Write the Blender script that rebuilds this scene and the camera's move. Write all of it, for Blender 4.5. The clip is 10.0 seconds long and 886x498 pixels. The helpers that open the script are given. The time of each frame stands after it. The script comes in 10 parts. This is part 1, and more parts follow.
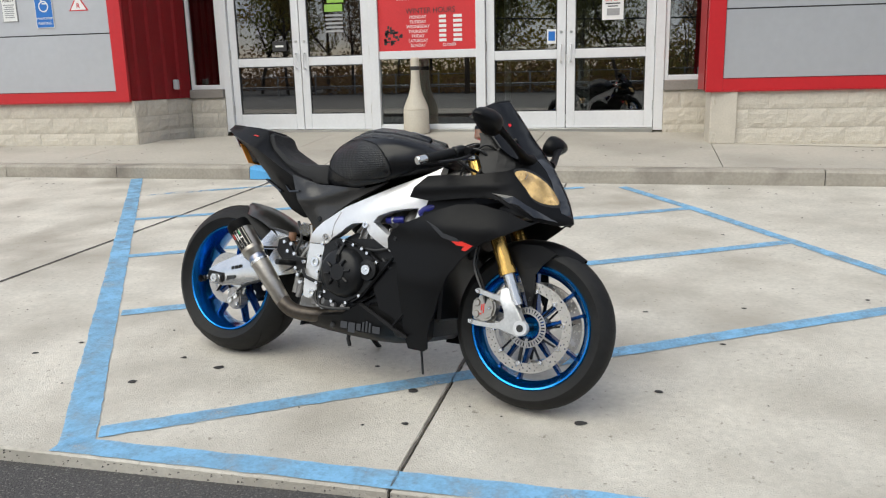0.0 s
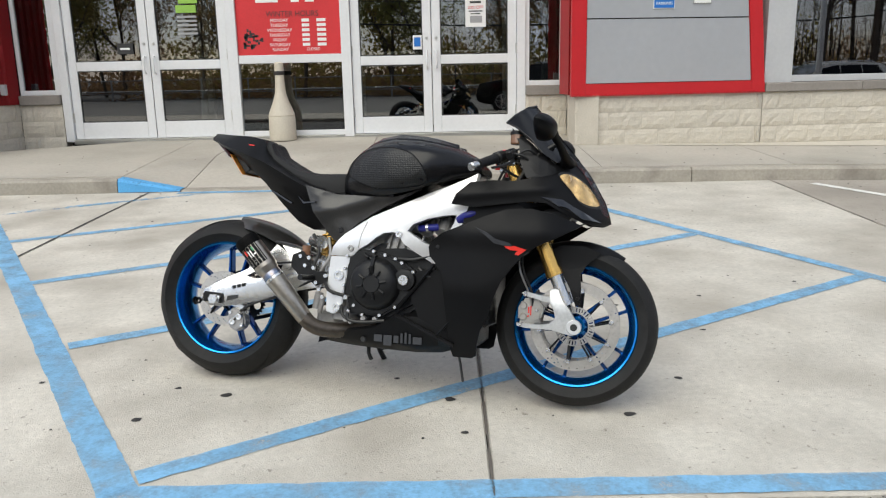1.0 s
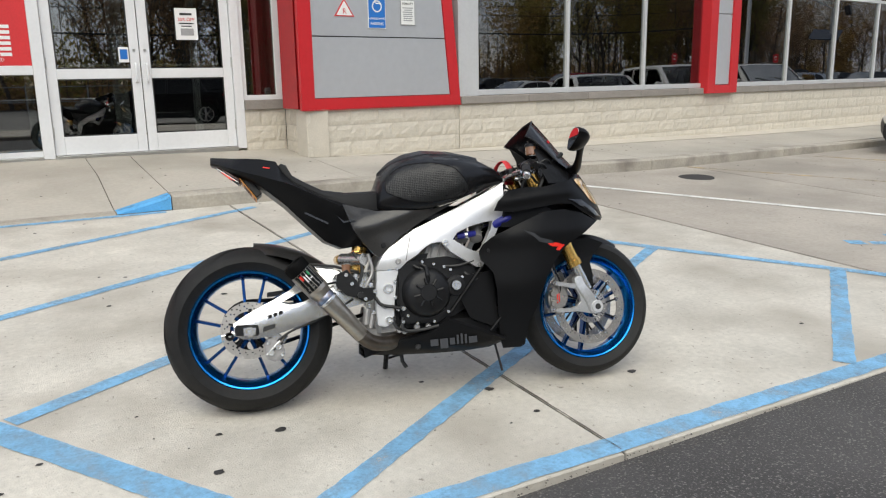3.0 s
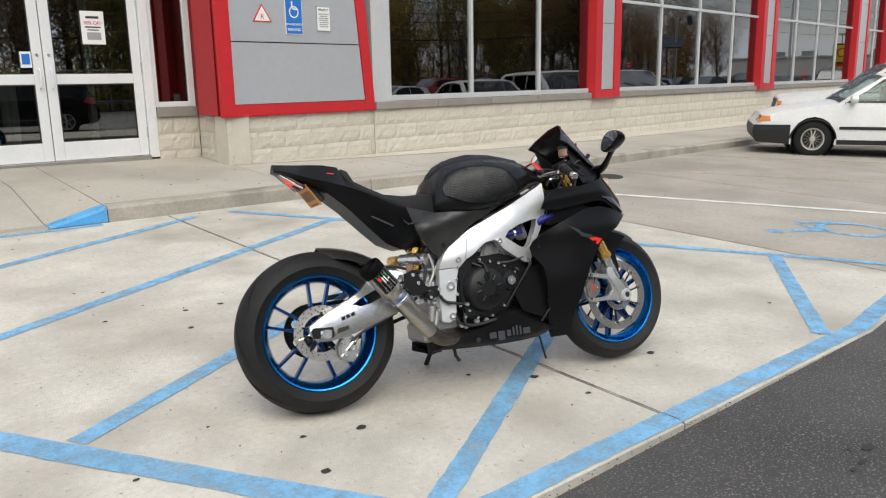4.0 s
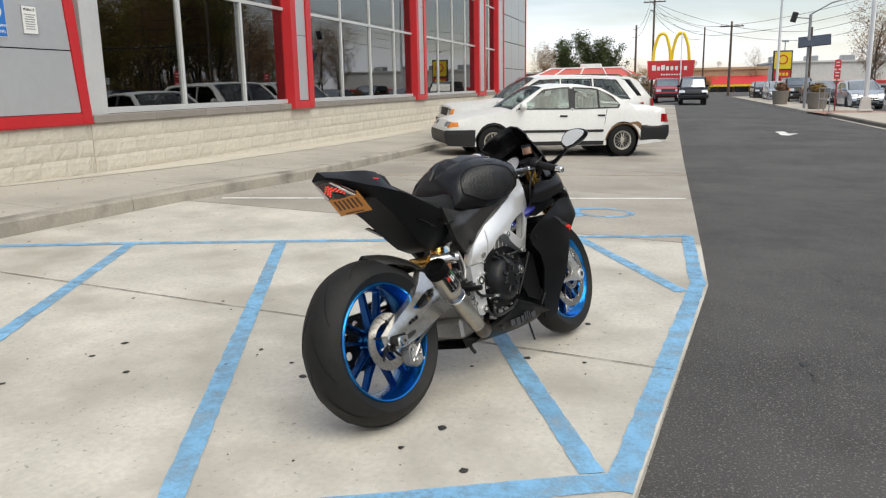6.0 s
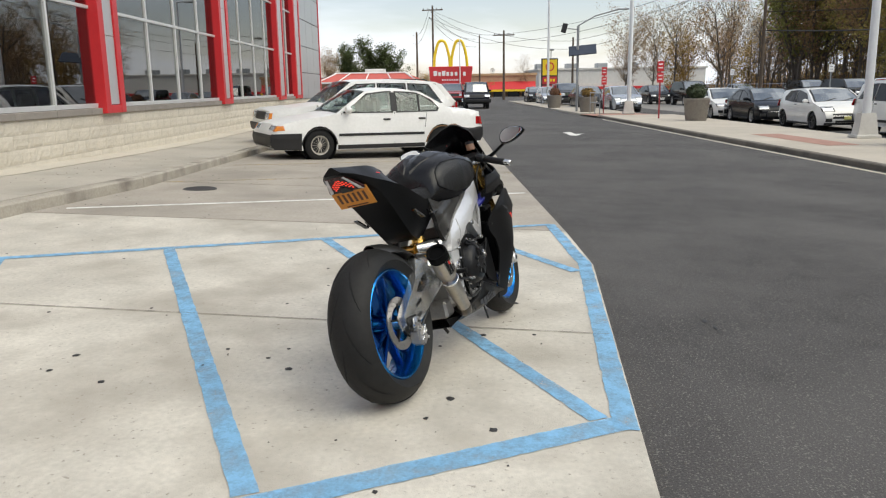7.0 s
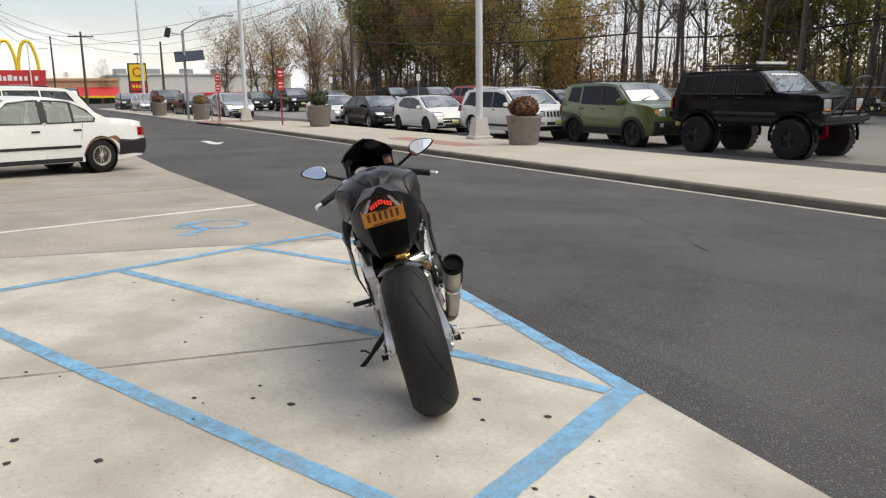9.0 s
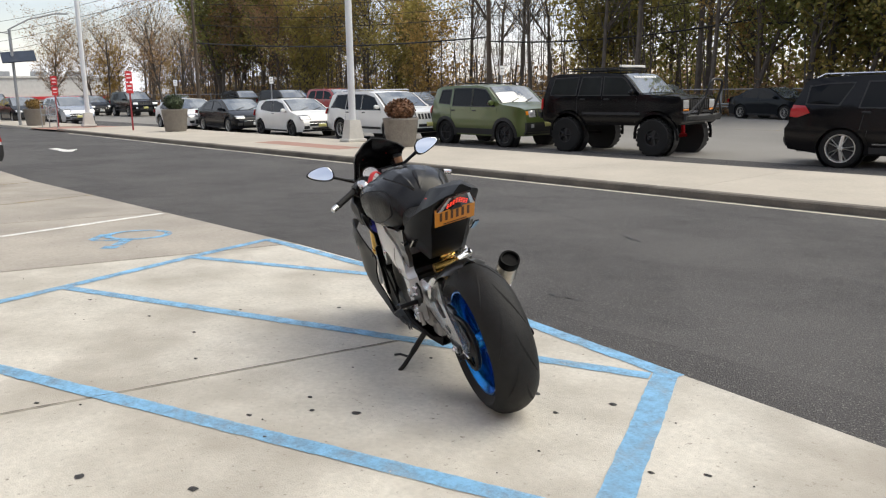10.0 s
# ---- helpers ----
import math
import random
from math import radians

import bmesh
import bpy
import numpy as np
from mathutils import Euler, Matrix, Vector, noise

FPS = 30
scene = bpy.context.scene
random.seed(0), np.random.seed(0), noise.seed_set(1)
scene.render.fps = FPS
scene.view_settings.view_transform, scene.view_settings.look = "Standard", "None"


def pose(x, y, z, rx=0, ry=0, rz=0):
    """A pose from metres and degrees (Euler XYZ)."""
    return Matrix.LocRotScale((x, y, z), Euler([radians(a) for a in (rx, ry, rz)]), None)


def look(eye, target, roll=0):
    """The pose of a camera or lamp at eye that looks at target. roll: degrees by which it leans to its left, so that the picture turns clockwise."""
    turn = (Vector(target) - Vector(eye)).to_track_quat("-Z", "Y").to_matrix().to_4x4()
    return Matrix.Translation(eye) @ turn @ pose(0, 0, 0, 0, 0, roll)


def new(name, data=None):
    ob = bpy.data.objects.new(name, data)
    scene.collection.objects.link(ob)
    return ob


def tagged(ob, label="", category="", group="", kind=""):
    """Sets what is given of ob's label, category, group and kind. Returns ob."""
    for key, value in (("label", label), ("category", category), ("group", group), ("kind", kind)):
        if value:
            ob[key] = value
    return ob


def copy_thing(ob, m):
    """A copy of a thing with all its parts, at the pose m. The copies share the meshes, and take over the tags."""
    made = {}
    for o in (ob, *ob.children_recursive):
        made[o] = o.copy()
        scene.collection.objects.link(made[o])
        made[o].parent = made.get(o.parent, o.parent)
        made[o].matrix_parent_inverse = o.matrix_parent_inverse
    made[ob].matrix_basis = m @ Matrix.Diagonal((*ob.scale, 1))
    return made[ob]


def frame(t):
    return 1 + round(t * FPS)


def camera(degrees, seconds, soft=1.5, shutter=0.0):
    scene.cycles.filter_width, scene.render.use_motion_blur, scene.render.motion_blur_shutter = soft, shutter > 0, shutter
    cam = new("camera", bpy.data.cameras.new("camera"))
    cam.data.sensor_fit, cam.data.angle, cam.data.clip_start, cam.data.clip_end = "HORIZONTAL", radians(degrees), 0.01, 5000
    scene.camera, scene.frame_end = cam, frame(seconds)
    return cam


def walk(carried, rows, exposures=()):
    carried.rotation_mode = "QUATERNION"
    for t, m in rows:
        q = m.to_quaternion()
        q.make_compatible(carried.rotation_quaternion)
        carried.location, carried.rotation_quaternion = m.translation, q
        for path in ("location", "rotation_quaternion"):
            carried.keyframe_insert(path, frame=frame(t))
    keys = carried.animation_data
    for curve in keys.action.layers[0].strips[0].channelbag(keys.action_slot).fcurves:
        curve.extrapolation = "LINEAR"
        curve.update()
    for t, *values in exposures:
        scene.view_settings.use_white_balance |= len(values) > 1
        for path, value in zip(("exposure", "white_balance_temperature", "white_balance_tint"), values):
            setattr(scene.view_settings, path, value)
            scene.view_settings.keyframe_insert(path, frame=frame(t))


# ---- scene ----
from mathutils.geometry import delaunay_2d_cdt

cam = camera(59.2, 10.0, soft=1.2)
PATH = [
    (0, (0.021, 0.069, 1.29), (-0.471, 1.957, 0.849), -1.4),
    (0.5, (-0.374, 0.045, 1.318), (-0.571, 1.986, 0.875), -1.3),
    (1, (-0.799, -0.019, 1.312), (-0.81, 1.932, 0.872), -1.2),
    (1.5, (-1.178, -0.027, 1.313), (-1.038, 1.919, 0.875), -1.1),
    (2, (-1.545, -0.016, 1.344), (-1.124, 1.891, 0.911), -1.1),
    (2.2, (-1.716, -0.01, 1.333), (-1.164, 1.864, 0.902), -1.0),
    (3.3, (-2.637, 0.24, 1.383), (-1.602, 1.897, 0.955), -1.0),
    (3.5, (-2.762, 0.283, 1.381), (-1.681, 1.911, 0.955), -1.0),
    (4, (-3.152, 0.461, 1.398), (-1.914, 1.973, 0.975), -1.0),
    (4.5, (-3.451, 0.728, 1.373), (-2.05, 2.091, 0.951), -0.9),
    (5, (-3.738, 0.989, 1.391), (-2.154, 2.138, 0.974), -0.8),
    (6.3, (-4.361, 1.904, 1.385), (-2.508, 2.537, 0.977), -1.0),
    (6.5, (-4.489, 2.038, 1.384), (-2.602, 2.563, 0.976), -0.9),
    (7, (-4.685, 2.425, 1.385), (-2.742, 2.672, 0.979), -0.9),
    (7.5, (-4.755, 2.842, 1.408), (-2.797, 2.877, 1.001), -0.8),
    (8, (-4.823, 3.286, 1.434), (-2.885, 3.005, 1.03), -0.8),
    (8.5, (-4.722, 3.717, 1.43), (-2.844, 3.159, 1.025), -0.8),
    (9, (-4.566, 4.137, 1.452), (-2.755, 3.391, 1.047), -0.7),
    (9.5, (-4.386, 4.571, 1.456), (-2.664, 3.636, 1.053), -0.8),
    (10, (-4.126, 4.916, 1.436), (-2.497, 3.827, 1.034), -0.8),
]
walk(cam, [(t, look(eye, target, roll)) for t, eye, target, roll in PATH], [(0, 0.81, 6790, 2), (2, 0.83, 6790, 2), (3.5, 0.87, 6880, 2.8), (5, 0.88, 6920, 2.5), (6.5, 0.81, 7070, 2), (8.5, 0.79, 7220, 2.8), (9, 0.82, 7300, 3.3), (9.5, 0.92, 7200, 3.8), (10, 0.98, 7180, 3.8)])

# ---------------------------------------------------------------- world and light
SUN_HIGH, SUN_TURN = 56.0, 210.0
world = bpy.data.worlds.new("world")
scene.world = world
world.use_nodes = True
wn, wl = world.node_tree.nodes, world.node_tree.links
wn.clear()
w_out = wn.new("ShaderNodeOutputWorld")
w_bg = wn.new("ShaderNodeBackground")
w_sky = wn.new("ShaderNodeTexSky")
w_sky.sky_type, w_sky.sun_disc = "NISHITA", False
w_sky.sun_elevation, w_sky.sun_rotation = radians(SUN_HIGH), radians(SUN_TURN)
w_sky.air_density, w_sky.dust_density = 1.0, 0.6
w_dim = wn.new("ShaderNodeMix")
w_dim.data_type, w_dim.blend_type = "RGBA", "MULTIPLY"
w_dim.inputs[0].default_value = 1.0
w_dim.inputs[7].default_value = (0.101, 0.088, 0.092, 1)
w_geo = wn.new("ShaderNodeTexCoord")
w_map = wn.new("ShaderNodeMapping")
w_map.inputs["Scale"].default_value = (1.6, 1.6, 9.0)
w_noise = wn.new("ShaderNodeTexNoise")
w_noise.inputs["Scale"].default_value, w_noise.inputs["Detail"].default_value = 1.7, 7.0
w_ramp = wn.new("ShaderNodeValToRGB")
w_ramp.color_ramp.elements[0].position, w_ramp.color_ramp.elements[0].color = 0.40, (0.10, 0.10, 0.10, 1)
w_ramp.color_ramp.elements[1].position, w_ramp.color_ramp.elements[1].color = 0.66, (1, 1, 1, 1)
w_mix = wn.new("ShaderNodeMix")
w_mix.data_type = "RGBA"
w_mix.inputs[7].default_value = (0.735, 0.775, 0.94, 1)
wl.new(w_geo.outputs["Generated"], w_map.inputs[0])
wl.new(w_map.outputs[0], w_noise.inputs["Vector"])
wl.new(w_noise.outputs[0], w_ramp.inputs[0])
wl.new(w_sky.outputs[0], w_dim.inputs[6])
wl.new(w_dim.outputs[2], w_mix.inputs[6])
wl.new(w_ramp.outputs[0], w_mix.inputs[0])
wl.new(w_mix.outputs[2], w_bg.inputs[0])
w_bg.inputs[1].default_value = 0.88
wl.new(w_bg.outputs[0], w_out.inputs[0])
sun = new("sun", bpy.data.lights.new("sun", "SUN"))
sun.data.energy, sun.data.angle, sun.data.color = 1.5, radians(60), (1.0, 0.95, 0.88)
sun.matrix_world = look((0, 0, 30), (5.8, 10.5, 14.0))

# ---------------------------------------------------------------- materials


def mat(name, c, rough=0.5, metal=0.0, var=0.12, s1=2.0, s2=45.0, bump=0.0, bscale=120.0, coat=0.0, spec=0.5, piece=0.0, tint=None, speck=None):
    """A plain surface: base colour with variation at two scales, fine relief, and a little change from piece to piece."""
    m = bpy.data.materials.new(name)
    m.use_nodes = True
    n, l = m.node_tree.nodes, m.node_tree.links
    p = n["Principled BSDF"]
    p.inputs["Roughness"].default_value, p.inputs["Metallic"].default_value = rough, metal
    p.inputs["Coat Weight"].default_value, p.inputs["Specular IOR Level"].default_value = coat, spec
    p.inputs["Coat Roughness"].default_value = 0.08
    co = n.new("ShaderNodeTexCoord")
    last = None
    for scale, amount, detail in ((s1, var, 4.0), (s2, var * 0.7, 3.0)):
        t = n.new("ShaderNodeTexNoise")
        t.inputs["Scale"].default_value, t.inputs["Detail"].default_value = scale, detail
        l.new(co.outputs["Object"], t.inputs["Vector"])
        r = n.new("ShaderNodeMapRange")
        r.inputs[1].default_value, r.inputs[2].default_value = 0.25, 0.75
        r.inputs[3].default_value, r.inputs[4].default_value = 1 - amount, 1 + amount
        l.new(t.outputs[0], r.inputs[0])
        if last is None:
            last = r.outputs[0]
        else:
            k = n.new("ShaderNodeMath")
            k.operation = "MULTIPLY"
            l.new(last, k.inputs[0])
            l.new(r.outputs[0], k.inputs[1])
            last = k.outputs[0]
    if piece:
        o = n.new("ShaderNodeObjectInfo")
        r = n.new("ShaderNodeMapRange")
        r.inputs[3].default_value, r.inputs[4].default_value = 1 - piece, 1 + piece
        l.new(o.outputs["Random"], r.inputs[0])
        k = n.new("ShaderNodeMath")
        k.operation = "MULTIPLY"
        l.new(last, k.inputs[0])
        l.new(r.outputs[0], k.inputs[1])
        last = k.outputs[0]
    v = n.new("ShaderNodeVectorMath")
    v.operation = "SCALE"
    v.inputs[0].default_value = c
    l.new(last, v.inputs["Scale"])
    source = v.outputs[0]
    for tint in (tint, speck):
        if not tint:
            continue
        t = n.new("ShaderNodeTexNoise")
        t.inputs["Scale"].default_value, t.inputs["Detail"].default_value = tint[1], 5.0
        l.new(co.outputs["Object"], t.inputs["Vector"])
        r = n.new("ShaderNodeMapRange")
        r.inputs[1].default_value, r.inputs[2].default_value = tint[2], tint[3]
        l.new(t.outputs[0], r.inputs[0])
        x = n.new("ShaderNodeMix")
        x.data_type = "RGBA"
        x.inputs[7].default_value = (*tint[0], 1)
        l.new(r.outputs[0], x.inputs[0])
        l.new(source, x.inputs[6])
        source = x.outputs[2]
    l.new(source, p.inputs["Base Color"])
    if bump:
        t = n.new("ShaderNodeTexNoise")
        t.inputs["Scale"].default_value, t.inputs["Detail"].default_value = bscale, 4.0
        l.new(co.outputs["Object"], t.inputs["Vector"])
        b = n.new("ShaderNodeBump")
        b.inputs["Strength"].default_value, b.inputs["Distance"].default_value = min(1.0, bump), 0.01
        l.new(t.outputs[0], b.inputs["Height"])
        l.new(b.outputs[0], p.inputs["Normal"])
    return m


def glass(name, tint, gloss=1.0, rough=0.0):
    """A thin pane: it lets light through and mirrors by Fresnel."""
    m = bpy.data.materials.new(name)
    m.use_nodes = True
    n, l = m.node_tree.nodes, m.node_tree.links
    n.remove(n["Principled BSDF"])
    t = n.new("ShaderNodeBsdfTransparent")
    t.inputs[0].default_value = (*tint, 1)
    g = n.new("ShaderNodeBsdfGlossy")
    g.inputs["Roughness"].default_value = rough
    f = n.new("ShaderNodeFresnel")
    f.inputs[0].default_value = 1.5 + 0.5 * gloss
    x = n.new("ShaderNodeMixShader")
    l.new(f.outputs[0], x.inputs[0])
    l.new(t.outputs[0], x.inputs[1])
    l.new(g.outputs[0], x.inputs[2])
    l.new(x.outputs[0], n["Material Output"].inputs[0])
    return m


def worn(name, c, low, high, scale=9.0, rough=0.7):
    """Road paint that has rubbed off in patches, so that the ground shows through."""
    m = mat(name, c, rough, 0, 0.16, 3, 70)
    n, l = m.node_tree.nodes, m.node_tree.links
    p = n["Principled BSDF"]
    co = n.new("ShaderNodeTexCoord")
    made = []
    for s, d in ((scale, 8.0), (scale * 9, 4.0)):
        t = n.new("ShaderNodeTexNoise")
        t.inputs["Scale"].default_value, t.inputs["Detail"].default_value, t.inputs["Roughness"].default_value = s, d, 0.7
        l.new(co.outputs["Object"], t.inputs["Vector"])
        made.append(t)
    k = n.new("ShaderNodeMath")
    k.operation = "MULTIPLY_ADD"
    k.inputs[1].default_value = 0.4
    l.new(made[1].outputs[0], k.inputs[0])
    l.new(made[0].outputs[0], k.inputs[2])
    r = n.new("ShaderNodeMapRange")
    r.inputs[1].default_value, r.inputs[2].default_value = low, high
    l.new(k.outputs[0], r.inputs[0])
    l.new(r.outputs[0], p.inputs["Alpha"])
    return m


def glow(name, c, strength):
    m = bpy.data.materials.new(name)
    m.use_nodes = True
    p = m.node_tree.nodes["Principled BSDF"]
    p.inputs["Base Color"].default_value = (*c, 1)
    p.inputs["Emission Color"].default_value = (*c, 1)
    p.inputs["Emission Strength"].default_value = strength
    return m


CONCRETE = mat("concrete", (0.53, 0.498, 0.437), 0.85, 0, 0.15, 2.6, 40, 0.4, 160, piece=0.05, tint=((0.36, 0.328, 0.278), 1.5, 0.46, 0.70), speck=((0.24, 0.215, 0.18), 42.0, 0.64, 0.76))
CONCRETE_OLD = mat("concrete_old", (0.36, 0.325, 0.28), 0.85, 0, 0.15, 1.3, 30, 0.35, 160, piece=0.05, tint=((0.26, 0.235, 0.20), 0.8, 0.46, 0.72), speck=((0.17, 0.15, 0.125), 42.0, 0.64, 0.76))
PAVING = mat("paving", (0.40, 0.37, 0.32), 0.88, 0, 0.10, 0.8, 26, 0.25, 140, piece=0.05, tint=((0.29, 0.27, 0.23), 0.7, 0.5, 0.75))
PAVING_PALE = mat("paving_pale", (0.50, 0.46, 0.39), 0.88, 0, 0.10, 0.8, 26, 0.2, 140, piece=0.03)
KERB = mat("kerb_concrete", (0.36, 0.33, 0.28), 0.9, 0, 0.16, 2.5, 40, 0.4, 110, piece=0.06, tint=((0.17, 0.15, 0.13), 2.2, 0.52, 0.75))
ASPHALT = mat("asphalt", (0.0675, 0.0645, 0.0640), 0.88, 0, 0.24, 3.0, 110, 1.0, 130, spec=0.3, tint=((0.098, 0.0935, 0.0915), 0.5, 0.44, 0.66), speck=((0.205, 0.195, 0.182), 105.0, 0.55, 0.68))
LOT = mat("lot_asphalt", (0.20, 0.19, 0.175), 0.9, 0, 0.12, 0.3, 40, 0.3, 120, tint=((0.26, 0.245, 0.225), 0.09, 0.4, 0.7))
BLUE_PAINT = worn("blue_road_paint", (0.185, 0.395, 0.60), 0.34, 0.80, 8.0)
BLUE_FAINT = worn("faded_blue_road_paint", (0.17, 0.42, 0.66), 0.62, 0.86, 7.0)
WHITE_PAINT = worn("white_road_paint", (0.72, 0.71, 0.67), 0.36, 0.66, 6.0)
YELLOW_PAINT = worn("faded_yellow_road_paint", (0.60, 0.45, 0.22), 0.60, 0.95, 6.0)
BLUE_KERB = worn("blue_kerb_paint", (0.085, 0.33, 0.62), 0.48, 0.64, 7.0)
GUM = mat("gum", (0.03, 0.028, 0.027), 0.7, 0, 0.2)
BLOCK = mat("split_block", (0.61, 0.562, 0.475), 0.92, 0, 0.12, 5.0, 45, 1.0, 75, piece=0.04, tint=((0.46, 0.41, 0.33), 2.0, 0.55, 0.8))
MORTAR = mat("mortar", (0.53, 0.485, 0.41), 0.95, 0, 0.1, 4, 60, 0.3)
SILL = mat("sill_stone", (0.26, 0.235, 0.21), 0.8, 0, 0.12, 3, 40, 0.3, piece=0.06)
RED = mat("red_metal", (0.52, 0.018, 0.025), 0.36, 0, 0.06, 1.2, 20, 0.03, 30)
RED_DARK = mat("red_corrugated", (0.40, 0.016, 0.022), 0.42, 0, 0.10, 1.2, 20, 0.03, 30)
PANEL = mat("grey_panel", (0.50, 0.51, 0.53), 0.35, 0.35, 0.04, 0.8, 12)
PANEL_DARK = mat("slate_panel", (0.38, 0.40, 0.42), 0.35, 0.2, 0.05, 0.8, 12)
SEAM = mat("seam_black", (0.02, 0.02, 0.02), 0.6)
ALU = mat("white_aluminium", (0.72, 0.725, 0.73), 0.32, 0.0, 0.04, 2, 30)
ALU_WIN = mat("grey_window_aluminium", (0.58, 0.585, 0.59), 0.35, 0.2, 0.05, 2, 30)
STEEL = mat("brushed_steel", (0.62, 0.62, 0.60), 0.28, 1.0, 0.08, 6, 90)
PANE = glass("window_glass", (0.46, 0.50, 0.49), 3.0)
# Near-black inside colours put the shade behind the glass into walls, ceilings and floor.
INSIDE = mat("shaded_interior", (0.055, 0.052, 0.05), 0.8, 0, 0.3, 1.2, 8)
INSIDE_GREEN = mat("pale_interior_wall", (0.24, 0.27, 0.22), 0.8, 0, 0.1)
INSIDE_FLOOR = mat("shaded_interior_floor", (0.09, 0.085, 0.08), 0.35, 0, 0.2)
WHITE_PRINT = mat("white_print", (0.78, 0.78, 0.76), 0.5, 0, 0.03)
BLUE_SIGN = mat("blue_sign", (0.02, 0.16, 0.52), 0.4, 0, 0.04)
RED_PRINT = mat("red_print", (0.60, 0.03, 0.035), 0.45, 0, 0.08)
DARK_PRINT = mat("dark_print", (0.03, 0.03, 0.03), 0.5)
GREY_PRINT = mat("grey_print", (0.32, 0.32, 0.32), 0.5)
GREEN_PRINT = mat("green_print", (0.28, 0.50, 0.08), 0.5)
SAND = mat("sand_plastic", (0.55, 0.50, 0.41), 0.6, 0, 0.08, 3, 40, 0.1)
WHITE_LAMP = glow("lit_tube", (1.0, 0.97, 0.9), 3.0)

# ---------------------------------------------------------------- building blocks


def thing(name, label, category, m=None, group="", kind=""):
    ob = new(name)
    ob.empty_display_size = 0.1
    if m is not None:
        ob.matrix_basis = m
    return tagged(ob, label, category, group, kind)


def part(name, bm, material, parent=None, label="", smooth=False, m=None):
    me = bpy.data.meshes.new(name)
    bm.to_mesh(me)
    bm.free()
    me.materials.append(material)
    if smooth:
        me.polygons.foreach_set("use_smooth", [True] * len(me.polygons))
        me.set_sharp_from_angle(angle=radians(38))
    ob = new(name, me)
    ob.parent = parent
    if m is not None:
        ob.matrix_basis = m
    if label:
        tagged(ob, label)
    return ob


def shared(name, me, parent, m, label=""):
    """Another object on the same mesh."""
    ob = new(name, me)
    ob.parent = parent
    ob.matrix_basis = m
    if label:
        tagged(ob, label)
    return ob


def chamfer(bm, w, segments=1, verts=None):
    edges = [e for e in bm.edges if len(e.link_faces) == 2 and e.calc_face_angle(0) > 0.6]
    if edges and w > 0:
        bmesh.ops.bevel(bm, geom=edges, offset=w, segments=segments, affect="EDGES", clamp_overlap=True)
    return bm


def box(x0, x1, y0, y1, z0, z1, w=0.0, segments=1, bm=None):
    own = bmesh.new()
    vs = [own.verts.new((x, y, z)) for x in (x0, x1) for y in (y0, y1) for z in (z0, z1)]
    for f in ((0, 1, 3, 2), (4, 6, 7, 5), (0, 4, 5, 1), (2, 3, 7, 6), (0, 2, 6, 4), (1, 5, 7, 3)):
        own.faces.new([vs[i] for i in f])
    bmesh.ops.recalc_face_normals(own, faces=own.faces)
    chamfer(own, w, segments)
    return join(bm, own) if bm else own


def join(bm, other):
    """Adds other's faces to bm."""
    me = bpy.data.meshes.new("tmp")
    other.to_mesh(me)
    other.free()
    bm.from_mesh(me)
    bpy.data.meshes.remove(me)
    return bm


def prism(points, h, axis="z", base=0.0, w=0.0, segments=1):
    """A flat outline, extruded. axis y: points are x, z; axis x: points are y, z."""
    bm = bmesh.new()
    to = {"z": lambda a, b, c: (a, b, c), "y": lambda a, b, c: (a, c, b), "x": lambda a, b, c: (c, a, b)}[axis]
    lo = [bm.verts.new(to(a, b, base)) for a, b in points]
    hi = [bm.verts.new(to(a, b, base + h)) for a, b in points]
    k = len(points)
    bm.faces.new(lo)
    bm.faces.new(hi)
    for i in range(k):
        bm.faces.new((lo[i], lo[(i + 1) % k], hi[(i + 1) % k], hi[i]))
    bmesh.ops.recalc_face_normals(bm, faces=bm.faces)
    return chamfer(bm, w, segments)


def frames_along(path):
    """Upright cross-section frames for each point of a path."""
    pts = [Vector(p) for p in path]
    out, side = [], None
    for i, p in enumerate(pts):
        d = (pts[min(i + 1, len(pts) - 1)] - pts[max(i - 1, 0)]).normalized()
        if side is None:
            side = d.cross(Vector((0, 0, 1)) if abs(d.z) < 0.9 else Vector((0, 1, 0))).normalized()
        side = (side - d * side.dot(d)).normalized()
        out.append((p, side, d.cross(side).normalized()))
    return out


def tube(path, r, seg=10, bm=None, flat=1.0, caps=True):
    """A round bar along a path; r is one radius or one for each point."""
    own = bm or bmesh.new()
    rs = r if isinstance(r, (list, tuple)) else [r] * len(path)
    rings = []
    for (p, a, b), q in zip(frames_along(path), rs):
        rings.append([own.verts.new(p + a * (q * math.cos(t)) + b * (q * flat * math.sin(t))) for t in (2 * math.pi * k / seg for k in range(seg))])
    for u, v in zip(rings, rings[1:]):
        for k in range(seg):
            own.faces.new((u[k], u[(k + 1) % seg], v[(k + 1) % seg], v[k]))
    if caps:
        own.faces.new(rings[0][::-1])
        own.faces.new(rings[-1])
    return own


def spline(points, n=6, closed=False):
    """A smooth line through the points (Catmull-Rom)."""
    p = [Vector(q) for q in points]
    k = len(p)
    out = []
    for i in range(k if closed else k - 1):
        a = p[(i - 1) % k] if closed or i > 0 else p[0] * 2 - p[1]
        b, c = p[i], p[(i + 1) % k]
        d = p[(i + 2) % k] if closed or i + 2 < k else p[-1] * 2 - p[-2]
        for j in range(n):
            t = j / n
            out.append(0.5 * (2 * b + (c - a) * t + (2 * a - 5 * b + 4 * c - d) * t * t + (3 * b - a - 3 * c + d) * t ** 3))
    if not closed:
        out.append(p[-1])
    return out


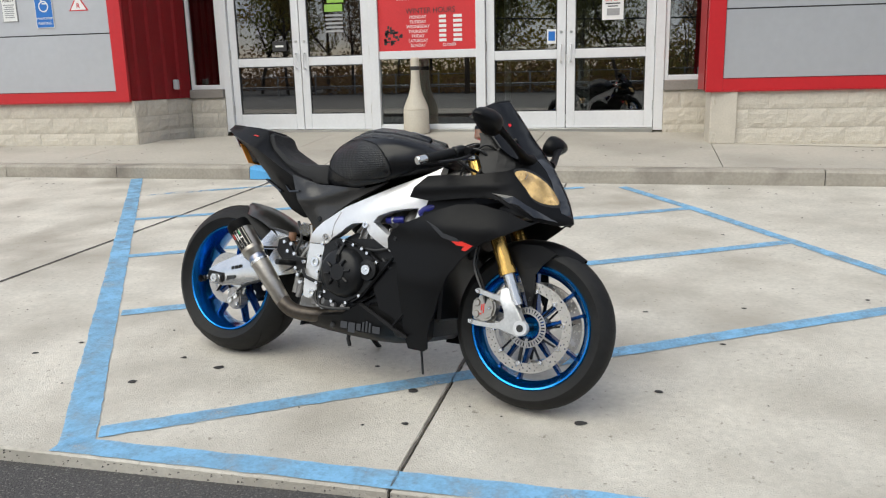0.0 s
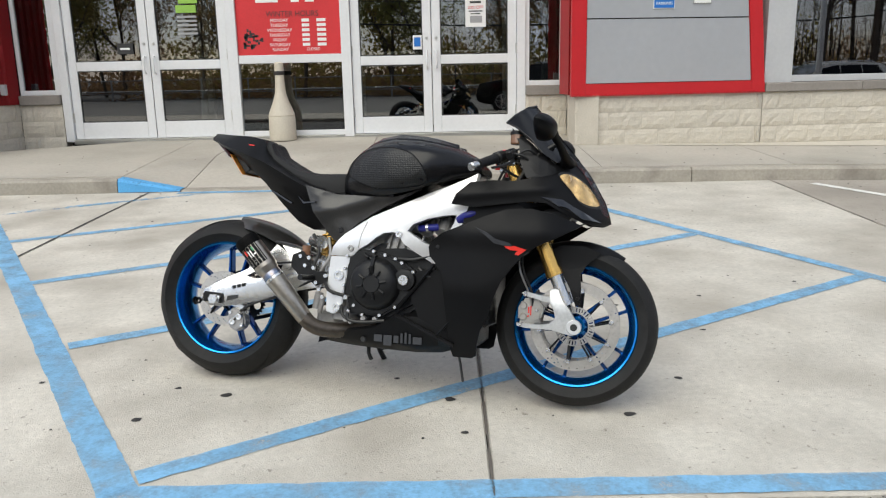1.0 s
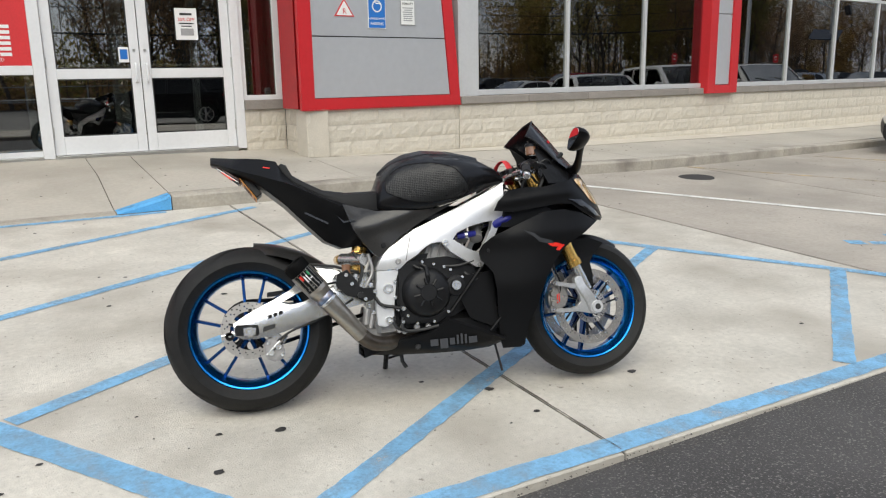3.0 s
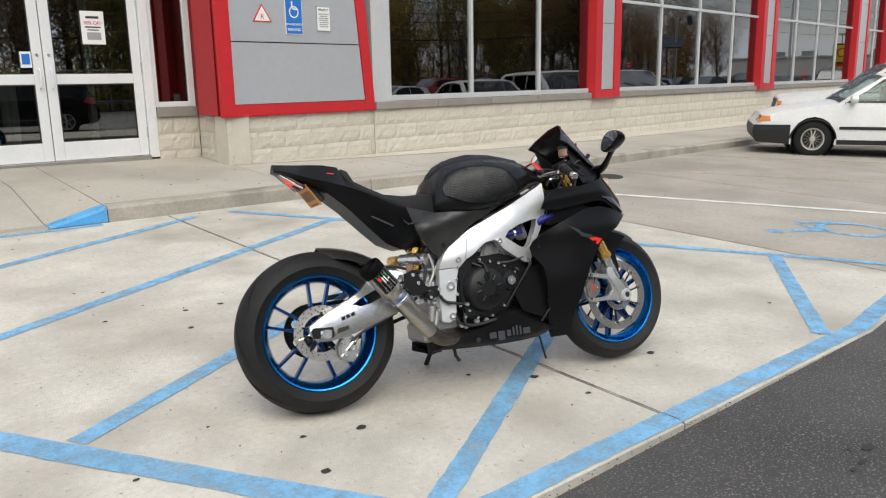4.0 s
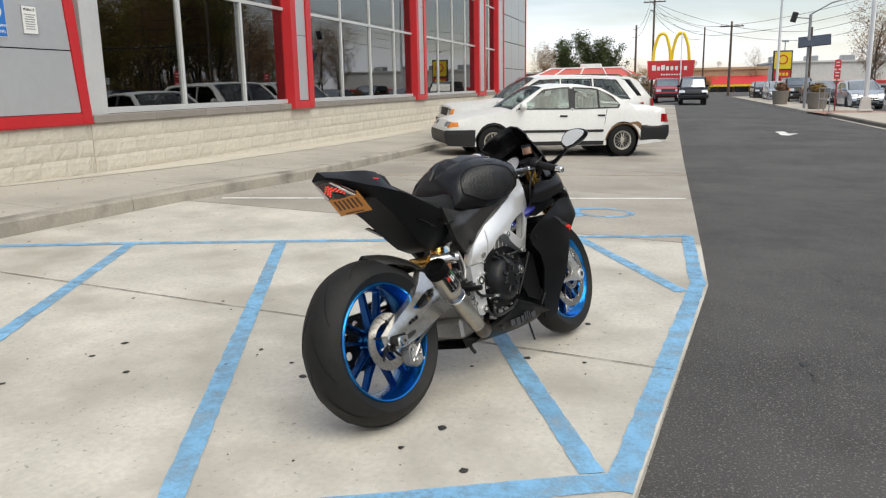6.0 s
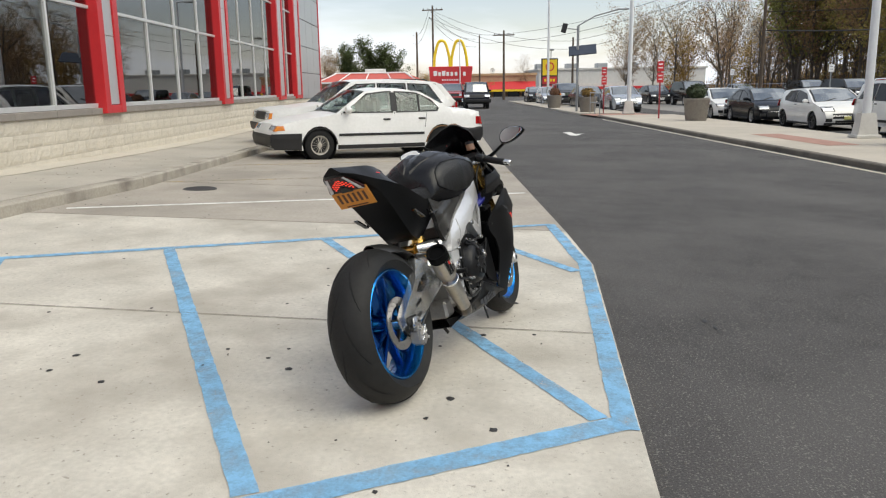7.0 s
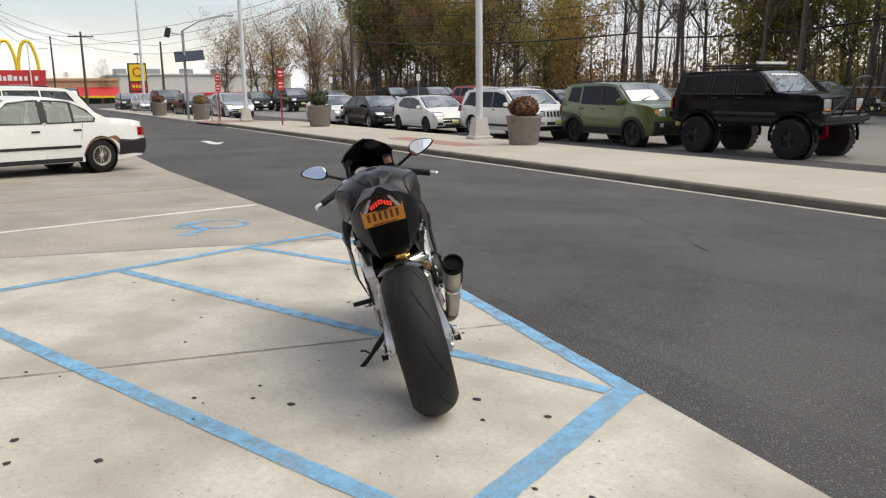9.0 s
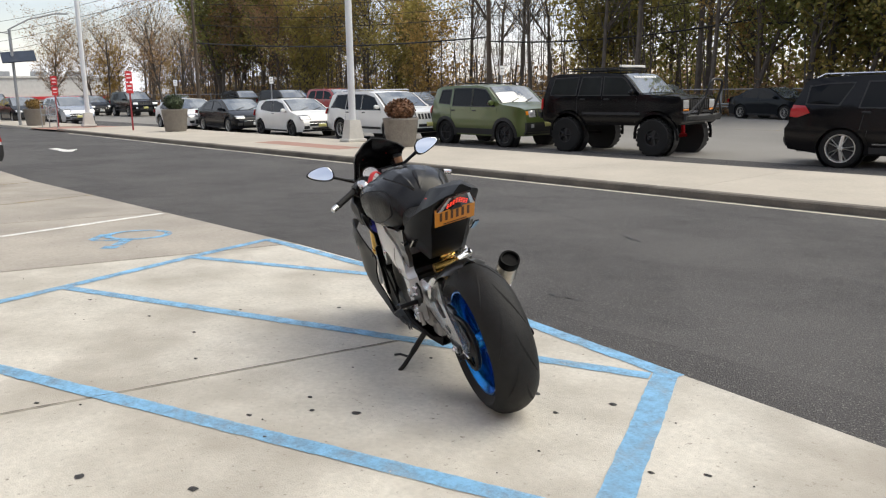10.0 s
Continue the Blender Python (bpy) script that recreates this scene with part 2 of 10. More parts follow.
def lathe(profile, seg=32, axis="z", bm=None, closed=False, start=0.0, turn=2 * math.pi):
    """Turns a profile of (radius, height) round an axis."""
    own = bm or bmesh.new()
    to = {"z": lambda r, h, c, s: (r * c, r * s, h), "y": lambda r, h, c, s: (r * c, h, r * s), "x": lambda r, h, c, s: (h, r * c, r * s)}[axis]
    full = abs(turn - 2 * math.pi) < 1e-6
    rows = []
    for k in range(seg if full else seg + 1):
        a = start + turn * k / seg
        rows.append([own.verts.new(to(r, h, math.cos(a), math.sin(a))) for r, h in profile])
    m = len(profile)
    made = []
    for k in range(seg):
        u, v = rows[k], rows[(k + 1) % len(rows)]
        for i in range(m if closed else m - 1):
            made.append(own.faces.new((u[i], u[(i + 1) % m], v[(i + 1) % m], v[i])))
    bmesh.ops.remove_doubles(own, verts=own.verts, dist=1e-6)
    bmesh.ops.recalc_face_normals(own, faces=own.faces)
    return own


def loft(rings, caps=True, closed=True):
    """A skin over rings of equally many points."""
    bm = bmesh.new()
    rows = [[bm.verts.new(p) for p in r] for r in rings]
    m = len(rows[0])
    for u, v in zip(rows, rows[1:]):
        for i in range(m if closed else m - 1):
            bm.faces.new((u[i], u[(i + 1) % m], v[(i + 1) % m], v[i]))
    if caps:
        bm.faces.new(rows[0])
        bm.faces.new(rows[-1])
    bmesh.ops.remove_doubles(bm, verts=bm.verts, dist=1e-5)
    bmesh.ops.recalc_face_normals(bm, faces=bm.faces)
    return bm


def inside(p, poly):
    hit = False
    for (x0, y0), (x1, y1) in zip(poly, poly[1:] + poly[:1]):
        if (y0 > p[1]) != (y1 > p[1]) and p[0] < (x1 - x0) * (p[1] - y0) / (y1 - y0) + x0:
            hit = not hit
    return hit


def sheet(poly, yf, thick, step=0.04, holes=(), side=-1.0):
    """A curved panel: an outline in x and z, bent to the depth yf(x, z), with thickness. side: -1 for the side of negative y, 1 for the other."""
    poly = [tuple(p) for p in poly]
    pts, edges = [], []
    for ring in [poly, *[[tuple(p) for p in h] for h in holes]]:
        first = len(pts)
        pts += [Vector(p) for p in ring]
        edges += [(first + i, first + (i + 1) % len(ring)) for i in range(len(ring))]
    xs, zs = [p[0] for p in poly], [p[1] for p in poly]
    x = min(xs) + step * 0.5
    row = 0
    while x < max(xs):
        z = min(zs) + step * (0.5 if row % 2 else 0.25)
        while z < max(zs):
            q = (x, z)
            if inside(q, poly) and not any(inside(q, [tuple(v) for v in h]) for h in holes):
                near = min((Vector(q) - v).length for v in pts[: len(edges)])
                if near > step * 0.35:
                    pts.append(Vector(q))
            z += step
        x += step
        row += 1
    vs, _, fs, _, _, _ = delaunay_2d_cdt(pts, edges, [], 1, 1e-6)
    keep = []
    for f in fs:
        c = (sum(vs[i][0] for i in f) / len(f), sum(vs[i][1] for i in f) / len(f))
        if inside(c, poly) and not any(inside(c, [tuple(v) for v in h]) for h in holes):
            keep.append(f)
    bm = bmesh.new()
    out = [bm.verts.new((v[0], side * yf(v[0], v[1]), v[1])) for v in vs]
    inn = [bm.verts.new((v[0], side * (yf(v[0], v[1]) - thick), v[1])) for v in vs]
    count = {}
    for f in keep:
        bm.faces.new([out[i] for i in f])
        bm.faces.new([inn[i] for i in reversed(f)])
        for a, b in zip(f, list(f[1:]) + [f[0]]):
            count[(a, b)] = 1
    for a, b in count:
        if (b, a) not in count:
            bm.faces.new((out[b], out[a], inn[a], inn[b]))
    bmesh.ops.delete(bm, geom=[v for v in bm.verts if not v.link_faces], context="VERTS")
    bmesh.ops.recalc_face_normals(bm, faces=bm.faces)
    return bm


def words(text, size, material, parent, m, name="lettering", depth=0.002):
    """Raised lettering in the built-in font, centred on m."""
    cu = bpy.data.curves.new(name, "FONT")
    cu.body, cu.size, cu.align_x, cu.align_y, cu.extrude = text, size, "CENTER", "CENTER", depth
    tmp = bpy.data.objects.new("tmp", cu)
    scene.collection.objects.link(tmp)
    me = bpy.data.meshes.new_from_object(tmp.evaluated_get(bpy.context.evaluated_depsgraph_get()))
    bpy.data.objects.remove(tmp)
    bpy.data.curves.remove(cu)
    me.materials.clear()
    me.materials.append(material)
    return shared(name, me, parent, m)


FRONT = pose(0, 0, 0, 90, 0, 0)


def clamp(v, a, b):
    return max(a, min(b, v))
# ---------------------------------------------------------------- ground
JOINT0, JOINT = -3.645, 2.97
TILT_ROAD = math.atan(0.131)
RU, RV = (math.cos(TILT_ROAD), math.sin(TILT_ROAD)), (-math.sin(TILT_ROAD), math.cos(TILT_ROAD))


def road_v(x, y):
    return x * RV[0] + y * RV[1]


def drop(x):
    return 0.02 * clamp(x - 2.3, 0, 9)


def apron_z(x, y):
    return 0.112 + 0.029 * (y - 2.6) - drop(x)


def front_y(x):
    return 2.035 if x < 1.0 else 2.035 + 0.122 * (x - 1.0)


def kerb_y(x):
    return 7.4 if x < 4.6 else 7.4 + 0.131 * (x - 4.6)


def pave_z(x, y):
    rise = 0.065 - 0.037 * clamp(x / 2.5, 0, 1)
    return 0.384 + rise * (y - 7.4) - drop(x)


ISLAND_V, ISLAND_BACK = -4.55, -8.15
ISLAND_Z, LOT_Z = -0.03, -0.18


def road_z(x, y):
    v = road_v(x, y)
    a = 0.088 - drop(x)
    return a + (-0.14 - a) * clamp((1.9 - v) / (1.9 - ISLAND_V), 0, 1)


# one sheet from horizon to horizon, dipping to the far kerb
bm = bmesh.new()
us = [-900, -120, -40, -20, -8, 2.3, 5.3, 8.3, 11.3, 30, 60, 120, 300, 1400]
vs_ = [-1300, -400, -150, -60, -30, -12, ISLAND_V - 0.5, ISLAND_V, -3, -1.5, 0, 1.0, 1.9, 3.0, 12, 40, 200, 900]
grid = []
for u in us:
    row = []
    for v in vs_:
        x, y = u * RU[0] + v * RV[0], u * RU[1] + v * RV[1]
        z = road_z(x, y) if v >= ISLAND_V else -0.14 + (LOT_Z + 0.14) * clamp((ISLAND_V - v) / 2.0, 0, 1)
        row.append(bm.verts.new((x, y, z - (0.12 if v > 2.9 else 0.0))))
    grid.append(row)
for a, b in zip(grid, grid[1:]):
    for i in range(len(vs_) - 1):
        bm.faces.new((a[i], b[i], b[i + 1], a[i + 1]))
bmesh.ops.recalc_face_normals(bm, faces=bm.faces)
tagged(part("ground", bm, ASPHALT), "dark grey asphalt road and far ground", "ground", kind="structure")


def strip(name, path, width, material, zf, label, lift=0.004, parent=None, ragged=0.0035):
    """A painted line along a path on the ground, with slightly uneven edges."""
    rnd = random.Random(name + str(path[0]))
    pts = []
    for (x0, y0), (x1, y1) in zip(path, path[1:]):
        k = max(2, int(math.hypot(x1 - x0, y1 - y0) / 0.05))
        pts += [(x0 + (x1 - x0) * i / k, y0 + (y1 - y0) * i / k) for i in range(k)]
    pts.append(path[-1])
    bm = bmesh.new()
    rows = []
    for i, (x, y) in enumerate(pts):
        a, b = pts[max(0, i - 1)], pts[min(len(pts) - 1, i + 1)]
        d = Vector((b[0] - a[0], b[1] - a[1])).normalized()
        row = []
        for s in (-0.5, 0.5):
            w = width * s + rnd.uniform(-ragged, ragged)
            px, py = x - d.y * w, y + d.x * w
            row.append(bm.verts.new((px, py, zf(px, py) + lift)))
        rows.append(row)
    for u, v in zip(rows, rows[1:]):
        bm.faces.new((u[0], v[0], v[1], u[1]))
    bmesh.ops.recalc_face_normals(bm, faces=bm.faces)
    ob = part(name, bm, material, parent)
    return tagged(ob, label, "road marking", kind="structure")


# concrete parking apron, slab by slab
apron = thing("parking_apron", "pale concrete parking apron with straight joints", "pavement", kind="structure")
for k in range(-6, 16):
    x0, x1 = JOINT0 + JOINT * k + 0.005, JOINT0 + JOINT * (k + 1) - 0.005
    bm = bmesh.new()
    cuts = [x0] + [c for c in (1.0, 4.6) if x0 < c < x1] + [x1]
    corners = [(x, front_y(x)) for x in cuts] + [(x, kerb_y(x)) for x in reversed(cuts)]
    top = [bm.verts.new((x, y, apron_z(x, y))) for x, y in corners]
    low = [bm.verts.new((x, y, apron_z(x, y) - 0.16)) for x, y in corners]
    n = len(corners)
    m = len(cuts)
    for i in range(m - 1):
        bm.faces.new((top[i], top[i + 1], top[n - 2 - i], top[n - 1 - i]))
    for i in range(n):
        bm.faces.new((top[i], top[(i + 1) % n], low[(i + 1) % n], low[i]))
    bmesh.ops.recalc_face_normals(bm, faces=bm.faces)
    edge = [e for e in bm.edges if len(e.link_faces) == 2 and e.calc_face_angle(0) > 0.8 and min(v.co.z - apron_z(v.co.x, v.co.y) for v in e.verts) > -0.01]
    bmesh.ops.bevel(bm, geom=edge, offset=0.006, segments=1, affect="EDGES")
    part("slab", bm, CONCRETE if k < 2 else CONCRETE_OLD, apron)

# blue hatching of the no-parking bay
hatch = "worn sky-blue painted line on pale concrete"
LEFT_A, LEFT_B = (-1.80, 2.10), (-5.27, 7.36)
strip("parking_line", [(-1.86, 2.09), (1.0, 2.10), (1.3, 2.15), (2.66, 2.34)], 0.098, BLUE_PAINT, apron_z, hatch)
strip("parking_line", [LEFT_A, LEFT_B], 0.118, BLUE_PAINT, apron_z, hatch, 0.0045)
strip("parking_line", [(-1.78, 2.19), (1.53, 4.20)], 0.088, BLUE_PAINT, apron_z, hatch)
strip("parking_line", [(-2.53, 3.34), (0.91, 5.27)], 0.088, BLUE_PAINT, apron_z, hatch)
strip("parking_line", [(-3.24, 4.37), (0.37, 6.30)], 0.088, BLUE_PAINT, apron_z, hatch)
strip("parking_line", [(-3.95, 5.43), (-0.5, 7.17)], 0.088, BLUE_PAINT, apron_z, hatch)
strip("parking_line", [(-4.62, 6.42), (-3.05, 7.30)], 0.088, BLUE_FAINT, apron_z, hatch)
strip("parking_line", [(-0.16, 7.22), (0.393, 6.31), (1.54, 4.22), (2.16, 3.16), (2.64, 2.33)], 0.088, BLUE_PAINT, apron_z, hatch, 0.0045)
strip("parking_line", [(2.13, 3.17), (0.73, 2.17)], 0.092, BLUE_PAINT, apron_z, hatch)
strip("parking_line", [(-3.35, 7.33), (-1.25, 7.33)], 0.088, BLUE_PAINT, apron_z, hatch)
# bay lines further along
strip("parking_line", [(2.62, 7.20), (5.2, 2.62)], 0.095, WHITE_PAINT, apron_z, "worn white painted parking bay line")
strip("parking_line", [(5.2, 7.45), (8.0, 2.9)], 0.095, YELLOW_PAINT, apron_z, "faded yellow painted parking bay line")
strip("parking_line", [(8.0, 7.6), (10.9, 3.4)], 0.095, YELLOW_PAINT, apron_z, "faded yellow painted parking bay line")
strip("parking_line", [(11.2, 8.0), (14.2, 3.8)], 0.095, YELLOW_PAINT, apron_z, "faded yellow painted parking bay line")
# the rubbed-off wheelchair bay mark: a ring and a few bars
mark = bmesh.new()
lathe([(0.24, 0.0), (0.31, 0.0)], 28, "z", mark)
for x0, y0, x1, y1 in ((-0.05, 0.25, 0.05, 0.62), (0.05, 0.30, 0.32, 0.37), (-0.05, 0.66, 0.08, 0.79), (0.28, -0.02, 0.36, 0.30)):
    mark.faces.new([mark.verts.new(c + (0,)) for c in ((x0, y0), (x1, y0), (x1, y1), (x0, y1))])
bmesh.ops.recalc_face_normals(mark, faces=mark.faces)
tagged(part("bay_mark", mark, worn("rubbed_blue_paint", (0.19, 0.43, 0.66), 0.52, 0.78, 5.0), None, m=pose(3.62, 3.25, apron_z(3.62, 3.25) + 0.005, 1.66, -1.1, 60)), "rubbed-off blue bay symbol on the concrete", "road marking", kind="structure")

# tar in the joints
TAR = mat("joint_tar", (0.035, 0.032, 0.03), 0.7, 0, 0.3, 6, 60)
JOINT_DIRT = mat("joint_dirt", (0.12, 0.105, 0.09), 0.9, 0, 0.3, 6, 60)
for k, w in ((0, 0.020), (1, 0.008), (2, 0.008), (3, 0.008), (4, 0.008)):
    x = JOINT0 + JOINT * k
    strip("joint_filler", [(x, front_y(x) + 0.02), (x, 7.38 if x < 4.6 else kerb_y(x) - 0.02)], w, TAR if k == 0 else JOINT_DIRT, apron_z, "dark filling of a concrete joint", 0.004, None, 0.0025)

# gum spots on the slabs
GUMS = [(-0.16, 2.565), (0.10, 2.87), (-0.80, 2.715), (-1.935, 2.595), (-1.66, 2.79), (-1.435, 3.555), (-1.455, 3.955), (-1.71, 4.30), (-1.42, 4.595), (-1.62, 4.60), (-2.45, 2.94), (-1.87, 2.86), (-1.22, 3.93), (-1.31, 3.695), (-1.01, 2.915), (0.37, 3.40), (0.05, 3.775), (-0.62, 4.63), (-0.75, 2.45), (-0.40, 3.90), (-0.79, 5.15), (-1.17, 3.64), (-2.03, 4.68), (0.51, 3.90), (1.03, 2.61), (1.10, 4.12), (-2.57, 2.79)]
BOLD = (0.019, 0.015, 0.019, 0.018, 0.020, 0.019, 0.017, 0.018, 0.018, 0.015)
NEAR_GUMS = len(GUMS)
rnd = random.Random(4)
while len(GUMS) < 230:
    x, y = rnd.uniform(-7, 9), 7.3 - 5.2 * rnd.random() ** 1.6
    if y > front_y(x) + 0.15:
        GUMS.append((x, y))
bm = bmesh.new()
for i, (x, y) in enumerate(GUMS):
    r = BOLD[i] if i < 10 else 0.012 if i < NEAR_GUMS else rnd.uniform(0.003, 0.007) if y < 4.6 else rnd.uniform(0.004, 0.013)
    k = 9
    c = bm.verts.new((x, y, apron_z(x, y) + 0.006))
    ring = []
    for j in range(k):
        q = r * rnd.uniform(0.75, 1.2)
        px, py = x + q * 1.15 * math.cos(6.283 * j / k), y + q * 0.9 * math.sin(6.283 * j / k)
        ring.append(bm.verts.new((px, py, apron_z(px, py) + 0.002)))
    for j in range(k):
        bm.faces.new((c, ring[j], ring[(j + 1) % k]))
for _ in range(110):
    x, y = rnd.uniform(-9, 8), rnd.uniform(7.7, 9.0)
    r = rnd.uniform(0.006, 0.016)
    c = bm.verts.new((x, y, pave_z(x, y) + 0.006))
    ring = [bm.verts.new((x + r * math.cos(6.283 * j / 7), y + r * math.sin(6.283 * j / 7), pave_z(x, y + r * math.sin(6.283 * j / 7)) + 0.003)) for j in range(7)]
    for j in range(7):
        bm.faces.new((c, ring[j], ring[(j + 1) % 7]))
bmesh.ops.recalc_face_normals(bm, faces=bm.faces)
tagged(part("gum_spots", bm, GUM), "flattened black gum spots on the concrete", "gum", kind="stuff")
cover = lathe([(0.0, 0.012), (0.20, 0.012), (0.205, 0.008), (0.205, -0.02)], 24)
tagged(part("drain_cover", cover, GUM, None, m=pose(4.58, 6.66, apron_z(4.58, 6.66) - 0.004, 1.66, -1.1, 0)), "dark round iron cover set in the concrete", "drain cover")

# kerb and pavement along the shop
kerb = thing("shop_kerb", "stained concrete kerb with a dropped ramp painted blue", "kerb", kind="structure")
RAMP = (-3.95, -3.35, -1.65, -1.18)


def kerb_lift(x):
    if x <= RAMP[0] or x >= RAMP[3]:
        return 1.0
    if RAMP[1] <= x <= RAMP[2]:
        return 0.1
    return (RAMP[1] - x) / (RAMP[1] - RAMP[0]) * 0.9 + 0.1 if x < RAMP[1] else (x - RAMP[2]) / (RAMP[3] - RAMP[2]) * 0.9 + 0.1


kx = [-22, -19, -16, -13, -10, -7.0, -5.55, RAMP[0], RAMP[1], RAMP[2], RAMP[3], 1.55, 4.6, 7.6, 10.6, 13.6, 16.6, 19.6, 22.6, 25.6, 28.6, 31.6, 34.6, 37.6, 40.6]
for a, b in zip(kx, kx[1:]):
    bm = bmesh.new()
    ring = []
    for x in (a + 0.004, b - 0.004):
        y, t = kerb_y(x), (pave_z(x, 7.4) - apron_z(x, 7.4)) * kerb_lift(x)
        g = apron_z(x, 7.4)
        ring.append([(x, y, g - 0.15), (x, y + 0.008, g + t - 0.02), (x, y + 0.028, g + t), (x, y + 0.16, g + t + 0.004), (x, y + 0.16, g - 0.15)])
    bm.free()
    part("kerb_stone", loft(ring), KERB, kerb)
for a, b, u in ((RAMP[0], RAMP[1], 0.10), (RAMP[2], RAMP[3], 0.0)):
    ring = []
    for x in (a + 0.006, b - 0.006):
        t = (pave_z(x, 7.4) - apron_z(x, 7.4)) * kerb_lift(x)
        g = apron_z(x, 7.4)
        ring.append([(x, 7.396, g + 0.006), (x, 7.402, g + max(0.01, t - 0.022)), (x, 7.424, g + t + 0.004), (x, 7.556, g + t + 0.008)])
    part("kerb_paint", loft(ring, caps=False, closed=False), BLUE_KERB, kerb, "worn blue paint")

pavement = thing("shop_pavement", "grey concrete pavement along the shop front", "pavement", kind="structure")
FAC = pose(2.945, 9.30, 0, 0, 0, math.degrees(TILT_ROAD))


def back_y(x):
    return 10.25 if -6.4 < x < 0.75 else 9.15 if x <= -6.4 else 9.42 + 0.131 * (x - 2.945)


px = [-22, -18, -14, -10, -6.42, RAMP[0], RAMP[1], RAMP[2], RAMP[3], 0.72, 2.6, 4.6, 8.6, 12.6, 16.6, 20.6, 24.6, 28.6, 34.6, 40.6]
for a, b in zip(px, px[1:]):
    x0, x1 = a + 0.004, b - 0.004
    dip = RAMP[0] <= a and b <= RAMP[3]
    rows = [(0.162, lambda x: kerb_lift(x))] + ([(1.3, lambda x: 1.0)] if dip else [])
    bm = bmesh.new()
    lines = []
    for off, lift in rows:
        lines.append([bm.verts.new((x, kerb_y(x) + off, apron_z(x, 7.4) + (pave_z(x, 7.4 + off) - apron_z(x, 7.4)) * lift(x))) for x in (x0, x1)])
    pale = a >= 0.7
    lines.append([bm.verts.new((x, (back_y(x if abs(x - b) > 0.1 else x - 0.1) if not pale else kerb_y(x) + 1.62), 0)) for x in (x0, x1)])
    for v in lines[-1]:
        v.co.z = pave_z(v.co.x, v.co.y - (kerb_y(v.co.x) - 7.4))
    for u, v in zip(lines, lines[1:]):
        bm.faces.new((u[0], u[1], v[1], v[0]))
    rim = [e for e in bm.edges if len(e.link_faces) == 1]
    r = bmesh.ops.extrude_edge_only(bm, edges=rim)
    for v in r["geom"]:
        if isinstance(v, bmesh.types.BMVert):
            v.co.z -= 0.12
    bmesh.ops.recalc_face_normals(bm, faces=bm.faces)
    part("slab", bm, PAVING, pavement)
    if pale:
        bm = bmesh.new()
        q = []
        for x in (x0, x1):
            for off in (1.628, back_y(x) - kerb_y(x) + 0.1):
                q.append(bm.verts.new((x, kerb_y(x) + off, pave_z(x, 7.4 + off) + 0.003)))
        bm.faces.new((q[0], q[2], q[3], q[1]))
        part("slab", bm, PAVING_PALE, pavement, "pale strip of newer concrete by the wall")

# ---------------------------------------------------------------- shop front
BLOCKS = []
for k in range(7):
    rr = random.Random(k)
    bm = bmesh.new()
    nx, nz = 7, 4
    g = [[bm.verts.new((0.195 * (2 * i / nx - 1), -(0.008 + rr.uniform(0, 0.009)) if 0 < i < nx and 0 < j < nz else -0.004, 0.095 * (2 * j / nz - 1))) for j in range(nz + 1)] for i in range(nx + 1)]
    for i in range(nx):
        for j in range(nz):
            bm.faces.new((g[i][j], g[i + 1][j], g[i + 1][j + 1], g[i][j + 1]))
    rim = [e for e in bm.edges if len(e.link_faces) == 1]
    r = bmesh.ops.extrude_edge_only(bm, edges=rim)
    for v in r["geom"]:
        if isinstance(v, bmesh.types.BMVert):
            v.co.y = 0.03
    bmesh.ops.recalc_face_normals(bm, faces=bm.faces)
    me = bpy.data.meshes.new("block")
    bm.to_mesh(me)
    bm.free()
    me.materials.append(BLOCK)
    BLOCKS.append(me)


def block_wall(name, m, length, z0, z1, parts=True, label="wall of pale split-faced concrete blocks"):
    """A low wall along local x, its face towards -y."""
    wall = thing(name, label, "wall", m, kind="structure")
    part("core", box(0, length, -0.001, 0.25, z0 - 0.3, z1), MORTAR, wall)
    rr = random.Random(name)
    rows = int(math.ceil((z1 - z0) / 0.2))
    rest = bmesh.new()
    for j in range(rows + 1):
        z = z1 - 0.1 - 0.2 * j
        x = 0.2 * (j % 2)
        while x < length + 0.19:
            a, b = max(0, x - 0.2), min(length, x + 0.2)
            if b - a > 0.05:
                me = rr.choice(BLOCKS)
                s = Matrix.Translation(((a + b) / 2, 0, z)) @ Matrix.Diagonal(((b - a - 0.004) / 0.39, 1, 1, 1))
                if parts and a < 14:
                    shared("block", me, wall, s)
                else:
                    k = len(rest.verts)
                    rest.from_mesh(me)
                    rest.verts.ensure_lookup_table()
                    bmesh.ops.transform(rest, matrix=s, verts=rest.verts[k:])
            x += 0.4
    if len(rest.verts):
        tagged(part("blocks", rest, BLOCK, wall), kind="stuff")
    else:
        rest.free()
    return wall


def sill(name, m, length, z0=0.985, z1=1.075, out=0.045):
    s = thing(name, "brown-grey stone sill capping the block wall", "sill", m, kind="structure")
    x = 0.0
    while x < length - 0.01:
        b = min(length, x + 1.22)
        part("sill_stone", box(x + 0.003, b - 0.003, -out, 0.2, z0, z1, 0.008), SILL, s)
        x = b
    return s


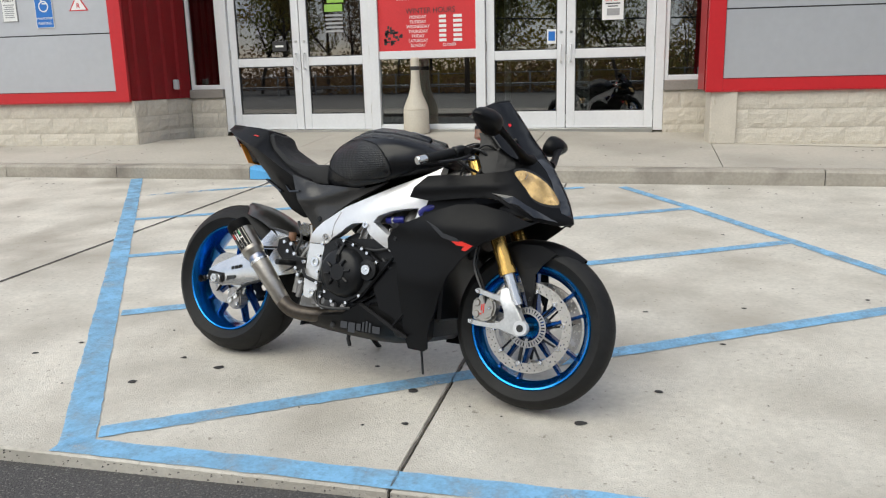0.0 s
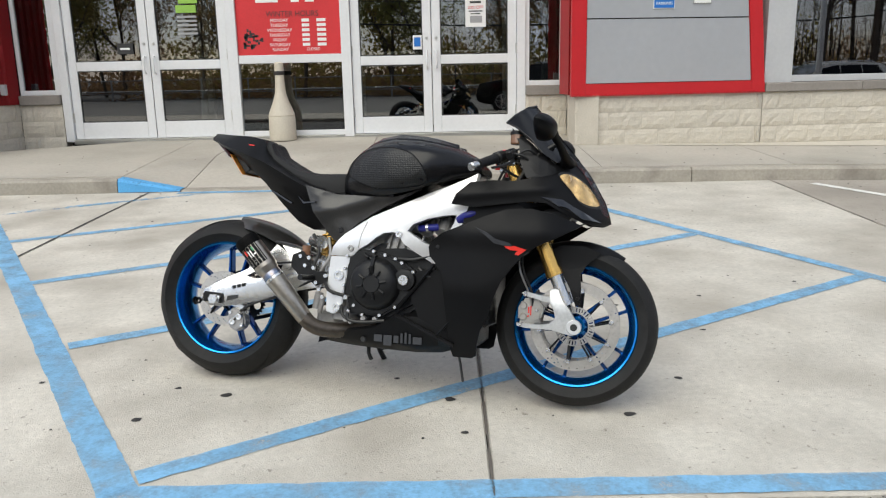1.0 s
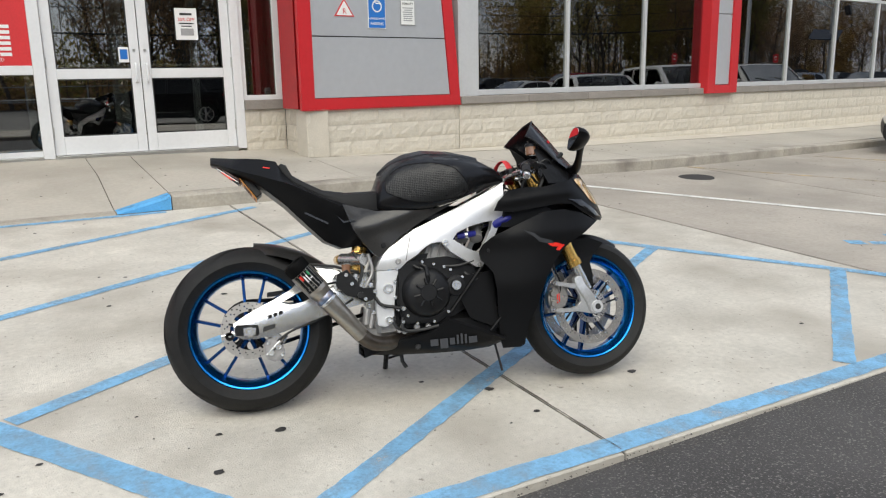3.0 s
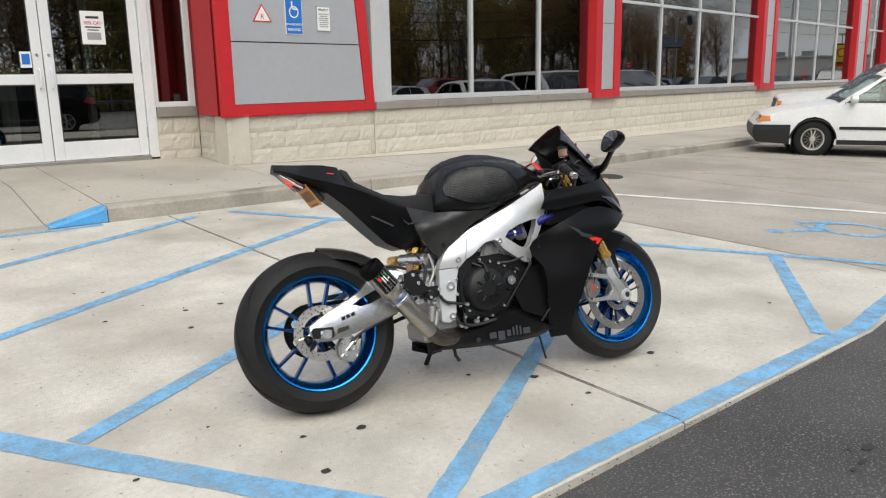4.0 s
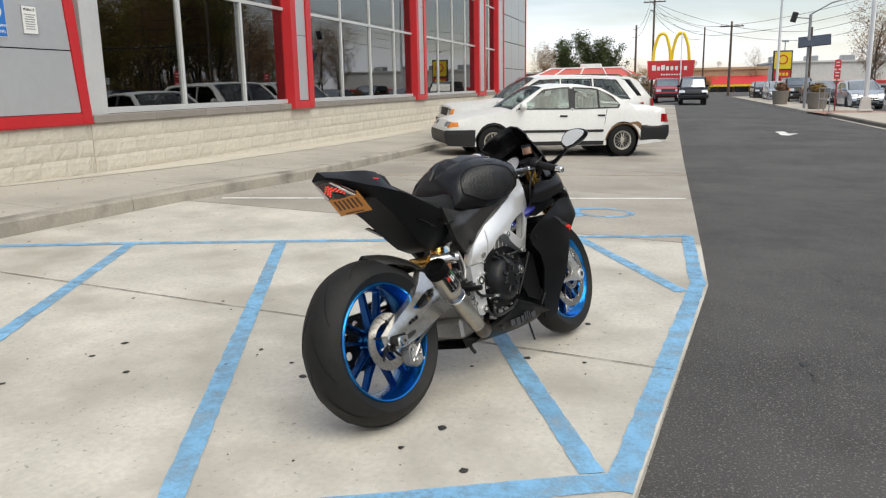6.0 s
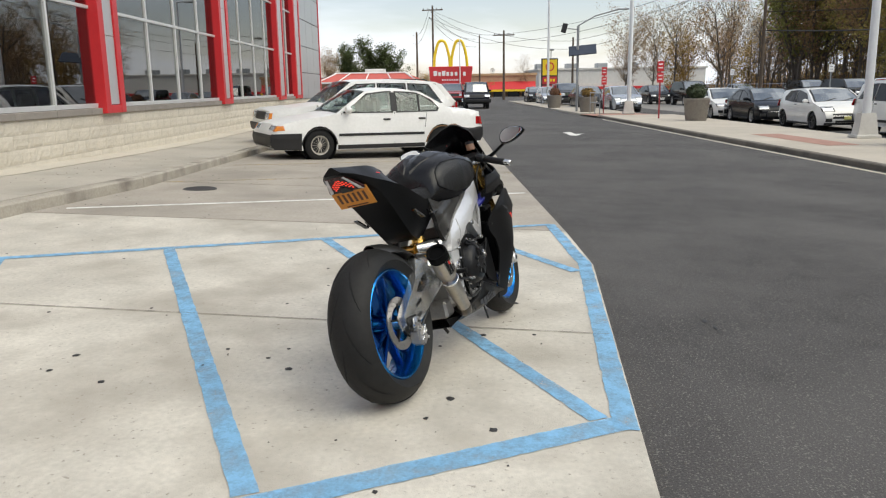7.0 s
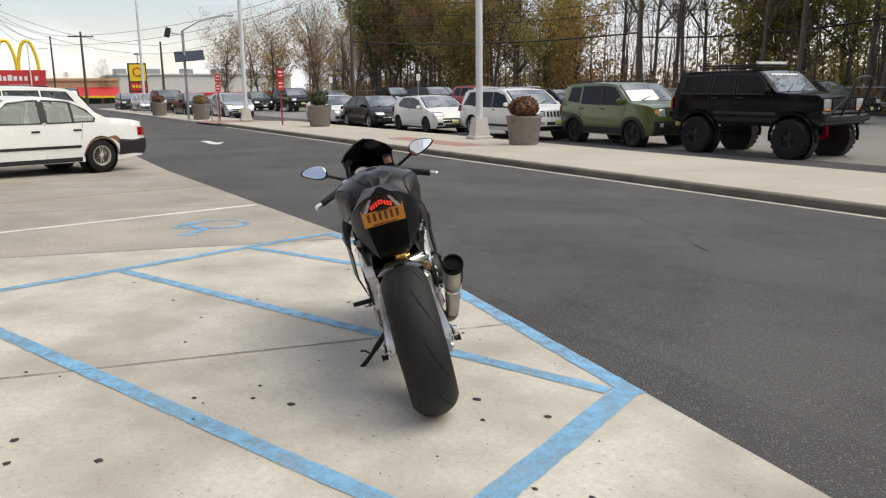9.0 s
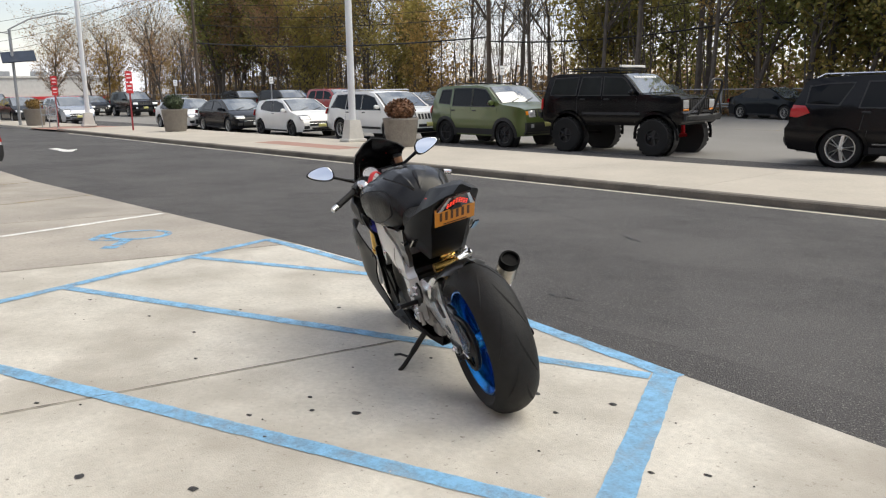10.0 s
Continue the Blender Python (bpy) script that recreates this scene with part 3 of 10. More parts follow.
XC = -2.89
TILT_DEG = math.degrees(TILT_ROAD)
EAST_BOX = pose(0.638, 8.998, 0, 0, 0, TILT_DEG)
WEST_BOX = pose(-6.30, 8.80, 0, 0, 0, 3.0)
block_wall("wall_south_east", FAC @ pose(-2.265, 0.04, 0), 2.27, 0.40, 1.03)
block_wall("wall_east", FAC @ pose(0.01, 0.035, 0), 31.3, 0.25, 1.02)
block_wall("wall_south_west", pose(-12.282, 8.545, 0, 0, 0, 3.0), 6.02, 0.40, 1.03)
block_wall("wall_porch_east", pose(0.745, 9.94, 0, 0, 0, -92.1), 0.90, 0.48, 1.03)
block_wall("wall_porch_west", pose(-6.265, 8.87, 0, 0, 0, 84.2), 1.10, 0.45, 1.03)
block_wall("wall_sidelight_east", pose(0.222, 9.95, 0), 0.515, 0.52, 1.02)
block_wall("wall_sidelight_west", pose(-6.14, 9.95, 0), 0.53, 0.52, 1.02)
sill("sill_1", FAC @ pose(0.02, 0.035, 0), 31.2, 1.02, 1.125)
sill("sill_2", pose(0.222, 9.95, 0), 0.50, 1.02, 1.14)
sill("sill_3", pose(-6.13, 9.95, 0), 0.52, 1.02, 1.14)


def clad_box(name, m, flip, label):
    """The red box with grey panels that flanks the porch; its outer side leans in as it rises. Local x runs away from the porch."""
    b = thing(name, label, "cladding", m, kind="structure")
    s = -1 if flip else 1
    H = 6.4

    def rx(z):
        return 2.337 - 0.098 * (z - 1.03)

    def quad(x0a, x1a, z0, x0b, x1b, z1, y0, y1):
        bm = bmesh.new()
        pts = [(x0a, z0), (x1a, z0), (x1b, z1), (x0b, z1)]
        lo = [bm.verts.new((s * x, y0, z)) for x, z in pts]
        hi = [bm.verts.new((s * x, y1, z)) for x, z in pts]
        bm.faces.new(lo)
        bm.faces.new(hi)
        for i in range(4):
            bm.faces.new((lo[i], lo[(i + 1) % 4], hi[(i + 1) % 4], hi[i]))
        bmesh.ops.recalc_face_normals(bm, faces=bm.faces)
        return bm

    part("back", quad(0.02, rx(1.04) - 0.02, 1.04, 0.02, rx(H) - 0.02, H, 0.045, 0.55), RED_DARK, b)
    part("frame_post", quad(0, 0.170, 1.03, 0, 0.172, H, 0, 0.05), RED, b)
    part("frame_post", quad(rx(1.03) - 0.155, rx(1.03), 1.03, rx(H) - 0.155, rx(H), H, 0, 0.05), RED, b)
    part("frame_rail", quad(0.172, rx(1.03) - 0.157, 1.03, 0.172, rx(1.155) - 0.157, 1.155, 0.002, 0.05), RED, b)
    part("drip_edge", quad(0.0, rx(1.03), 1.018, 0.0, rx(1.03), 1.028, -0.012, 0.05), RED_DARK, b)
    part("backing", quad(0.173, rx(1.157) - 0.158, 1.157, 0.174, rx(H) - 0.158, H, 0.035, 0.045), SEAM, b)
    for z0, z1 in ((1.162, 1.862), (1.876, 2.72), (2.735, 3.6), (3.615, 4.45), (4.465, 5.3), (5.315, 6.3)):
        part("panel", quad(0.178, rx(z0) - 0.163, z0, 0.178, rx(z1) - 0.163, z1, 0.014, 0.03), PANEL, b)
    return b


clad_box("cladding_east", EAST_BOX, False, "red metal box frame holding pale grey panels")
clad_box("cladding_west", WEST_BOX, True, "red metal box frame holding pale grey panels")


def corrugated(name, a, b, z0, z1, label):
    """A ribbed red sheet between two plan points."""
    a, b = Vector(a), Vector(b)
    d = (b - a)
    length = d.length
    d.normalize()
    n = Vector((d.y, -d.x))
    pts, s, k = [], 0.0, 0
    while s < length:
        for off, dep in ((0, 0), (0.10, 0), (0.125, 0.028), (0.20, 0.028), (0.225, 0)):
            if s + off <= length:
                pts.append(a + d * (s + off) + n * dep)
        s += 0.25
    bm = bmesh.new()
    lo = [bm.verts.new((p.x, p.y, z0)) for p in pts]
    hi = [bm.verts.new((p.x, p.y, z1)) for p in pts]
    for i in range(len(pts) - 1):
        bm.faces.new((lo[i], lo[i + 1], hi[i + 1], hi[i]))
    r = bmesh.ops.solidify(bm, geom=bm.faces, thickness=0.012)
    bmesh.ops.recalc_face_normals(bm, faces=bm.faces)
    return tagged(part(name, bm, RED_DARK), label, "cladding", kind="structure")


corrugated("cladding_porch_east", (0.72, 9.96), (0.645, 9.05), 1.035, 6.4, "red ribbed metal cladding of the porch side")
corrugated("cladding_porch_west", (-6.295, 8.86), (-6.125, 9.96), 1.035, 6.4, "red ribbed metal cladding of the porch side")
for x, y, rz in ((0.655, 9.60, 85), (-6.135, 9.62, -82)):
    ob = thing("junction_box", "small grey metal box on the red cladding", "junction box", pose(x, y, 1.22, 0, 0, rz))
    part("body", box(-0.035, 0.035, -0.03, 0.03, -0.065, 0.065, 0.008), PANEL, ob)
    part("lid", box(-0.028, 0.028, -0.034, -0.031, -0.055, 0.055, 0.001), STEEL, ob)

# signs on the cladding
def plate(name, w, h, m, face, label, category="sign", edge=None):
    ob = thing(name, label, category, m)
    part("board", box(-w / 2, w / 2, -0.004, 0.004, -h / 2, h / 2, 0.001), edge or face, ob)
    if edge:
        part("face", box(-w / 2 + 0.008, w / 2 - 0.008, -0.0062, -0.0042, -h / 2 + 0.008, h / 2 - 0.008), face, ob)
    return ob


def bars(ob, rows, material, y=-0.0085, name="text_bar"):
    for x0, x1, z0, z1 in rows:
        part(name, box(x0, x1, y, y + 0.0015, z0, z1), material, ob)


def bay_sign(m):
    ob = plate("parking_sign", 0.25, 0.46, m, BLUE_SIGN, "blue metal wheelchair parking sign with white lettering", edge=WHITE_PRINT)
    bm = bmesh.new()
    lathe([(0.055, -0.0085), (0.055, -0.0065), (0.07, -0.0065), (0.07, -0.0085)], 24, "y", bm, True)
    bmesh.ops.translate(bm, verts=bm.verts, vec=(0, 0, 0.03))
    box(-0.035, -0.015, -0.0085, -0.0065, 0.07, 0.15, 0, 1, bm)
    box(-0.015, 0.05, -0.0085, -0.0065, 0.055, 0.072, 0, 1, bm)
    part("symbol", bm, WHITE_PRINT, ob)
    words("HANDICAPPED", 0.036, WHITE_PRINT, ob, pose(0, -0.0068, -0.115) @ FRONT)
    words("PARKING", 0.046, WHITE_PRINT, ob, pose(0, -0.0068, -0.175) @ FRONT)


def fire_sign(m):
    ob = thing("warning_sign", "white triangular sign with a red edge and an R", "sign", m)
    part("edge", prism([(-0.135, -0.085), (0.135, -0.085), (0, 0.12)], 0.004, "y", -0.002), RED_PRINT, ob)
    part("face", prism([(-0.108, -0.073), (0.108, -0.073), (0, 0.092)], 0.002, "y", -0.0045), WHITE_PRINT, ob)
    words("R", 0.085, RED_PRINT, ob, pose(0, -0.005, -0.028) @ FRONT)


def penalty_sign(m):
    ob = plate("notice_sign", 0.215, 0.30, m, WHITE_PRINT, "white parking penalty notice with grey lettering", edge=GREY_PRINT)
    words("PENALTY", 0.038, DARK_PRINT, ob, pose(0, -0.0068, 0.105) @ FRONT)
    rr = random.Random(2)
    bars(ob, [(-0.08 * rr.uniform(0.7, 1), 0.08 * rr.uniform(0.7, 1), z, z + 0.011) for z in (0.05, 0.025, 0.0, -0.025, -0.05, -0.075, -0.10)], GREY_PRINT)


bay_sign(EAST_BOX @ pose(1.066, 0.008, 2.20))
fire_sign(EAST_BOX @ pose(0.617, 0.010, 2.185))
penalty_sign(EAST_BOX @ pose(1.518, 0.008, 2.17))
bay_sign(WEST_BOX @ pose(-1.055, 0.008, 2.19))
fire_sign(WEST_BOX @ pose(-0.567, 0.010, 2.235))
penalty_sign(WEST_BOX @ pose(-1.55, 0.008, 2.20))

# ---------------------------------------------------------------- doors of the porch
DY = 10.0
DOOR_TOP = 2.66
SILLZ = 0.572


def leaf(name, x0, x1, hinge, label):
    """One glazed aluminium door leaf; hinge: -1 at x0, 1 at x1."""
    d = thing(name, label, "door", kind="structure")
    st = 0.105
    y0, y1 = DY - 0.022, DY + 0.022
    z0 = SILLZ + 0.012
    bevel = 0.004
    part("stile", box(x0, x0 + st, y0, y1, z0, DOOR_TOP, bevel), ALU, d)
    part("stile", box(x1 - st, x1, y0, y1, z0, DOOR_TOP, bevel), ALU, d)
    part("bottom_rail", box(x0 + st + 0.001, x1 - st - 0.001, y0, y1, z0, z0 + 0.205, bevel), ALU, d)
    part("middle_rail", box(x0 + st + 0.001, x1 - st - 0.001, y0, y1, 1.425, 1.535, bevel), ALU, d)
    part("top_rail", box(x0 + st + 0.001, x1 - st - 0.001, y0, y1, DOOR_TOP - 0.14, DOOR_TOP, bevel), ALU, d)
    for a, b in ((z0 + 0.205, 1.425), (1.535, DOOR_TOP - 0.14)):
        pane = part("pane", box(x0 + st, x1 - st, DY - 0.004, DY + 0.004, a, b), PANE, d)
        pane.visible_shadow = False
        g = bmesh.new()
        for q in ((x0 + st, x0 + st + 0.012, a, b), (x1 - st - 0.012, x1 - st, a, b), (x0 + st, x1 - st, a, a + 0.012), (x0 + st, x1 - st, b - 0.012, b)):
            box(q[0], q[1], y0 + 0.006, y0 + 0.014, q[2], q[3], 0, 1, g)
        part("gasket", g, SEAM, d)
    part("push_bar", tube([(x0 + st + 0.02, DY + 0.05, 1.575), (x1 - st - 0.02, DY + 0.05, 1.575)], 0.014, 8), STEEL, d)
    hx = x1 - 0.055 if hinge < 0 else x0 + 0.055
    path = spline([(hx, y0, 1.585), (hx, y0 - 0.045, 1.58), (hx, y0 - 0.06, 1.54), (hx, y0 - 0.06, 1.43), (hx, y0 - 0.045, 1.39), (hx, y0, 1.385)], 4)
    part("handle", tube(path, 0.011, 8), ALU, d, "white pull handle")
    part("lock", lathe([(0, -0.006), (0.016, -0.006), (0.018, 0)], 14, "y"), STEEL, d, m=pose(hx, y0, 1.74))
    ex = x0 if hinge < 0 else x1
    for z in (0.85, 1.6, 2.35):
        part("hinge", tube([(ex, y0 - 0.006, z - 0.06), (ex, y0 - 0.006, z + 0.06)], 0.012, 8), STEEL, d)
    return d


door_label = "white aluminium glazed shop door, closed"
leaf("door_1", -5.49, -4.462, -1, door_label)
leaf("door_2", -4.452, -3.482, 1, door_label)
leaf("door_3", -1.94, -0.950, -1, door_label)
leaf("door_4", -0.940, 0.105, 1, door_label)
doorframe = thing("door_frame", "white aluminium frame of the shop entrance", "door frame", kind="structure")
for x0, x1 in ((-5.60, -5.495), (-3.476, -3.35), (-2.065, -1.945), (0.11, 0.22)):
    part("post", box(x0, x1, DY - 0.06, DY + 0.06, SILLZ - 0.02, 3.3, 0.004), ALU, doorframe)
for x0, x1 in ((-5.494, -3.477), (-3.349, -2.066), (-1.944, 0.109)):
    part("head", box(x0, x1, DY - 0.06, DY + 0.06, DOOR_TOP + 0.005, DOOR_TOP + 0.11, 0.004), ALU, doorframe)
    part("threshold", box(x0, x1, DY - 0.09, DY + 0.09, SILLZ - 0.05, SILLZ + 0.008, 0.004), STEEL, doorframe)
    p = part("transom_pane", box(x0, x1, DY - 0.004, DY + 0.004, DOOR_TOP + 0.112, 3.3), PANE, doorframe)
    p.visible_shadow = False
# fixed bay between the doors
part("rail", box(-3.349, -2.066, DY - 0.04, DY + 0.04, 1.475, 1.575, 0.004), ALU, doorframe)
part("rail", box(-3.349, -2.066, DY - 0.04, DY + 0.04, SILLZ + 0.009, SILLZ + 0.07, 0.004), ALU, doorframe)
p = part("pane", box(-3.349, -2.066, DY - 0.004, DY + 0.004, SILLZ + 0.07, 1.475), PANE, doorframe)
p.visible_shadow = False
poster = thing("hours_poster", "red winter opening hours poster with pale lettering", "poster", pose(-2.707, DY - 0.02, 0) @ Matrix.Diagonal((0.925, 1, 1, 1)))
part("sheet", box(-0.692, 0.692, -0.004, 0.004, 1.577, DOOR_TOP), RED_PRINT, poster)
words("WINTER HOURS", 0.095, DARK_PRINT, poster, pose(0.06, -0.005, 2.06) @ FRONT)
for i, day in enumerate(("MONDAY", "TUESDAY", "WEDNESDAY", "THURSDAY", "FRIDAY", "SATURDAY", "SUNDAY")):
    z = 1.985 - 0.058 * i
    words(day, 0.055, WHITE_PRINT, poster, pose(-0.12, -0.005, z) @ FRONT)
    if day == "SUNDAY":
        words("CLOSED", 0.05, WHITE_PRINT, poster, pose(0.32, -0.005, z) @ FRONT)
    else:
        bars(poster, [(0.18, 0.28, z - 0.018, z + 0.018), (0.38, 0.50, z - 0.018, z + 0.018)], WHITE_PRINT, -0.0065, "hour_bar")
for i in range(5):
    z = 2.52 - 0.075 * i
    bars(poster, [(-0.42, -0.12, z - 0.02, z + 0.02), (0.05, 0.16, z - 0.02, z + 0.02), (0.24, 0.36, z - 0.02, z + 0.02)], WHITE_PRINT, -0.0065, "hour_bar")
rr = random.Random(8)
bm = bmesh.new()
for _ in range(26):
    a, b = rr.uniform(-0.62, -0.36), rr.uniform(1.62, 1.86)
    box(a, a + rr.uniform(0.02, 0.07), -0.0065, -0.005, b, b + rr.uniform(0.015, 0.05), 0, 1, bm)
part("picture", bm, DARK_PRINT, poster, "dark printed picture")
# notices on the glass
note = plate("sale_notice", 0.25, 0.36, pose(-0.395, DY - 0.03, 2.04), WHITE_PRINT, "white paper sale notice on the door glass", "notice")
words("20% OFF", 0.052, RED_PRINT, note, pose(0, -0.0055, 0.05) @ FRONT)
bars(note, [(-0.085, 0.085, 0.0, 0.014), (-0.06, 0.06, -0.03, -0.018), (-0.07, 0.07, 0.10, 0.125)], DARK_PRINT, -0.006)
bars(note, [(-0.07, 0.08, -0.13, -0.05)], GREY_PRINT, -0.006, "picture")
note = plate("sticker", 0.11, 0.17, pose(-1.12, DY - 0.03, 1.69), WHITE_PRINT, "small pale blue sticker on the door glass", "sticker")
bars(note, [(-0.04, 0.04, -0.05, 0.06)], BLUE_SIGN, -0.006, "picture")
note = plate("sticker", 0.20, 0.13, pose(-4.75, DY - 0.03, 1.685), DARK_PRINT, "dark sticker on the door glass", "sticker")
bars(note, [(-0.06, 0.06, -0.012, 0.012)], WHITE_PRINT, -0.006)
note = thing("window_decal", "green and white lettering decal on the door glass", "decal", pose(-3.95, DY - 0.03, 2.10))
bars(note, [(-0.13, 0.12, 0.0, 0.09), (-0.09, 0.14, 0.11, 0.17)], GREEN_PRINT, -0.003, "decal_bar")
bars(note, [(-0.12, 0.12, -0.06 - 0.05 * i, -0.035 - 0.05 * i) for i in range(5)], GREY_PRINT, -0.003, "decal_bar")

# sidelights of the porch
for n, (x0, x1) in enumerate(((0.222, 0.72), (-6.12, -5.602))):
    w = thing("window_%d" % (8 + n), "tall narrow sidelight window in a white frame", "window", kind="structure")
    y = 9.96
    part("window_frame", box(x0, x0 + 0.045, y, y + 0.1, 1.14, 3.3, 0.003), ALU, w)
    part("window_frame", box(x1 - 0.075, x1, y, y + 0.1, 1.14, 3.3, 0.003), ALU, w)
    part("window_frame", box(x0 + 0.046, x1 - 0.076, y, y + 0.1, 1.14, 1.20, 0.003), ALU, w)
    q = part("pane", box(x0 + 0.045, x1 - 0.075, y + 0.03, y + 0.038, 1.20, 3.3), PANE, w)
    q.visible_shadow = False

# ash urn
urn = thing("ash_urn", "sand-coloured plastic cigarette urn with a long neck", "ash urn", pose(-2.814, 9.766, pave_z(-2.814, 9.766) + 0.003) @ Matrix.Diagonal((0.79, 0.79, 0.95, 1)))
part("body", lathe([(0.0, 0), (0.205, 0), (0.21, 0.02), (0.205, 0.30), (0.20, 0.31), (0.205, 0.32), (0.19, 0.36), (0.12, 0.50), (0.085, 0.60), (0.072, 0.72), (0.068, 0.86), (0.0, 0.86)], 36), SAND, urn, smooth=True)
part("neck_band", lathe([(0.069, 0.83), (0.078, 0.835), (0.078, 0.875), (0.069, 0.88)], 28), GUM, urn)
part("cap", lathe([(0.0, 0.995), (0.05, 0.992), (0.068, 0.975), (0.072, 0.88), (0.0, 0.88)], 28), SAND, urn, smooth=True)

# ---------------------------------------------------------------- window front
COLS = [(5.33, 6.19), (13.0, 13.92), (20.65, 21.87), (24.15, 25.5)]


def red_column(s0, s1, top=6.4):
    c = thing("column", "red metal pier with a grey panel inlay", "column", FAC, group="piers of the window front", kind="structure")
    f = 0.21
    part("flange", box(s0, s0 + f, -0.09, 0.22, 1.03, top, 0.006), RED, c)
    part("flange", box(s1 - f, s1, -0.09, 0.22, 1.03, top, 0.006), RED, c)
    part("foot", box(s0 + f + 0.001, s1 - f - 0.001, -0.088, 0.2, 1.03, 1.17, 0.004), RED, c)
    part("backing", box(s0 + f, s1 - f, -0.03, 0.2, 1.17, top), SEAM, c)
    z = 1.18
    while z < top:
        part("inlay_panel", box(s0 + f + 0.006, s1 - f - 0.006, -0.06, -0.031, z, min(top, z + 1.18), 0.003), PANEL, c)
        z += 1.19
    return c


for s0, s1 in COLS:
    red_column(s0, s1)
BAYS = [(0.02, 5.55, 3), (6.23, 13.28, 4), (13.9, 20.9, 4), (21.8, 24.3, 2)]
for n, (s0, s1, k) in enumerate(BAYS):
    w = thing("window_%d" % (n + 1), "tall shop window in pale aluminium framing", "window", FAC, kind="structure")
    a = s0 + (0.32 if n == 0 else 0.04)
    if n == 0:
        part("jamb", box(s0, a - 0.001, 0.05, 0.2, 1.126, 6.3), ALU_WIN, w)
    wd = (s1 - a) / k
    zs = [1.13, 2.78, 4.4, 6.3]
    for i in range(k + 1):
        x = a + wd * i
        part("mullion", box(x - 0.028, x + 0.028, 0.055, 0.15, 1.126, 6.3, 0.003), ALU_WIN, w)
    for z in zs[:-1]:
        for i in range(k):
            part("transom", box(a + wd * i + 0.029, a + wd * (i + 1) - 0.029, 0.058, 0.148, z, z + (0.075 if z < 2 else 0.055), 0.003), ALU_WIN, w)
    for z0, z1 in zip(zs, zs[1:]):
        for i in range(k):
            q = part("pane", box(a + wd * i + 0.02, a + wd * (i + 1) - 0.02, 0.092, 0.1, z0 + 0.03, z1 + 0.03), PANE, w)
            q.visible_shadow = False
end = thing("wall_east_end", "slate grey panel wall with thin red edges at the shop's far corner", "wall", FAC, kind="structure")
part("backing", box(25.5, 31.3, 0.02, 0.3, 0.985, 6.6), SEAM, end)
for i in range(3):
    for j in range(5):
        part("panel", box(25.56 + 1.86 * i, 25.56 + 1.86 * (i + 1) - 0.03, -0.02, 0.018, 1.0 + 1.12 * j, 1.0 + 1.12 * (j + 1) - 0.03, 0.004), PANEL_DARK, end)
part("corner_trim", box(31.2, 31.32, -0.05, 0.31, 0.985, 6.65, 0.005), RED, end)
part("top_trim", box(25.5, 31.2, -0.05, 0.31, 6.6, 6.7, 0.005), RED, end)
part("side_wall", box(31.1, 31.29, 0.31, 26, -0.2, 6.6), PANEL_DARK, end)
# what closes the shop: fascia, roof, back and inner floor
closing = thing("shop_shell", "grey fascia, flat roof and back walls of the shop", "building", kind="structure")
part("fascia", box(0, 25.5, -0.12, 0.3, 6.3, 7.3), PANEL_DARK, closing, m=FAC)
part("fascia", box(-12.5, 3.1, 9.1, 9.5, 6.4, 7.0), PANEL, closing)
part("porch_soffit", box(-6.3, 0.75, 9.51, 10.2, 6.4, 6.6), PANEL, closing)
part("porch_head", box(-6.2, 0.76, 9.95, 10.15, 3.301, 6.399), PANEL, closing)
part("roof", box(-3, 31.1, 0.3, 16, 7.0, 7.2), PANEL_DARK, closing, m=FAC)
part("roof", box(-30, 3.0, 9.51, 24, 6.601, 6.8), PANEL_DARK, closing)
# back, side and inner surfaces: the dim inside is in their dark colour
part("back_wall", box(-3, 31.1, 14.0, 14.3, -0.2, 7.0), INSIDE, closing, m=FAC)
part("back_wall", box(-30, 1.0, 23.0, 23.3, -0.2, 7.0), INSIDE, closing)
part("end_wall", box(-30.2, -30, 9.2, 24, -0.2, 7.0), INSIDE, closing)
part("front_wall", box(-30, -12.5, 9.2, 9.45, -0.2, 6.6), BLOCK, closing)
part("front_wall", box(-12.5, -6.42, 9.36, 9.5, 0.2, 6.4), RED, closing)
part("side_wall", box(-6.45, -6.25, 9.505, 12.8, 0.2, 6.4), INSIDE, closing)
part("side_wall", box(0.765, 0.90, 9.9, 12.8, 0.2, 6.4), INSIDE_GREEN, closing)
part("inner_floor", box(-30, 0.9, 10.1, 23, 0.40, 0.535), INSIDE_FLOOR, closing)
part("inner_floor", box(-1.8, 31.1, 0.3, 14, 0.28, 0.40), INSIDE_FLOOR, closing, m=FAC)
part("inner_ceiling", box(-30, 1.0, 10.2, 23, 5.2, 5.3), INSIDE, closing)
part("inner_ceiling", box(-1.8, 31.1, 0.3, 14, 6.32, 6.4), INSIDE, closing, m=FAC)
part("inner_partition", box(4.6, 4.95, 1.2, 1.5, 0.4, 6.3), INSIDE_GREEN, closing, m=FAC)
part("inner_partition", box(0.5, 0.9, 2.2, 2.5, 0.4, 6.3), INSIDE_GREEN, closing, m=FAC)
part("inner_partition", box(11.6, 12.4, 1.4, 1.6, 0.4, 6.3), INSIDE_GREEN, closing, m=FAC)
part("inner_partition", box(15.5, 20.5, 2.6, 2.8, 0.4, 6.3), INSIDE_GREEN, closing, m=FAC)
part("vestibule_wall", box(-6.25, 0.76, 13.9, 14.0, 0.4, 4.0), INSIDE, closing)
inner = thing("inner_doors", "inner glazed doors of the vestibule in white frames", "door", kind="structure")
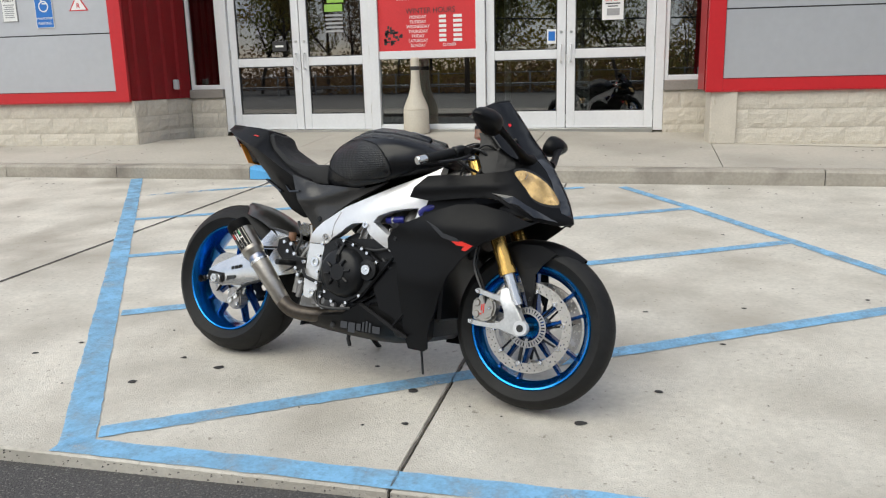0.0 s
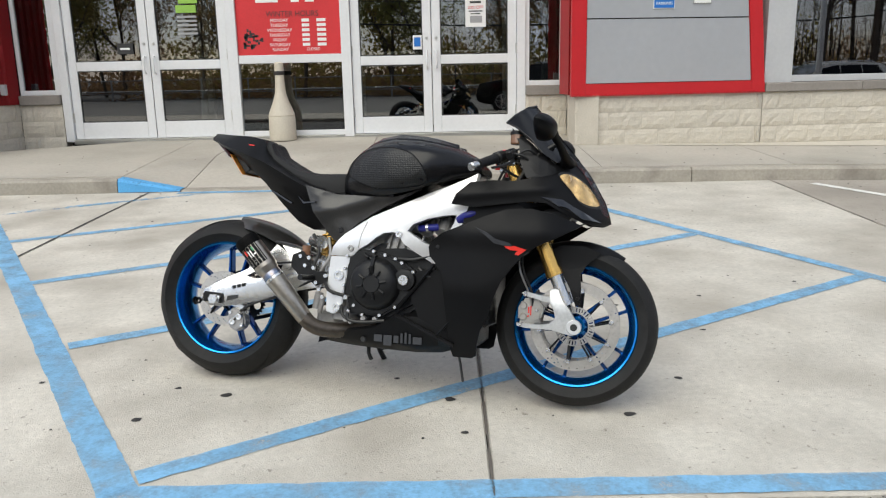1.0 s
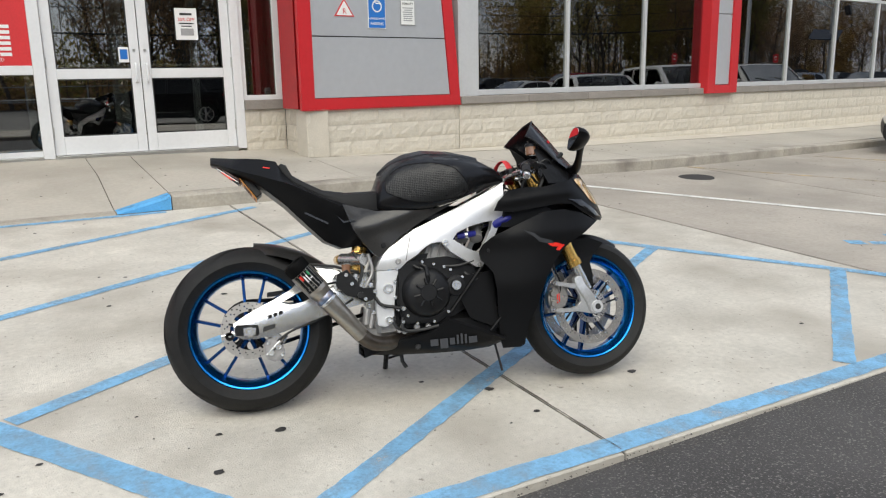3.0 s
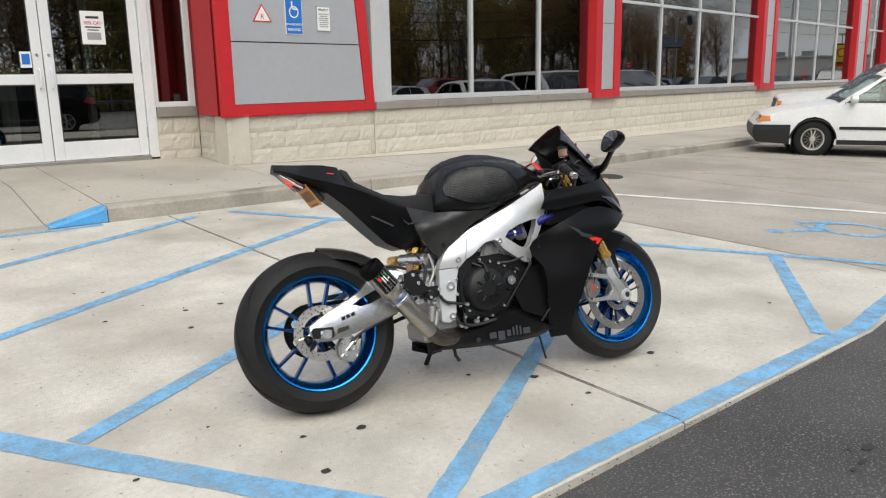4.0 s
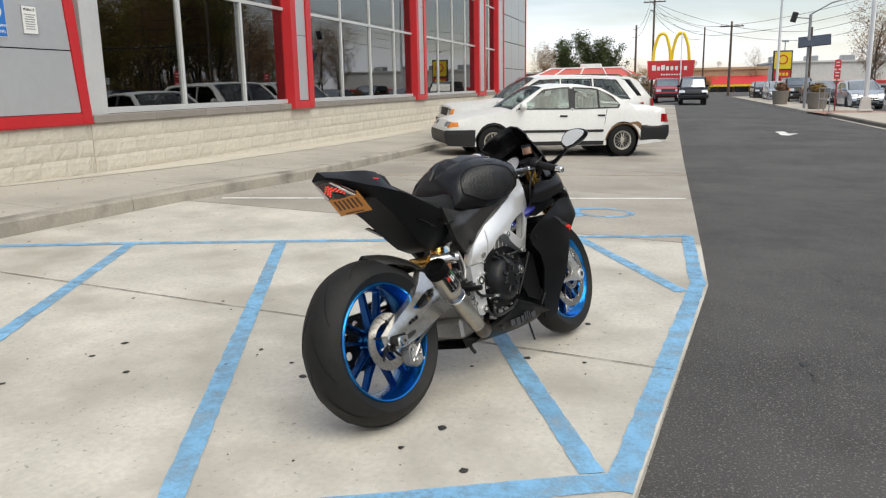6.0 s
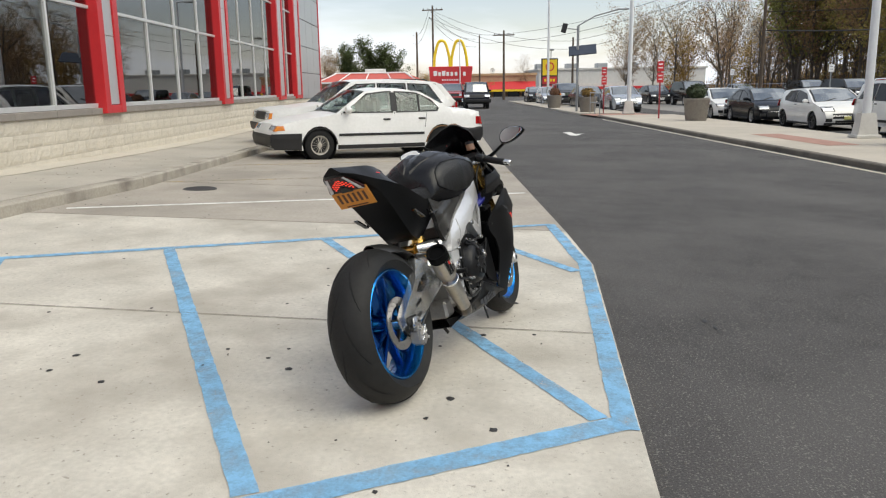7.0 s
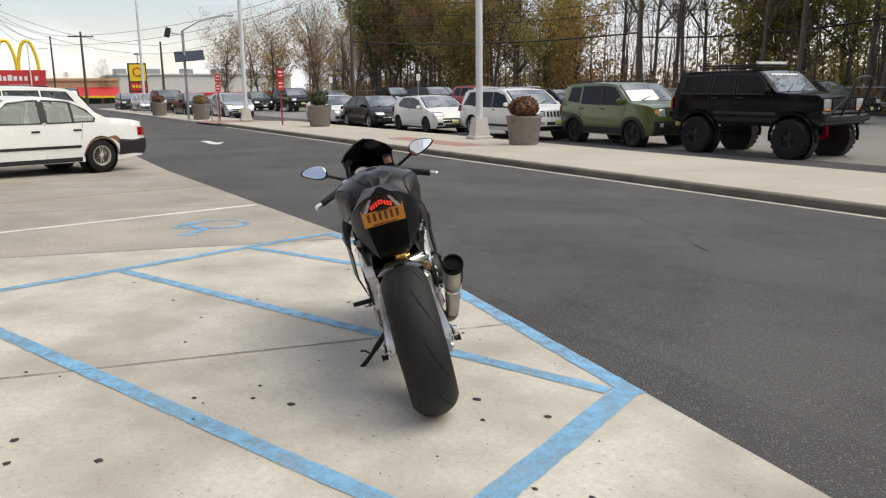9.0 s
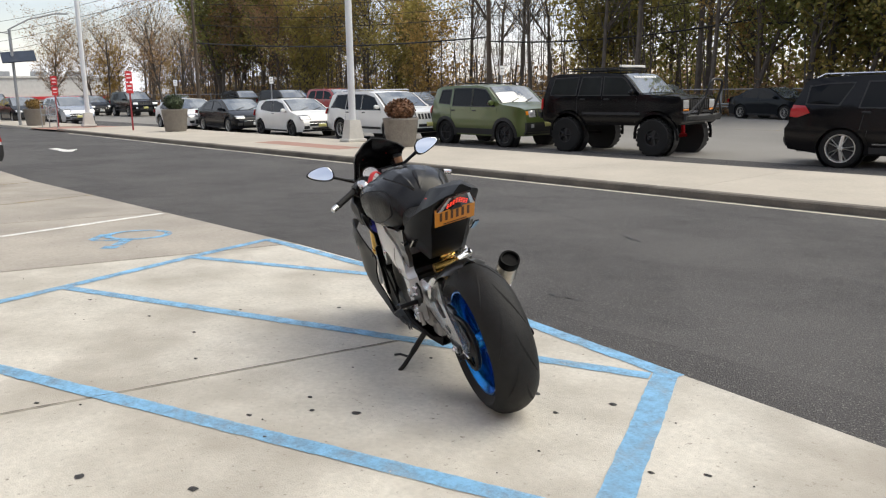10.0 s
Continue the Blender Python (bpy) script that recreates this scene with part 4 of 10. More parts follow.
for x in (-5.6, -4.55, -4.44, -3.45, -2.1, -1.0, -0.9, 0.1):
    part("post", box(x, x + 0.09, 12.2, 12.3, 0.42, 3.2), ALU, inner)
for x0, x1 in ((-5.51, -4.55), (-4.35, -3.45), (-2.01, -1.0), (-0.81, 0.1)):
    for z0, z1 in ((0.45, 0.62), (1.42, 1.52), (2.6, 2.75)):
        part("rail", box(x0, x1, 12.21, 12.29, z0, z1), ALU, inner)
for x, y in ((4.0, 14.5), (8.5, 15.5), (12.0, 16), (16.0, 16.5), (21, 17)):
    ob = thing("tube_light", "white fluorescent ceiling tube light inside the shop", "ceiling light", pose(x, y, 5.1, 0, 0, 0))
    part("tube", box(-0.6, 0.6, -0.06, 0.06, -0.03, 0.03, 0.01), WHITE_LAMP, ob)
    part("tray", box(-0.65, 0.65, -0.12, 0.12, 0.03, 0.1, 0.01), ALU, ob)
# ---------------------------------------------------------------- motorcycle
MATTE = mat("matte_black_paint", (0.006, 0.006, 0.0065), 0.38, 0, 0.10, 3, 60, 0.02, 300, spec=0.15)
SATIN = mat("satin_black_paint", (0.006, 0.006, 0.0068), 0.26, 0, 0.10, 3, 60, spec=0.34)
GLOSS = mat("gloss_black_paint", (0.008, 0.008, 0.009), 0.16, 0, 0.10, 3, 60, coat=0.6)
CARBON = mat("carbon_fibre", (0.034, 0.033, 0.032), 0.30, 0.35, 0.35, 6, 260, coat=0.25)
SEATMAT = mat("seat_vinyl", (0.010, 0.010, 0.0105), 0.6, 0, 0.15, 4, 80, 0.25, 380, spec=0.3)
RUBBER = mat("tyre_rubber", (0.013, 0.0128, 0.0125), 0.60, 0, 0.25, 5, 50, 0.15, 240, spec=0.26, tint=((0.020, 0.0192, 0.0185), 7.0, 0.55, 0.8))
GROOVE = mat("tyre_groove", (0.006, 0.006, 0.006), 0.9)
BLUE_RIM = mat("blue_anodised", (0.006, 0.20, 0.56), 0.22, 0.95, 0.08, 8, 60, coat=0.3)
# Spokes take a darker rim blue: shading inside the wheel, put into the colour.
BLUE_SPOKE = mat("shaded_blue_anodised", (0.003, 0.060, 0.24), 0.26, 0.95, 0.08, 8, 60, coat=0.2)
SILVER = mat("silver_painted_frame", (0.74, 0.74, 0.74), 0.34, 0.6, 0.05, 3, 60)
POLISHED = mat("polished_alloy", (0.66, 0.66, 0.65), 0.24, 0.9, 0.10, 5, 70, 0.02, 200)
CAST = mat("cast_alloy", (0.36, 0.35, 0.34), 0.45, 0.7, 0.14, 8, 90, 0.15, 240)
ENGINE = mat("engine_black", (0.008, 0.008, 0.0085), 0.36, 0.1, 0.16, 8, 90, 0.12, 260, spec=0.32)
FOOT = mat("cast_fork_foot", (0.62, 0.62, 0.61), 0.30, 0.75, 0.14, 12, 90, 0.06, 200)
CALIPER = mat("nickel_caliper", (0.46, 0.44, 0.40), 0.30, 0.85, 0.12, 12, 90, 0.04, 200)
GOLD = mat("gold_anodised", (0.80, 0.49, 0.14), 0.24, 0.95, 0.06, 6, 80)
TITAN = mat("titanium_pipe", (0.42, 0.385, 0.335), 0.32, 0.9, 0.12, 10, 70, tint=((0.22, 0.19, 0.17), 6.0, 0.5, 0.75))
PIPE_DARK = mat("sooty_pipe", (0.11, 0.092, 0.075), 0.35, 0.85, 0.2, 9, 70)
HEAT = mat("heat_blued_titanium", (0.20, 0.26, 0.38), 0.28, 0.9, 0.2, 14, 70, tint=((0.42, 0.28, 0.16), 18.0, 0.45, 0.7))
DISC = mat("brake_disc_steel", (0.54, 0.51, 0.47), 0.33, 0.9, 0.10, 10, 120)
BOLT = mat("bright_bolt", (0.74, 0.74, 0.73), 0.25, 1.0, 0.05)
BLUE_HOSE = mat("blue_silicone", (0.012, 0.016, 0.20), 0.35, 0, 0.1)
HOSE = mat("black_hose", (0.014, 0.014, 0.014), 0.5, 0, 0.1)
# Black of the cap; its shallow mouth gets the shade of depth by this colour.
BLACK_CAP = mat("dull_black_cap", (0.003, 0.003, 0.003), 0.55, 0, 0.2, spec=0.08)
SMOKE = mat("smoked_screen", (0.005, 0.005, 0.0055), 0.16, 0, 0.05, spec=0.3)
LAMP = mat("amber_headlamp", (0.72, 0.46, 0.17), 0.14, 0.7, 0.45, 15, 40, coat=1.0, tint=((0.16, 0.10, 0.05), 21.0, 0.48, 0.66))
LAMP.node_tree.nodes["Principled BSDF"].inputs["Emission Color"].default_value = (1.0, 0.66, 0.26, 1)
LAMP.node_tree.nodes["Principled BSDF"].inputs["Emission Strength"].default_value = 0.10
LENS = mat("clear_lens", (0.62, 0.60, 0.60), 0.10, 0.3, 0.15, 30, 80, coat=1.0)
RED_LED = glow("tail_led", (0.85, 0.045, 0.025), 0.55)
TAIL_LENS = mat("tail_lens", (0.045, 0.014, 0.013), 0.10, 0.0, 0.3, 40, 90, spec=0.4)
ORANGE_PLATE = mat("orange_plate", (0.60, 0.235, 0.035), 0.45, 0, 0.05)
BROWN_PRINT = mat("plate_print", (0.10, 0.04, 0.02), 0.5)
MIRROR = mat("mirror_glass", (0.92, 0.92, 0.92), 0.01, 1.0, 0.0)
RED_ALU = mat("red_anodised", (0.55, 0.02, 0.03), 0.3, 0.7, 0.05)
DECAL_GREY = mat("grey_decal", (0.045, 0.047, 0.052), 0.6, spec=0.2)
DECAL_RED = mat("red_decal", (0.75, 0.03, 0.02), 0.35)
DECAL_GREEN = mat("green_decal", (0.02, 0.30, 0.10), 0.35)
FLUID = mat("amber_fluid_cup", (0.22, 0.11, 0.06), 0.25, 0, 0.15, coat=0.6)
PADGRIP = mat("ribbed_grip_pad", (0.010, 0.010, 0.010), 0.30, 0, 0.1, spec=0.42)
_n, _l = PADGRIP.node_tree.nodes, PADGRIP.node_tree.links
_v = _n.new("ShaderNodeTexVoronoi")
_v.inputs["Scale"].default_value, _v.inputs["Randomness"].default_value = 150.0, 0.25
_b = _n.new("ShaderNodeBump")
_b.inputs["Strength"].default_value, _b.inputs["Distance"].default_value, _b.invert = 0.6, 0.003, True
_c = _n.new("ShaderNodeTexCoord")
_l.new(_c.outputs["Object"], _v.inputs["Vector"])
_l.new(_v.outputs["Distance"], _b.inputs["Height"])
_l.new(_b.outputs[0], _n["Principled BSDF"].inputs["Normal"])

BIKE = pose(-1.723, 2.996, 0.1300, 0, 0, -15.3) @ pose(0, 0, 0, -13.4, 0, 0)
bike = thing("motorcycle", "matte black sports motorcycle with blue wheels on its side stand", "motorcycle", BIKE)
STEER = pose(1.16, 0, 0.80) @ Matrix.Rotation(radians(2.5), 4, Vector((-0.40, 0, 0.916))) @ pose(-1.16, 0, -0.80)


def disc_plate(r1, r0, y, thick, holes, hole_r, seg=64):
    """A drilled brake ring."""
    ring = lambda r, k: [(r * math.cos(6.28318 * i / k), r * math.sin(6.28318 * i / k)) for i in range(k)]
    cut = [ring(r0, seg)]
    for r, k, off in holes:
        for i in range(k):
            a = 6.28318 * (i + off) / k
            cut.append([(r * math.cos(a) + hole_r * math.cos(1.0472 * j), r * math.sin(a) + hole_r * math.sin(1.0472 * j)) for j in range(6)])
    return sheet(ring(r1, seg), lambda x, z: -y, thick, 0.5, cut, -1.0)


def ring_tyre(R, half, bead, seg=72):
    top = []
    for i in range(13):
        a = radians(72) * (i / 6 - 1)
        top.append((R - 0.62 * half * (1 - math.cos(a)) / (1 - math.cos(radians(72))), half * math.sin(a) / math.sin(radians(72))))
    s = 0.72 * half
    return lathe([(bead, -s), (bead + 0.012, -s - 0.006), (bead + 0.03, -half * 0.97)] + top + [(bead + 0.03, half * 0.97), (bead + 0.012, s + 0.006), (bead, s)], seg, "y")


def wheel(name, m, R, half, rim_r, label, rear):
    w = part(name, ring_tyre(R, half, rim_r - 0.004), RUBBER, bike, "black slick-shouldered rubber tyre", True, m)
    s = 0.72 * half
    prof = [(rim_r, s), (rim_r - 0.006, s + 0.006), (rim_r - 0.012, s + 0.004), (rim_r - 0.024, s - 0.02), (rim_r - 0.034, s * 0.35), (rim_r - 0.034, -s * 0.35), (rim_r - 0.024, -s + 0.02), (rim_r - 0.012, -s - 0.004), (rim_r - 0.006, -s - 0.006), (rim_r, -s), (rim_r - 0.012, -s * 0.6), (rim_r - 0.022, 0), (rim_r - 0.012, s * 0.6)]
    part("rim", lathe(prof, 72, "y", None, True), BLUE_RIM, w, "glossy blue anodised rim", True)
    hubw = s * 0.9
    part("hub", lathe([(0.016, -hubw), (0.034, -hubw), (0.040, -hubw * 0.7), (0.046, -0.02), (0.046, 0.02), (0.040, hubw * 0.7), (0.034, hubw), (0.016, hubw)], 28, "y"), BLUE_RIM, w, smooth=True)
    for i in range(5):
        a = 6.28318 * i / 5 + (0.18 if rear else 0.55)
        for o in (-1, 1):
            rr0, rr1 = 0.036, rim_r - 0.030
            d, t = Vector((math.cos(a), 0, math.sin(a))), Vector((-math.sin(a), 0, math.cos(a)))
            rows = []
            for f, wd, dep in ((0, 0.009, 0.030), (0.5, 0.006, 0.021), (0.93, 0.006, 0.018), (1, 0.011, 0.020)):
                c = d * (rr0 + (rr1 - rr0) * f) + t * (o * (0.016 + 0.026 * f))
                rows.append([c + t * (wd * u) + Vector((0, dep * v, 0)) for u, v in ((-1, -0.7), (-0.6, -1), (0.6, -1), (1, -0.7), (1, 0.7), (0.6, 1), (-0.6, 1), (-1, 0.7))])
            part("spoke", loft(rows), BLUE_SPOKE, w)
    return w


# rear wheel
RHUB, FHUB = (0.027, 0, 0.312), (1.418, 0, 0.286)
rw = wheel("rear_wheel", pose(*RHUB), 0.318, 0.096, 0.228, "", True)
tread = bmesh.new()
for i in range(9):
    a0 = 6.28318 * i / 9
    for o in (-1, 1):
        rows = []
        for j in range(9):
            f = j / 8
            a = a0 + 0.62 * f + (0.35 if o > 0 else 0)
            h = o * (0.012 + 0.062 * f ** 1.4)
            q = math.asin(clamp(h / 0.096 * math.sin(radians(72)), -1, 1))
            r = 0.318 - 0.62 * 0.096 * (1 - math.cos(q)) / (1 - math.cos(radians(72))) + 0.0006
            wd = 0.0052 * math.sin(3.14159 * clamp(f, 0.05, 0.95))
            rows.append([(r * math.cos(a + s * 0.004), h + s * wd, r * math.sin(a + s * 0.004)) for s in (-1, 1)])
        vs2 = [[tread.verts.new(p) for p in row] for row in rows]
        for u, v in zip(vs2, vs2[1:]):
            tread.faces.new((u[0], u[1], v[1], v[0]))
tagged(part("tread_pattern", tread, GROOVE, rw), kind="stuff")
part("brake_disc", disc_plate(0.108, 0.073, -0.082, 0.005, [(0.103, 20, 0), (0.093, 20, 0.5), (0.084, 20, 0.2)], 0.0034), DISC, rw, "drilled steel brake disc")
bm = bmesh.new()
for i in range(5):
    a = 6.28318 * i / 5
    tube([(0.03 * math.cos(a), -0.080, 0.03 * math.sin(a)), (0.082 * math.cos(a + 0.25), -0.080, 0.082 * math.sin(a + 0.25))], 0.009, 6, bm, 0.5)
part("disc_carrier", bm, ENGINE, rw)
gear = []
for i in range(42 * 2):
    r = 0.104 if i % 2 else 0.097
    gear += [(r * math.cos(6.28318 * (i + q) / 84), r * math.sin(6.28318 * (i + q) / 84)) for q in (0.2, 0.8)]
holes = [[(0.072 * math.cos(6.28318 * (i + 0.5) / 6) + 0.018 * math.cos(0.7854 * j), 0.072 * math.sin(6.28318 * (i + 0.5) / 6) + 0.018 * math.sin(0.7854 * j)) for j in range(8)] for i in range(6)]
part("sprocket", sheet(gear, lambda x, z: 0.088, 0.006, 0.5, holes, 1.0), ENGINE, rw)
part("axle", tube([(0, -0.155, 0), (0, 0.15, 0)], 0.013, 14), POLISHED, rw)
part("axle_nut", lathe([(0.007, -0.165), (0.019, -0.165), (0.021, -0.15), (0.021, -0.142)], 6, "y"), POLISHED, rw)

# front wheel and all that turns with the bars
fw = wheel("front_wheel", STEER @ pose(*FHUB), 0.291, 0.061, 0.222, "", False)
for s in (-1, 1):
    dsc = part("brake_disc", disc_plate(0.158, 0.124, -0.062, 0.005, [(0.150, 34, 0), (0.141, 34, 0.4), (0.132, 34, 0.1)], 0.0033, 80), DISC, fw, "drilled steel brake disc", m=Matrix.Diagonal((1, s * -1 if s > 0 else 1, 1, 1)) if s < 0 else pose(0, 0, 0, 0, 0, 180))
    for i in range(10):
        a = 6.28318 * i / 10
        part("carrier_arm", tube([(0.045 * math.cos(a), s * 0.055, 0.045 * math.sin(a)), (0.126 * math.cos(a + 0.16), s * 0.060, 0.126 * math.sin(a + 0.16))], 0.0065, 6, None, 0.6), ENGINE, fw)
    for i in range(10):
        a = 6.28318 * i / 10 + 0.16
        part("bobbin", lathe([(0, s * 0.068), (0.008, s * 0.068), (0.010, s * 0.064), (0.010, s * 0.056)], 10, "y"), BOLT, fw, m=pose(0.128 * math.cos(a), 0, 0.128 * math.sin(a)))
slots = [[((0.059 + q) * math.cos(6.28318 * (i + u) / 36), (0.059 + q) * math.sin(6.28318 * (i + u) / 36)) for q, u in ((-0.007, 0.28), (0.007, 0.28), (0.007, 0.72), (-0.007, 0.72))] for i in range(36)]
part("sensor_ring", sheet([(0.07 * math.cos(0.0873 * i), 0.07 * math.sin(0.0873 * i)) for i in range(72)], lambda x, z: 0.072, 0.002, 0.5, slots + [[(0.047 * math.cos(0.1745 * i), 0.047 * math.sin(0.1745 * i)) for i in range(36)]]), CAST, fw)
part("axle", tube([(0, -0.128, 0), (0, 0.128, 0)], 0.014, 14), ENGINE, fw)


def fork_x(z):
    return 1.312 - 0.438 * (z - 0.537)


fork = part("front_fork", box(1.12, 1.24, -0.125, 0.125, 0.60, 0.625, 0.01), ENGINE, bike, "gold fork with bright alloy feet", m=STEER)
for s in (-1, 1):
    y = s * 0.105
    part("fork_tube", tube([(fork_x(0.872), y, 0.872), (fork_x(0.845), y, 0.845), (fork_x(0.62), y, 0.62), (fork_x(0.475), y, 0.475)], [0.026, 0.026, 0.027, 0.027], 20), GOLD, fork, "gold anodised fork tube", True)
    part("fork_collar", tube([(fork_x(0.485), y, 0.485), (fork_x(0.462), y, 0.462)], 0.031, 20), GOLD, fork)
    part("fork_slider", tube([(fork_x(0.475), y, 0.475), (fork_x(0.36), y, 0.36)], [0.0215, 0.0215], 18), POLISHED, fork, "chromed fork slider", True)
    foot = [(1.330, 0.412), (1.362, 0.420), (1.374, 0.378), (1.402, 0.344), (1.426, 0.305), (1.436, 0.280), (1.424, 0.260), (1.403, 0.255), (1.384, 0.268), (1.376, 0.298), (1.358, 0.335), (1.334, 0.370)]
    part("fork_foot", chamfer(sheet(foot, lambda x, z: 0.132 - 0.010 * clamp((z - 0.36) / 0.08, 0, 1), 0.038, 0.03, (), s), 0.005, 2), FOOT, fork, "silver cast fork foot", True)
    arm_ = [(1.345, 0.388), (1.300, 0.391), (1.244, 0.404), (1.232, 0.398), (1.238, 0.388), (1.298, 0.374), (1.332, 0.366), (1.346, 0.340), (1.352, 0.312), (1.332, 0.294), (1.300, 0.288), (1.240, 0.290), (1.216, 0.292), (1.218, 0.280), (1.250, 0.274), (1.340, 0.272), (1.396, 0.258), (1.410, 0.270), (1.385, 0.300), (1.368, 0.340)]
    part("caliper_bracket", chamfer(sheet(arm_, lambda x, z: 0.122, 0.020, 0.03, (), s), 0.004, 1), FOOT, fork, "silver caliper bracket", True)
    part("axle_cap", lathe([(0.011, 0.004), (0.013, 0), (0.024, 0), (0.027, 0.006), (0.027, 0.02)], 20, "y"), SILVER, fork, "round axle clamp", m=pose(1.418, s * 0.137, 0.286, 0, 0, 180 if s > 0 else 0))
    part("axle_bore", lathe([(0, 0), (0.0125, 0)], 16, "y"), SEAM, fork, m=pose(1.418, s * 0.1385, 0.286, 0, 0, 180 if s > 0 else 0))
    for x, z in ((1.245, 0.393), (1.230, 0.288), (1.395, 0.335), (1.402, 0.268)):
        part("bracket_bolt", lathe([(0, -0.004), (0.006, -0.004), (0.008, 0.0)], 10, "y"), BOLT, fork, m=pose(x, s * 0.1235, z, 0, 0, 180 if s > 0 else 0))
    cal = part("caliper", prism([(1.219, 0.300), (1.218, 0.345), (1.232, 0.374), (1.262, 0.384), (1.300, 0.368), (1.308, 0.340), (1.300, 0.305), (1.268, 0.288), (1.236, 0.286)], s * 0.050, "y", s * 0.052, 0.008, 2), CALIPER, fork, "nickel-grey brake caliper with a red mark", True)
    for x0, x1, z0, z1 in ((1.252, 1.258, 0.312, 0.318), (1.262, 1.266, 0.318, 0.352), (1.254, 1.259, 0.326, 0.348)):
        part("caliper_mark", box(x0, x1, s * 0.1022 - 0.0006, s * 0.1022 + 0.0006, z0, z1), DECAL_RED, cal)
    for z in (0.312, 0.352):
        part("caliper_piston", lathe([(0, -0.006), (0.011, -0.006), (0.014, 0.0)], 14, "y"), CALIPER, cal, m=pose(1.237, s * 0.102, z, 0, 0, 180 if s > 0 else 0))
    part("caliper_bolt", lathe([(0, -0.005), (0.005, -0.005), (0.008, 0.0)], 10, "y"), BOLT, cal, m=pose(1.285, s * 0.102, 0.338, 0, 0, 180 if s > 0 else 0))
    part("fork_cap", lathe([(0, 0.018), (0.02, 0.018), (0.024, 0.01), (0.026, 0)], 12, "z"), BLUE_RIM if s > 0 else GOLD, fork, m=pose(fork_x(0.873), y, 0.873, 0, -23, 0))
    for k, dx in ((0, 0), (1, 0.012)):
        part("brake_line", tube(spline([(1.215 + dx, s * 0.10, 0.56), (1.222 + dx, s * 0.125, 0.48), (1.255 + dx, s * 0.115, 0.40), (1.268, s * 0.10, 0.352)], 5), 0.0038, 6), HOSE if k else CAST, fork)
part("upper_clamp", prism([(1.145, -0.135), (1.205, -0.14), (1.225, -0.10), (1.20, 0), (1.225, 0.10), (1.205, 0.14), (1.145, 0.135), (1.135, 0.05), (1.135, -0.05)], 0.022, "z", 0.846, 0.006), POLISHED, fork, "bright alloy fork clamp", m=pose(-0.018, 0, 0))
part("key_strap", tube(spline([(1.135, 0.01, 0.888), (1.128, 0.045, 0.925), (1.110, 0.075, 0.920), (1.098, 0.100, 0.890), (1.092, 0.112, 0.862)], 4), 0.015, 6, None, 0.3), RED_PRINT, fork, "red key strap")
part("clutch_adjuster", lathe([(0, 0.016), (0.018, 0.016), (0.027, 0.009), (0.027, -0.006), (0.016, -0.012)], 18), POLISHED, fork, "bright knurled adjuster", True, pose(1.105, 0.140, 0.888, 0, -35, 0))
part("ignition", lathe([(0, 0.02), (0.018, 0.02), (0.022, 0.012), (0.022, 0)], 14), ENGINE, fork, m=pose(1.135, 0, 0.868))
for s in (-1, 1):
    c0, c1 = Vector((1.158, s * 0.114, 0.889)), Vector((1.072, s * 0.326, 0.816))
    d = (c1 - c0).normalized()
    part("bar_clamp", tube([(fork_x(0.872), s * 0.105, 0.872), (fork_x(0.900), s * 0.105, 0.900)], 0.033, 16), ENGINE, fork)
    part("handlebar", tube([c0, c1], 0.011, 10), ENGINE, fork)
    part("grip", tube([c0 + d * 0.085, c0 + d * 0.09, c0 + d * 0.19, c0 + d * 0.205], [0.014, 0.0175, 0.0165, 0.018], 16), SEATMAT, fork, "black ribbed rubber grip", True)
    part("bar_end", tube([c0 + d * 0.207, c0 + d * 0.212, c0 + d * 0.246, c0 + d * 0.25], [0.010, 0.0145, 0.0145, 0.011], 16), BOLT, fork, "polished bar end", True)
    part("switch_box", tube([c0 + d * 0.035, c0 + d * 0.04, c0 + d * 0.078, c0 + d * 0.083], [0.015, 0.022, 0.022, 0.016], 12), ENGINE, fork)
    lev = [c0 + d * 0.045 + Vector((0.035, 0, -0.004)), c0 + d * 0.08 + Vector((0.058, 0, -0.01)), c0 + d * 0.15 + Vector((0.060, 0, -0.012)), c0 + d * 0.20 + Vector((0.050, s * 0.01, -0.012))]
    part("lever", tube(spline(lev, 4), [0.0075] * 6 + [0.006] * 7, 8, None, 0.7), ENGINE, fork)
    part("master_cylinder", tube([c0 + d * 0.01 + Vector((0.03, 0, 0.008)), c0 + d * 0.07 + Vector((0.042, 0, 0.006))], 0.014, 10), ENGINE, fork)
    part("bar_hose", tube(spline([c0 + d * 0.05 + Vector((0.04, 0, 0.012)), (1.225, s * 0.15, 0.875), (1.255, s * 0.10, 0.83), (1.25, s * 0.07, 0.76)], 5), 0.005, 6), HOSE, fork)
cup = part("brake_reservoir", lathe([(0, 0), (0.020, 0), (0.0225, 0.004), (0.0225, 0.034), (0, 0.034)], 18), FLUID, fork, "amber fluid reservoir", m=pose(1.188, -0.105, 0.926))
part("lid", lathe([(0.0245, 0.034), (0.0245, 0.044), (0.02, 0.048), (0, 0.048)], 18), ENGINE, cup)
